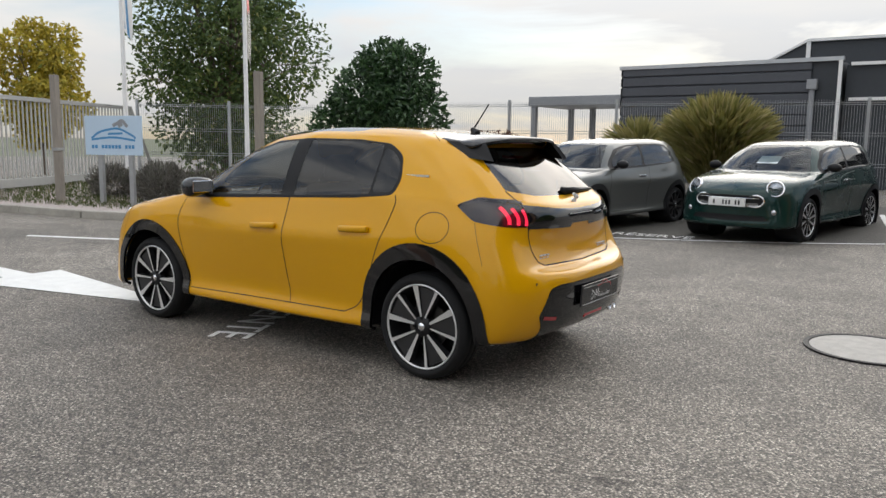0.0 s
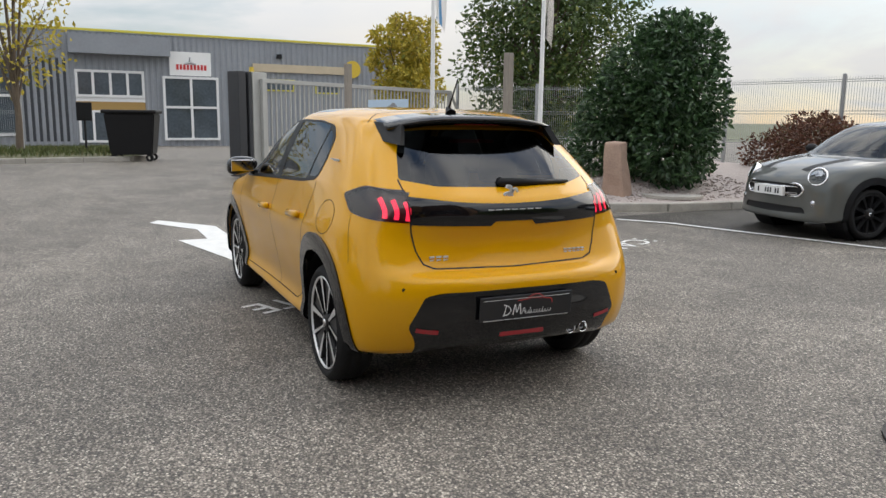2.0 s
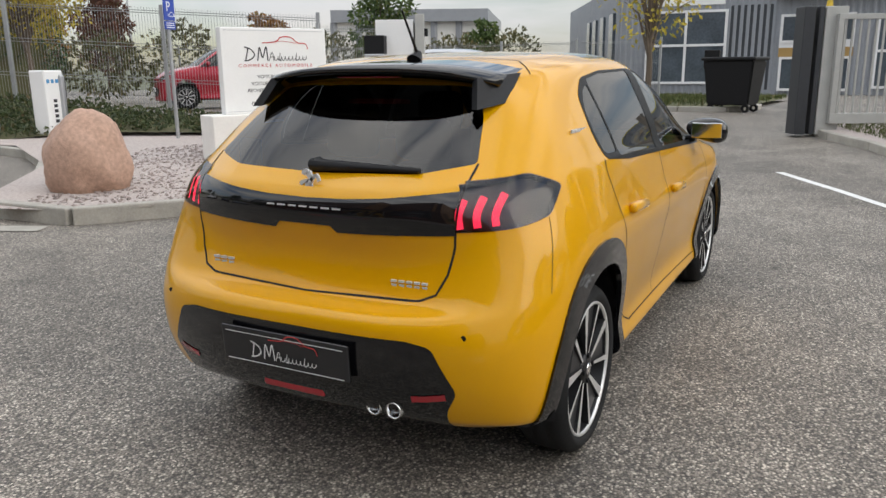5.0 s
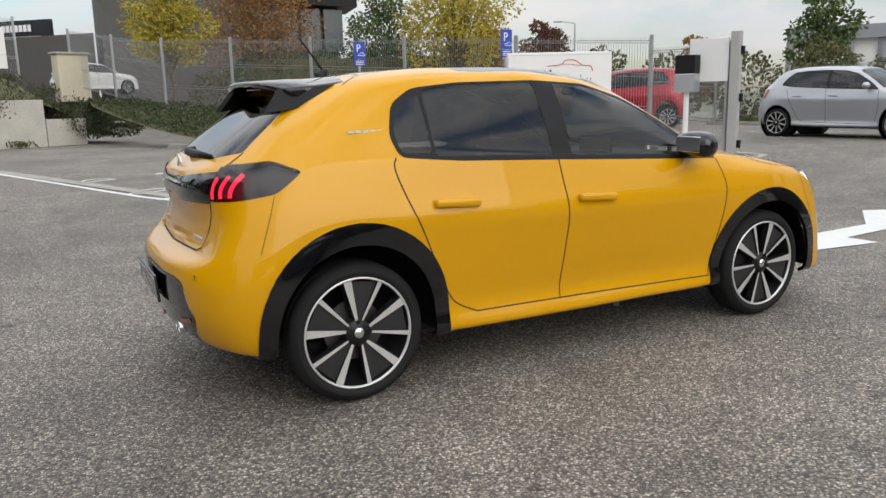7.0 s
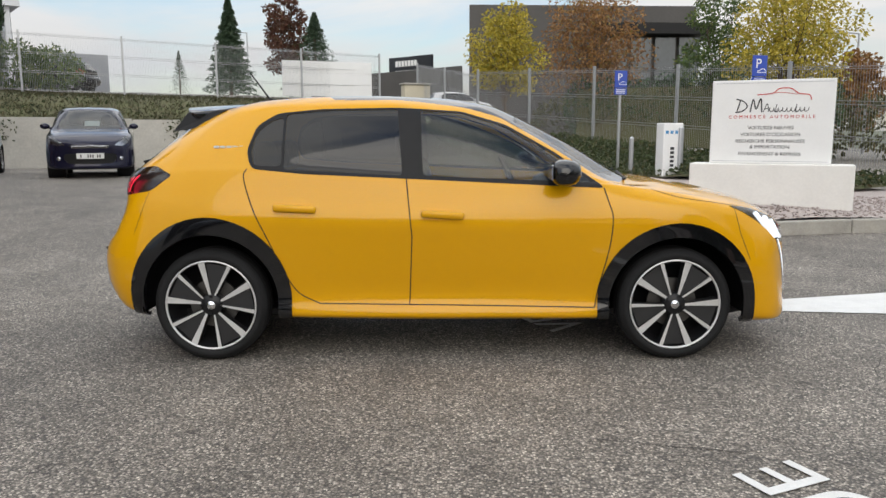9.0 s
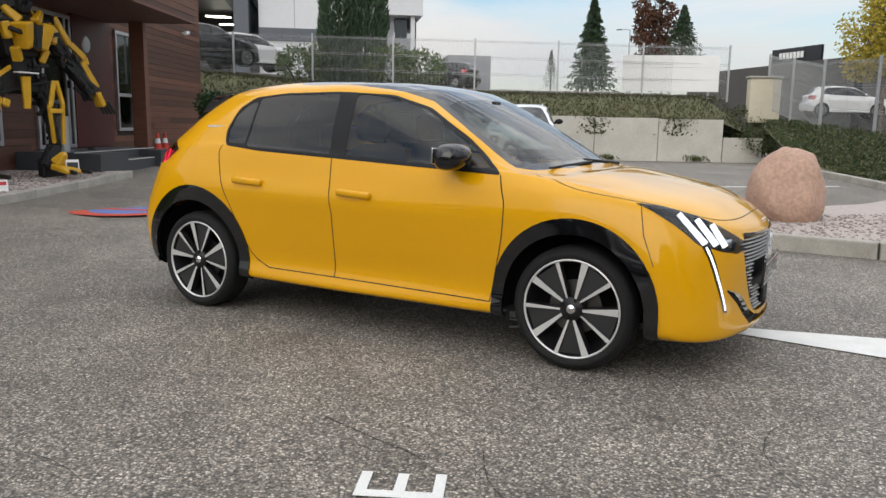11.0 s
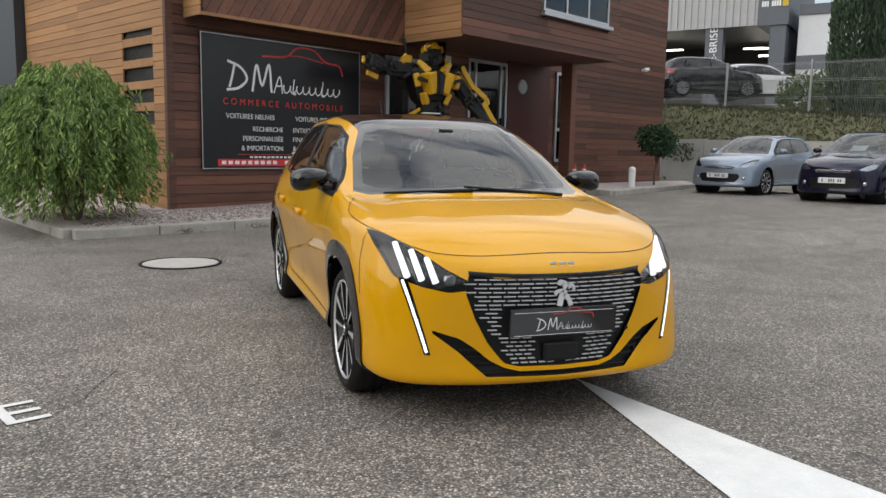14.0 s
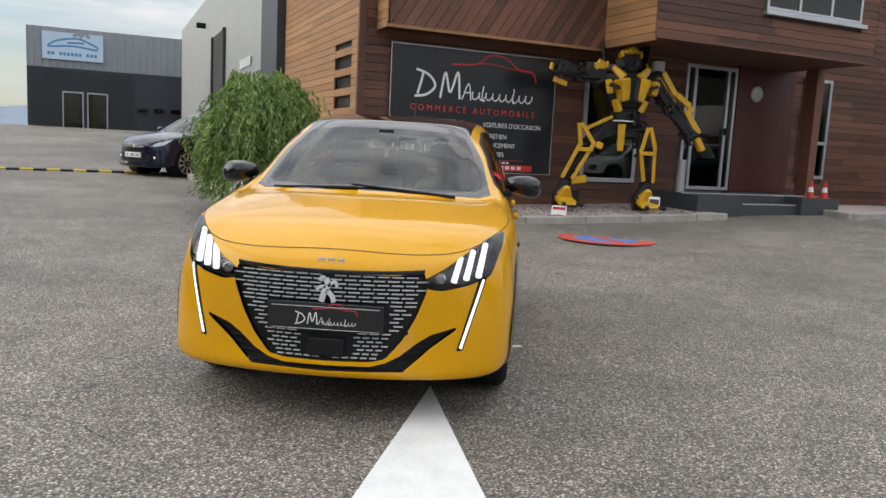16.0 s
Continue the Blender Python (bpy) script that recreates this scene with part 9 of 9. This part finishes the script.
for x0, x1, y0, y1 in ((610, 668, 120, 144), (709, 757, 127, 147)):
    on_front("window_surround", x0, y0, x1, y1, M_YELLOWTRIM, 0, .14)
    on_front("window_pane", x0 + 4, y0 + 4, x1 - 4, y1 - 3, M_OFFICEGLASS, .1, .16)
bm = B()
cyl(bm, (cu(783), cz(94), .2), (cu(783), cz(94), .3), .55, .55, 24)
part("round_sign", bm, M_SAFETY, opp).matrix_local = om
fl = on_front("flood_lamp", 634, 70, 643, 78, M_TRIMBLACK, 0, .3)
# side windows
smx = plane_m((ca.x - .1, ca.y + .1, 0), (23.1, 10.7, 0), (0, 0, 1))
for u in (1.2, 5.0, 8.5, 11.6):
    bm = B()
    box(bm, u, .9, -.12, u + 1.5, 4.4, .12)
    part("side_window", bm, M_OFFICEGLASS, opp).matrix_local = smx
ware = thing("white_warehouse", "long low white warehouse across the street", "building", kind="structure")
bm = B()
prism(bm, [(52, 24), (46.6, 34.2), (62.6, 42.2), (68, 30)], -.6, 4.7)
part("wall", bm, M_WHITE, ware)
bm = B()
prism(bm, [(51.5, 23.5), (46.1, 34.2), (63, 43), (69, 30)], 4.7, 5.6)
part("roof", bm, M_GREYMETAL, ware)
for i in range(7):
    a = Vector((52, 24)).lerp(Vector((46.6, 34.2)), i / 6)
    bm = B()
    prism(bm, [(a.x - .3, a.y - .15), (a.x - .05, a.y - .25), (a.x - .05, a.y + .2), (a.x - .3, a.y + .2)], -.5, 4.7)
    part("pilaster", bm, M_GREYMETAL, ware)
simple_car("silver_hatchback", "silver five-door hatchback parked along the street", (13.22, 6.7), -84, P_SILVER, 4.0, 1.72, 1.49, 2.575, .78, .05, None, "hatch", "", None, M_SILVERTRIM)
simple_car("red_van", "red compact people carrier parked behind the fence", (14.0, 15.0, .3), 142, P_RED, 4.1, 1.78, 1.75, 2.7, .78, .25, None, "hatch", "", None, M_SILVERTRIM)

# ---------------------------------------------------------------- wall, bank and upper level to the north
wd = Vector((-.92, -.41)).normalized()
wn2 = Vector((-wd.y, wd.x)) * -1
if wn2.y < 0:
    wn2 = -wn2
w0 = Vector((-1.88, 21.95))
rw = thing("retaining_wall", "pale concrete retaining wall below the grassy bank", "wall", kind="structure")
for i in range(12):
    a, b = w0 + wd * i * 2.05, w0 + wd * (i * 2.05 + 2.03)
    n = wn2 * .2
    bm = B()
    prism(bm, [tuple(a), tuple(b), tuple(b + n), tuple(a + n)], -.1, 1.52 + i * .03)
    part("panel", bm, M_CONCRETE, rw)
bm = B()
prism(bm, [(-1.85, 21.95), (-.75, 22.6), (-.85, 22.8), (-1.95, 22.15)], -.1, .95)
part("panel", bm, M_CONCRETE, rw)


def upper(x, y):
    """Height of the bank and the upper parking level."""
    p = Vector((x, y)) - w0
    off, along = p.dot(wn2), p.dot(wd)
    base = 1.42 + .012 * max(0, along)
    f = min(max(off / 2.6, 0), 1)
    g = min(max((off - 2.6) / 9, 0), 1)
    west = .55 * min(max((along - 11) / 8, 0), 1)
    return base + (.85 + west) * f * f * (3 - 2 * f) + (.6 + .0 * west) * g


bm = B()
rows = []
offs = [.15, .4, .8, 1.2, 1.6, 2.0, 2.4, 2.8, 3.6, 5, 8, 12, 18, 26, 40, 60]
als = [-2.5, -1.2, 0] + [i * 1.2 for i in range(1, 26)] + [36, 48, 62]
for al in als:
    row = []
    for o in offs:
        p = w0 + wd * al + wn2 * o
        z = upper(p.x, p.y) + noise.noise(Vector((p.x * .8, p.y * .8, 0))) * .06
        if al < 0:
            z = .3 + (z - .3) * max(0, 1 + al / 2.6)
        row.append(bm.verts.new((p.x, p.y, z)))
    rows.append(row)
for a, b in zip(rows, rows[1:]):
    for j in range(len(offs) - 1):
        f = bm.faces.new((a[j], b[j], b[j + 1], a[j + 1]))
        f.material_index = 1 if offs[j] > 6 else 0
bmesh.ops.recalc_face_normals(bm, faces=bm.faces[:])
if sum(f.normal.z for f in bm.faces) < 0:
    bmesh.ops.reverse_faces(bm, faces=bm.faces[:])
tagged(part("grass_bank", bm, [M_EARTH, M_ASPHALT], smooth=True), "grassy bank rising to the upper parking level", "bank", kind="structure")


def bank_turf(n, o0, o1, a0, a1, h, leaf, name, label, wide=.1):
    rnd2 = random.Random(n)
    pts = []
    for _ in range(n):
        p = w0 + wd * rnd2.uniform(a0, a1) + wn2 * rnd2.uniform(o0, o1)
        pts.append((p.x, p.y, upper(p.x, p.y) + h * .35))
    p = np.array(pts)
    ob = leaf_cloud(name, p, RNG.normal(size=p.shape) * .6 + (0, 0, .8), h * RNG.uniform(.5, 1.4, n), h * wide, leaf)
    tagged(ob, label, "grass", kind="stuff")


bank_turf(15000, .05, 4.5, -.5, 26, .17, F_DRY, "bank_grass", "long dry grass on the bank")
bank_turf(2600, .05, 2.4, -.5, 24, .12, F_IVY, "bank_cover", "dark ground cover over the wall's edge", .5)
for k in range(7):
    a = w0 + wd * (1.5 + k * 2.6) - wn2 * .03
    n = 160
    p = np.stack([RNG.normal(size=n) * .25, RNG.normal(size=n) * .02, RNG.random(n) * -.6], 1)
    ob = leaf_cloud("trailing_ivy", p, RNG.normal(size=(n, 3)) + (0, 0, -.8), .1, .05, F_IVY)
    ob.matrix_world = pose(a.x, a.y, 1.6, 0, 0, math.degrees(math.atan2(wd.y, wd.x)))
    tagged(ob, "ivy trailing over the retaining wall", "ivy", kind="stuff")
    a = w0 + wd * (.8 + k * 2.9) - wn2 * .15
    ob = leaf_cloud("weeds", RNG.normal(size=(50, 3)) * (.2, .05, .04) + (0, 0, .12), RNG.normal(size=(50, 3)) + (0, 0, .9), .2, .05, F_TURF)
    ob.matrix_world = pose(a.x, a.y, gz(a.x, a.y), 0, 0, 25)
    tagged(ob, "weeds growing along the wall foot", "weeds", kind="stuff")
shrub("ground_shrub", "low evergreen shrubs over the end of the wall", -.6, 23.2, .35, [(-1.2, -.4, .7, .8, .5, .45), (-.3, -.6, .5, .9, .6, .45), (.7, -.9, .35, .9, .7, .4), (.3, .3, .8, 1.0, .6, .45), (-.9, .5, 1.2, .8, .6, .5)], F_IVY, 5200, .1)
e0, e1 = Vector((-2.4, 25.4)), Vector((-21.9, 16.6))
fence("mesh_fence", "tall grey mesh fence on top of the bank", tuple(e0), tuple(e1), 2.25, 2.75, 1.9, 3.0)
fence("mesh_fence", "grey mesh fence on the upper bank", tuple(e1), (-26, 10), 2.75, 3.2, 1.6, 2.6)
simple_car("white_crossover", "white crossover with black cladding parked at the wall", by_nose(-4.85, 12.55, -67, .8, 2.595), -67, P_WHITE, 4.16, 1.73, 1.5, 2.595, .85, .18, None, "cactus", "cars at the retaining wall", M_TRIMBLACK, M_SILVERTRIM, .32, paper=True)
simple_car("navy_hatchback", "dark navy hatchback parked at the retaining wall", by_nose(-7.55, 11.75, -67, .8, 2.466), -67, P_NAVY, 3.94, 1.73, 1.52, 2.466, .8, .12, None, "hatch", "cars at the retaining wall", None, M_SILVERTRIM, paper=True)
simple_car("ice_blue_hatchback", "ice blue hatchback with dark roof at the wall", by_nose(-10.5, 11.3, -67, .8, 2.464), -67, P_ICE, 3.95, 1.72, 1.46, 2.464, .8, .08, P_BLACK, "three", "cars at the retaining wall", None, M_SILVERTRIM)
simple_car("dark_hatchback", "dark blue five-door hatchback beside the weeping conifer", (-13.3, -6.45), -28, P_NAVY, 3.999, 1.74, 1.49, 2.511, .82, .06, None, "hatch", "", None, M_SILVERTRIM)
ucar = simple_car("black_estate", "black car parked on the upper level", (-20.8, 37.6, 3.45), 170, P_BLACK, 4.4, 1.8, 1.55, 2.65, .85, .2, None, "hatch", "", None, M_SILVERTRIM, detail=False)
up2 = copy_thing(ucar, pose(-21.6, 18.9, 3.55, 0, 0, 75))
tagged(up2, "dark car parked on the upper level by the fence", "car")
wcar = simple_car("white_hatchback", "white car parked on the upper level", (-22.4, 22.2, 3.6), 65, P_WHITE, 4.1, 1.75, 1.5, 2.55, .8, .15, None, "hatch", "", None, M_SILVERTRIM, detail=False)
up3 = copy_thing(wcar, pose(.9, 39.0, 1.9, 0, 0, 20))
tagged(up3, "pale car parked beyond the mesh fence", "car")
van = copy_thing(wcar, pose(-48.5, -31.6, 1.35, 0, 0, 20) @ Matrix.Diagonal((1.2, 1.1, 1.35, 1)))
tagged(van, "white van parked beside the garage", "van")
# white hoarding, cabinet
hb = thing("white_hoarding", "large plain white hoarding on posts above the bank", "hoarding")
ha, hbb = Vector((-5.86, 23.9)), Vector((-2.7, 25.25))
hm = plane_m((ha.x, ha.y, 2.55), (hbb.x - ha.x, hbb.y - ha.y, 0), (0, 0, 1))
for i in range(3):
    bm = B()
    box(bm, 0, i * .43, -.02, 3.44, i * .43 + .425, .02, .004)
    part("board", bm, M_SIGNWHITE, hb).matrix_local = hm
for u in (.3, 1.7, 3.1):
    bm = B()
    box(bm, u - .04, -.8, -.1, u + .04, 1.2, -.03)
    part("post", bm, M_GALV, hb).matrix_local = hm
M_CABINET = mat("beige_cabinet_shell", (0.55, 0.50, 0.38), 0.6, vary=0.08, scale=4)
cab = thing("utility_cabinet", "beige utility cabinet on the bank", "utility cabinet", pose(-.95, 23.6, 1.75, 0, 0, 25))
bm = B()
box(bm, -.5, -.2, -.3, .5, .2, 1.15, .03)
part("body", bm, M_CABINET, cab)
bm = B()
box(bm, -.55, -.25, 1.15, .55, .25, 1.22, .02)
part("lid", bm, M_KERB, cab)

# ---------------------------------------------------------------- distance to the north
M_GLASSDARKB = mat("dark_facade_glass", (0.06, 0.07, 0.08), 0.1, metal=.3, vary=.3, scale=.5)
spruce("spruce_tree", "tall blue-green spruce on the upper level", -10.6, 34.5, 3.0, 4.8, 1.45, 14000)
tree("brown_tree", "reddish-brown autumn tree beside the spruce", -8.6, 38.5, 3.3, 5.6, 1.5, F_RED, 3500, .22, 51, .1, .2, 12)
spruce("clipped_conifer", "broad clipped conifer on the upper level", -6.9, 38.0, 3.3, 4.3, 2.0, 6000)
spruce("small_conifer", "small pointed conifer on the upper level", -15.0, 40, 3.4, 2.4, .7, 1500)


def cypress(x, y, z, h, r, n):
    t = thing("cypress_tree", "dense dark columnar cypress on the bank", "conifer", pose(x, y, z), "cypresses")
    bm = B()
    cyl(bm, (0, 0, -.1), (0, 0, h * .9), r * .12, .03, 8)
    part("trunk", bm, M_BARK, t)
    f = RNG.random(n)
    a = RNG.random(n) * math.tau
    rad = r * np.sin(np.clip(f * .92 + .12, 0, 1) * math.pi) ** .45 * (.72 + .3 * RNG.random(n)) * (1 + .08 * np.sin(a * 5 + f * 9))
    p = np.stack([np.cos(a) * rad, np.sin(a) * rad, .1 + f * h], 1)
    d = np.stack([np.cos(a) * .35, np.sin(a) * .35, 1 + 0 * a], 1) + RNG.normal(size=(n, 3)) * .25
    leaf_cloud("foliage", p, d, .3 * RNG.uniform(.6, 1.3, n), .07, F_CONIFER, t)


cypress(-16.75, 21.35, 2.6, 6.2, .85, 8000)
cypress(-15.85, 22.0, 2.6, 5.9, .82, 7000)
shrub("hedge_bush", "loose green bush beside the cypress", -18.4, 20.8, 2.7, [(0, 0, .8, 1.0, 1.0, .9), (1.2, .3, .9, 1.0, 1, .9), (3.6, 1.2, .8, 1.4, 1.0, .9), (4.8, 1.5, .7, 1.2, 1.0, .8)], F_GREEN, 6000, .16)
pmx = plane_m((-25.31, 35.24, 1.17), (.788, .616, 0), (0, 0, 1))
M_BANDGREY = mat("ribbed_grey_band", (0.36, 0.36, 0.37), 0.5, metal=.2, vary=.08, scale=.6)
M_PALEPANEL = mat("pale_wall_panel", (0.62, 0.63, 0.65), 0.55, vary=.06, scale=.5)
M_SLATEDARK = mat("dark_slate_panel", (0.10, 0.11, 0.13), 0.55, vary=.12, scale=.7)
M_TUBE = mat("lit_tube", (0.9, 0.9, 0.85), 0.4, emit=((1.0, 0.95, 0.8), 4.0))


def far_block(name, x0, z0, x1, z1, o0, o1, mm, parent, label="", ribs=0):
    """A block of the far buildings: along the front, up, and out towards the yard."""
    bm = B()
    if ribs:
        k = int((x1 - x0) / ribs)
        for i in range(k):
            u = x0 + (x1 - x0) * i / k
            box(bm, u, z0, o1, u + ribs * .55, z1, o1 + .06)
    box(bm, x0, z0, o0, x1, z1, o1)
    ob = part(name, bm, mm, parent, label)
    ob.matrix_local = pmx
    return ob


pare = thing("workshop_building", "grey workshop with an open lit bay on the upper level", "building", kind="structure")
far_block("roof_band", -34, 7.5, -8.4, 11.6, -9, 0, M_BANDGREY, pare, "ribbed pale grey fascia", .4)
far_block("name_board", -8.4, 7.45, -6.75, 11.6, -9, .1, M_SLATEDARK, pare)
# the bay's shade is painted in: near-black back wall and floor
far_block("back_wall", -34, 2.5, -6.4, 7.5, -9, -8.6, M_INSIDE, pare)
far_block("side_wall", -7.7, 1.2, -6.85, 7.45, -8.6, 0, M_SLATEDARK, pare)
far_block("pillar", -11.3, 2.5, -10.3, 7.5, -.8, -.1, M_SLATEDARK, pare)
far_block("floor_slab", -34, 2.5, -6.4, 4.7, -8.6, -.2, M_INSIDE, pare)
bm = B()
for row in (0, 1):
    for i in range(8):
        if (i + row) % 5 != 4:
            box(bm, -8.2 + i * .13, 8.9 - row * .42, .11, -8.1 + i * .13, 9.2 - row * .42, .14)
part("name_bars", bm, M_SIGNWHITE, pare).matrix_local = pmx
text_obj("lettering", "PARE-BRISE", .62, pmx @ Matrix.Translation((-10.8, 6.0, -.08)) @ Matrix.Rotation(radians(90), 4, "Z"), M_SIGNWHITE, pare, .005)
far_block("number_panel", -7.1, 8.45, -6.8, 9.1, .1, .16, M_SAFETY, pare)
for x0, zz, o in ((-9.7, 6.55, -3), (-9.7, 6.9, -6), (-9.0, 6.2, -4), (-14.6, 6.7, -3), (-13.2, 6.3, -5), (-18, 6.7, -4), (-23, 6.6, -4)):
    far_block("strip_light", x0, zz, x0 + 1.2, zz + .09, o, o + .15, M_TUBE, pare)
hallw = thing("white_hall", "pale hall with dark bands beside the workshop", "building", kind="structure")
far_block("wall", -6.3, 2.5, .3, 8.0, -12, -.6, M_PALEPANEL, hallw)
far_block("roof_band", -6.3, 8.0, .3, 8.55, -12, -.5, M_SLATEDARK, hallw)
far_block("lower_band", -6.3, 5.0, .3, 5.75, -.6, -.5, M_SLATEDARK, hallw)
for x0 in (-4.2, -2.1):
    far_block("panel_joint", x0, 5.75, x0 + .04, 8.0, -.6, -.58, M_GREYMETAL, hallw)
whb = thing("office_building", "white office with an overhanging upper floor beyond", "building", kind="structure")
far_block("upper_floor", -.3, 6.65, 3.55, 8.15, -9, .3, M_PALEPANEL, whb)
far_block("lower_wall", -.3, 2.5, 1.9, 6.65, -8, -.9, M_PALEPANEL, whb)
far_block("grey_wall", .9, 2.5, 1.9, 6.5, -.9, -.8, M_GREYMETAL, whb)
far_block("glass_front", 1.95, 5.4, 2.7, 6.6, -.95, -.9, M_GLASSDARKB, whb)
far_block("grey_wall", 1.9, 2.5, 3.3, 5.4, -8, -.95, M_GREYMETAL, whb)
far_block("column", 2.85, 2.5, 3.1, 6.65, -.3, 0, M_PALEPANEL, whb)
far_block("side_glass", 3.2, 5.3, 3.32, 6.6, -7, -1.2, M_GLASSDARKB, whb)
far_block("roof_edge", -.4, 8.15, 3.65, 8.3, -9.1, .4, M_GREYMETAL, whb)
far_block("annex", 5.2, 1.3, 7.9, 4.4, -6, 0, M_GREYMETAL, whb)
kit = thing("kitchen_building", "tall dark grey showroom with flat roof and hedge", "building", kind="structure")
bm = B()
prism(bm, [(1.6, 40.5), (14.8, 41.2), (16.5, 52), (2.5, 55)], .5, 8.4)
part("wall", bm, mat("dark_grey_render", (0.085, 0.08, 0.075), .8, vary=.1, scale=.6), kit)
bm = B()
prism(bm, [(1.2, 40.6), (1.6, 54), (-8.5, 57), (-9.5, 52)], .5, 5.0)
part("low_wing", bm, kit.children[0].data.materials[0], kit)
bm = B()
prism(bm, [(9.0, 39.6), (15.6, 40.0), (16.4, 44), (9, 44)], 6.7, 7.3)
part("canopy", bm, M_TRIMBLACK, kit)
for u in range(4):
    bm = B()
    prism(bm, [(9.6 + u * 1.4, 40.85), (10.8 + u * 1.4, 40.92), (10.8 + u * 1.4, 41.05), (9.6 + u * 1.4, 41.0)], 4.2, 6.6)
    part("window", bm, M_GLASSDARKB, kit)
ks = B()
prism(ks, [(-3.4, 45.9), (-.6, 43.2), (-.5, 43.4), (-3.3, 46.1)], 4.4, 5.9)
ksn = part("sign", ks, M_SIGNBLACK, kit)
bm = B()
for k in range(2):
    for i in range(7 + k * 2):
        a = Vector((-2.9, 45.36)).lerp(Vector((-.85, 43.4)), i / 10)
        prism(bm, [(a.x - .05, a.y - .05), (a.x + .1, a.y - .19), (a.x + .12, a.y - .17), (a.x - .03, a.y - .03)], 5.3 - k * .6, 5.65 - k * .6)
part("name_bars", bm, M_SIGNWHITE, ksn)
hedge = thing("clipped_hedge", "long dark clipped hedge before the grey building", "hedge")
bm = B()
prism(bm, [(5.5, 26.8), (13, 22), (13.8, 23.2), (6.2, 28.2)], .6, 2.9)
part("core", bm, M_EARTH, hedge)
lum = [(5.8 + i * .75, 27.2 - i * .47, 2.2, .8, .8, 1.2 + .15 * math.sin(i * 2)) for i in range(11)]
p, a = shell_points(lum, 9000, .7)
leaf_cloud("foliage", p, a + RNG.normal(size=p.shape) * .7, .13, .07, F_DARK, hedge)
tree("street_tree", "yellow-green autumn tree beside the fence", 2.5, 26.0, .9, 5.2, 1.75, F_YELLOW, 5200, .15, 61, .07, .42, 16)
tree("street_tree", "orange-brown autumn tree beside the grey building", 6.2, 27.5, .9, 6.0, 2.9, F_ORANGE, 6200, .15, 62, .09, .38, 18)
tree("street_tree", "dark green tree before the grey building", 10.6, 25.0, .9, 5.8, 1.8, F_GREEN, 6000, .15, 63, .09, .15, 12)
tree("street_tree", "bright yellow autumn tree along the road", 11.1, 20.0, .7, 5.2, 2.4, F_YELLOW, 7500, .14, 64, .1, .40, 18)
tree("far_tree", "reddish tree far along the road", 22, 30, .6, 4.6, 1.7, F_RED, 2600, .25, 65, .1, .2, 10, group="far trees")
tree("far_tree", "russet tree far along the road", 18.5, 30, .6, 4.2, 1.6, F_ORANGE, 2600, .25, 66, .1, .2, 10, group="far trees")
tree("far_tree", "round golden tree across the street", 30, 27, .4, 4.0, 1.5, F_ORANGE, 2200, .25, 67, .1, .2, 10, group="far trees")
tree("far_tree", "sparse green tree across the street", 29, 19, .4, 5.4, 1.8, F_GREEN, 2600, .25, 68, .1, .25, 12, group="far trees")
tree("far_tree", "dull green bush tree across the street", 31, 14.5, .3, 3.4, 1.3, F_GREEN, 2000, .22, 69, .1, .1, 9, group="far trees")
lum = [(6 + i * 2.1, 33 - i * 1.9, 1.5, 1.7, 1.3, 1.5 + .3 * math.sin(i * 2.3)) for i in range(12)]
p, a = shell_points(lum, 12000, .6)
tagged(leaf_cloud("far_hedge", p, a + RNG.normal(size=p.shape) * .6, .22, .12, F_OLIVE), "long hedge along the far side of the road", "hedge", kind="stuff")
for (x, y, h) in ((-9.4, 44.3, 8.0), (19, 31, 5.6), (-15.5, 58, 9), (27, 34, 5.5)):
    z = .8 if x > 0 else 3.3
    t = thing("street_lamp", "slim grey street lamp with a single arm", "street lamp", pose(x, y, z, 0, 0, 160), "street lamps")
    bm = B()
    cyl(bm, (0, 0, 0), (0, 0, h - z), .07, .045, 10)
    part("pole", bm, M_GALV, t)
    bm = B()
    cyl(bm, (0, 0, h - z), (.9, 0, h - z + .12), .035, .03, 8)
    part("arm", bm, M_GALV, t)
    bm = B()
    box(bm, .8, -.1, h - z + .05, 1.3, .1, h - z + .16, .03)
    part("head", bm, M_GALV, t)
# far hills; the air's haze is put into their blue-grey colour
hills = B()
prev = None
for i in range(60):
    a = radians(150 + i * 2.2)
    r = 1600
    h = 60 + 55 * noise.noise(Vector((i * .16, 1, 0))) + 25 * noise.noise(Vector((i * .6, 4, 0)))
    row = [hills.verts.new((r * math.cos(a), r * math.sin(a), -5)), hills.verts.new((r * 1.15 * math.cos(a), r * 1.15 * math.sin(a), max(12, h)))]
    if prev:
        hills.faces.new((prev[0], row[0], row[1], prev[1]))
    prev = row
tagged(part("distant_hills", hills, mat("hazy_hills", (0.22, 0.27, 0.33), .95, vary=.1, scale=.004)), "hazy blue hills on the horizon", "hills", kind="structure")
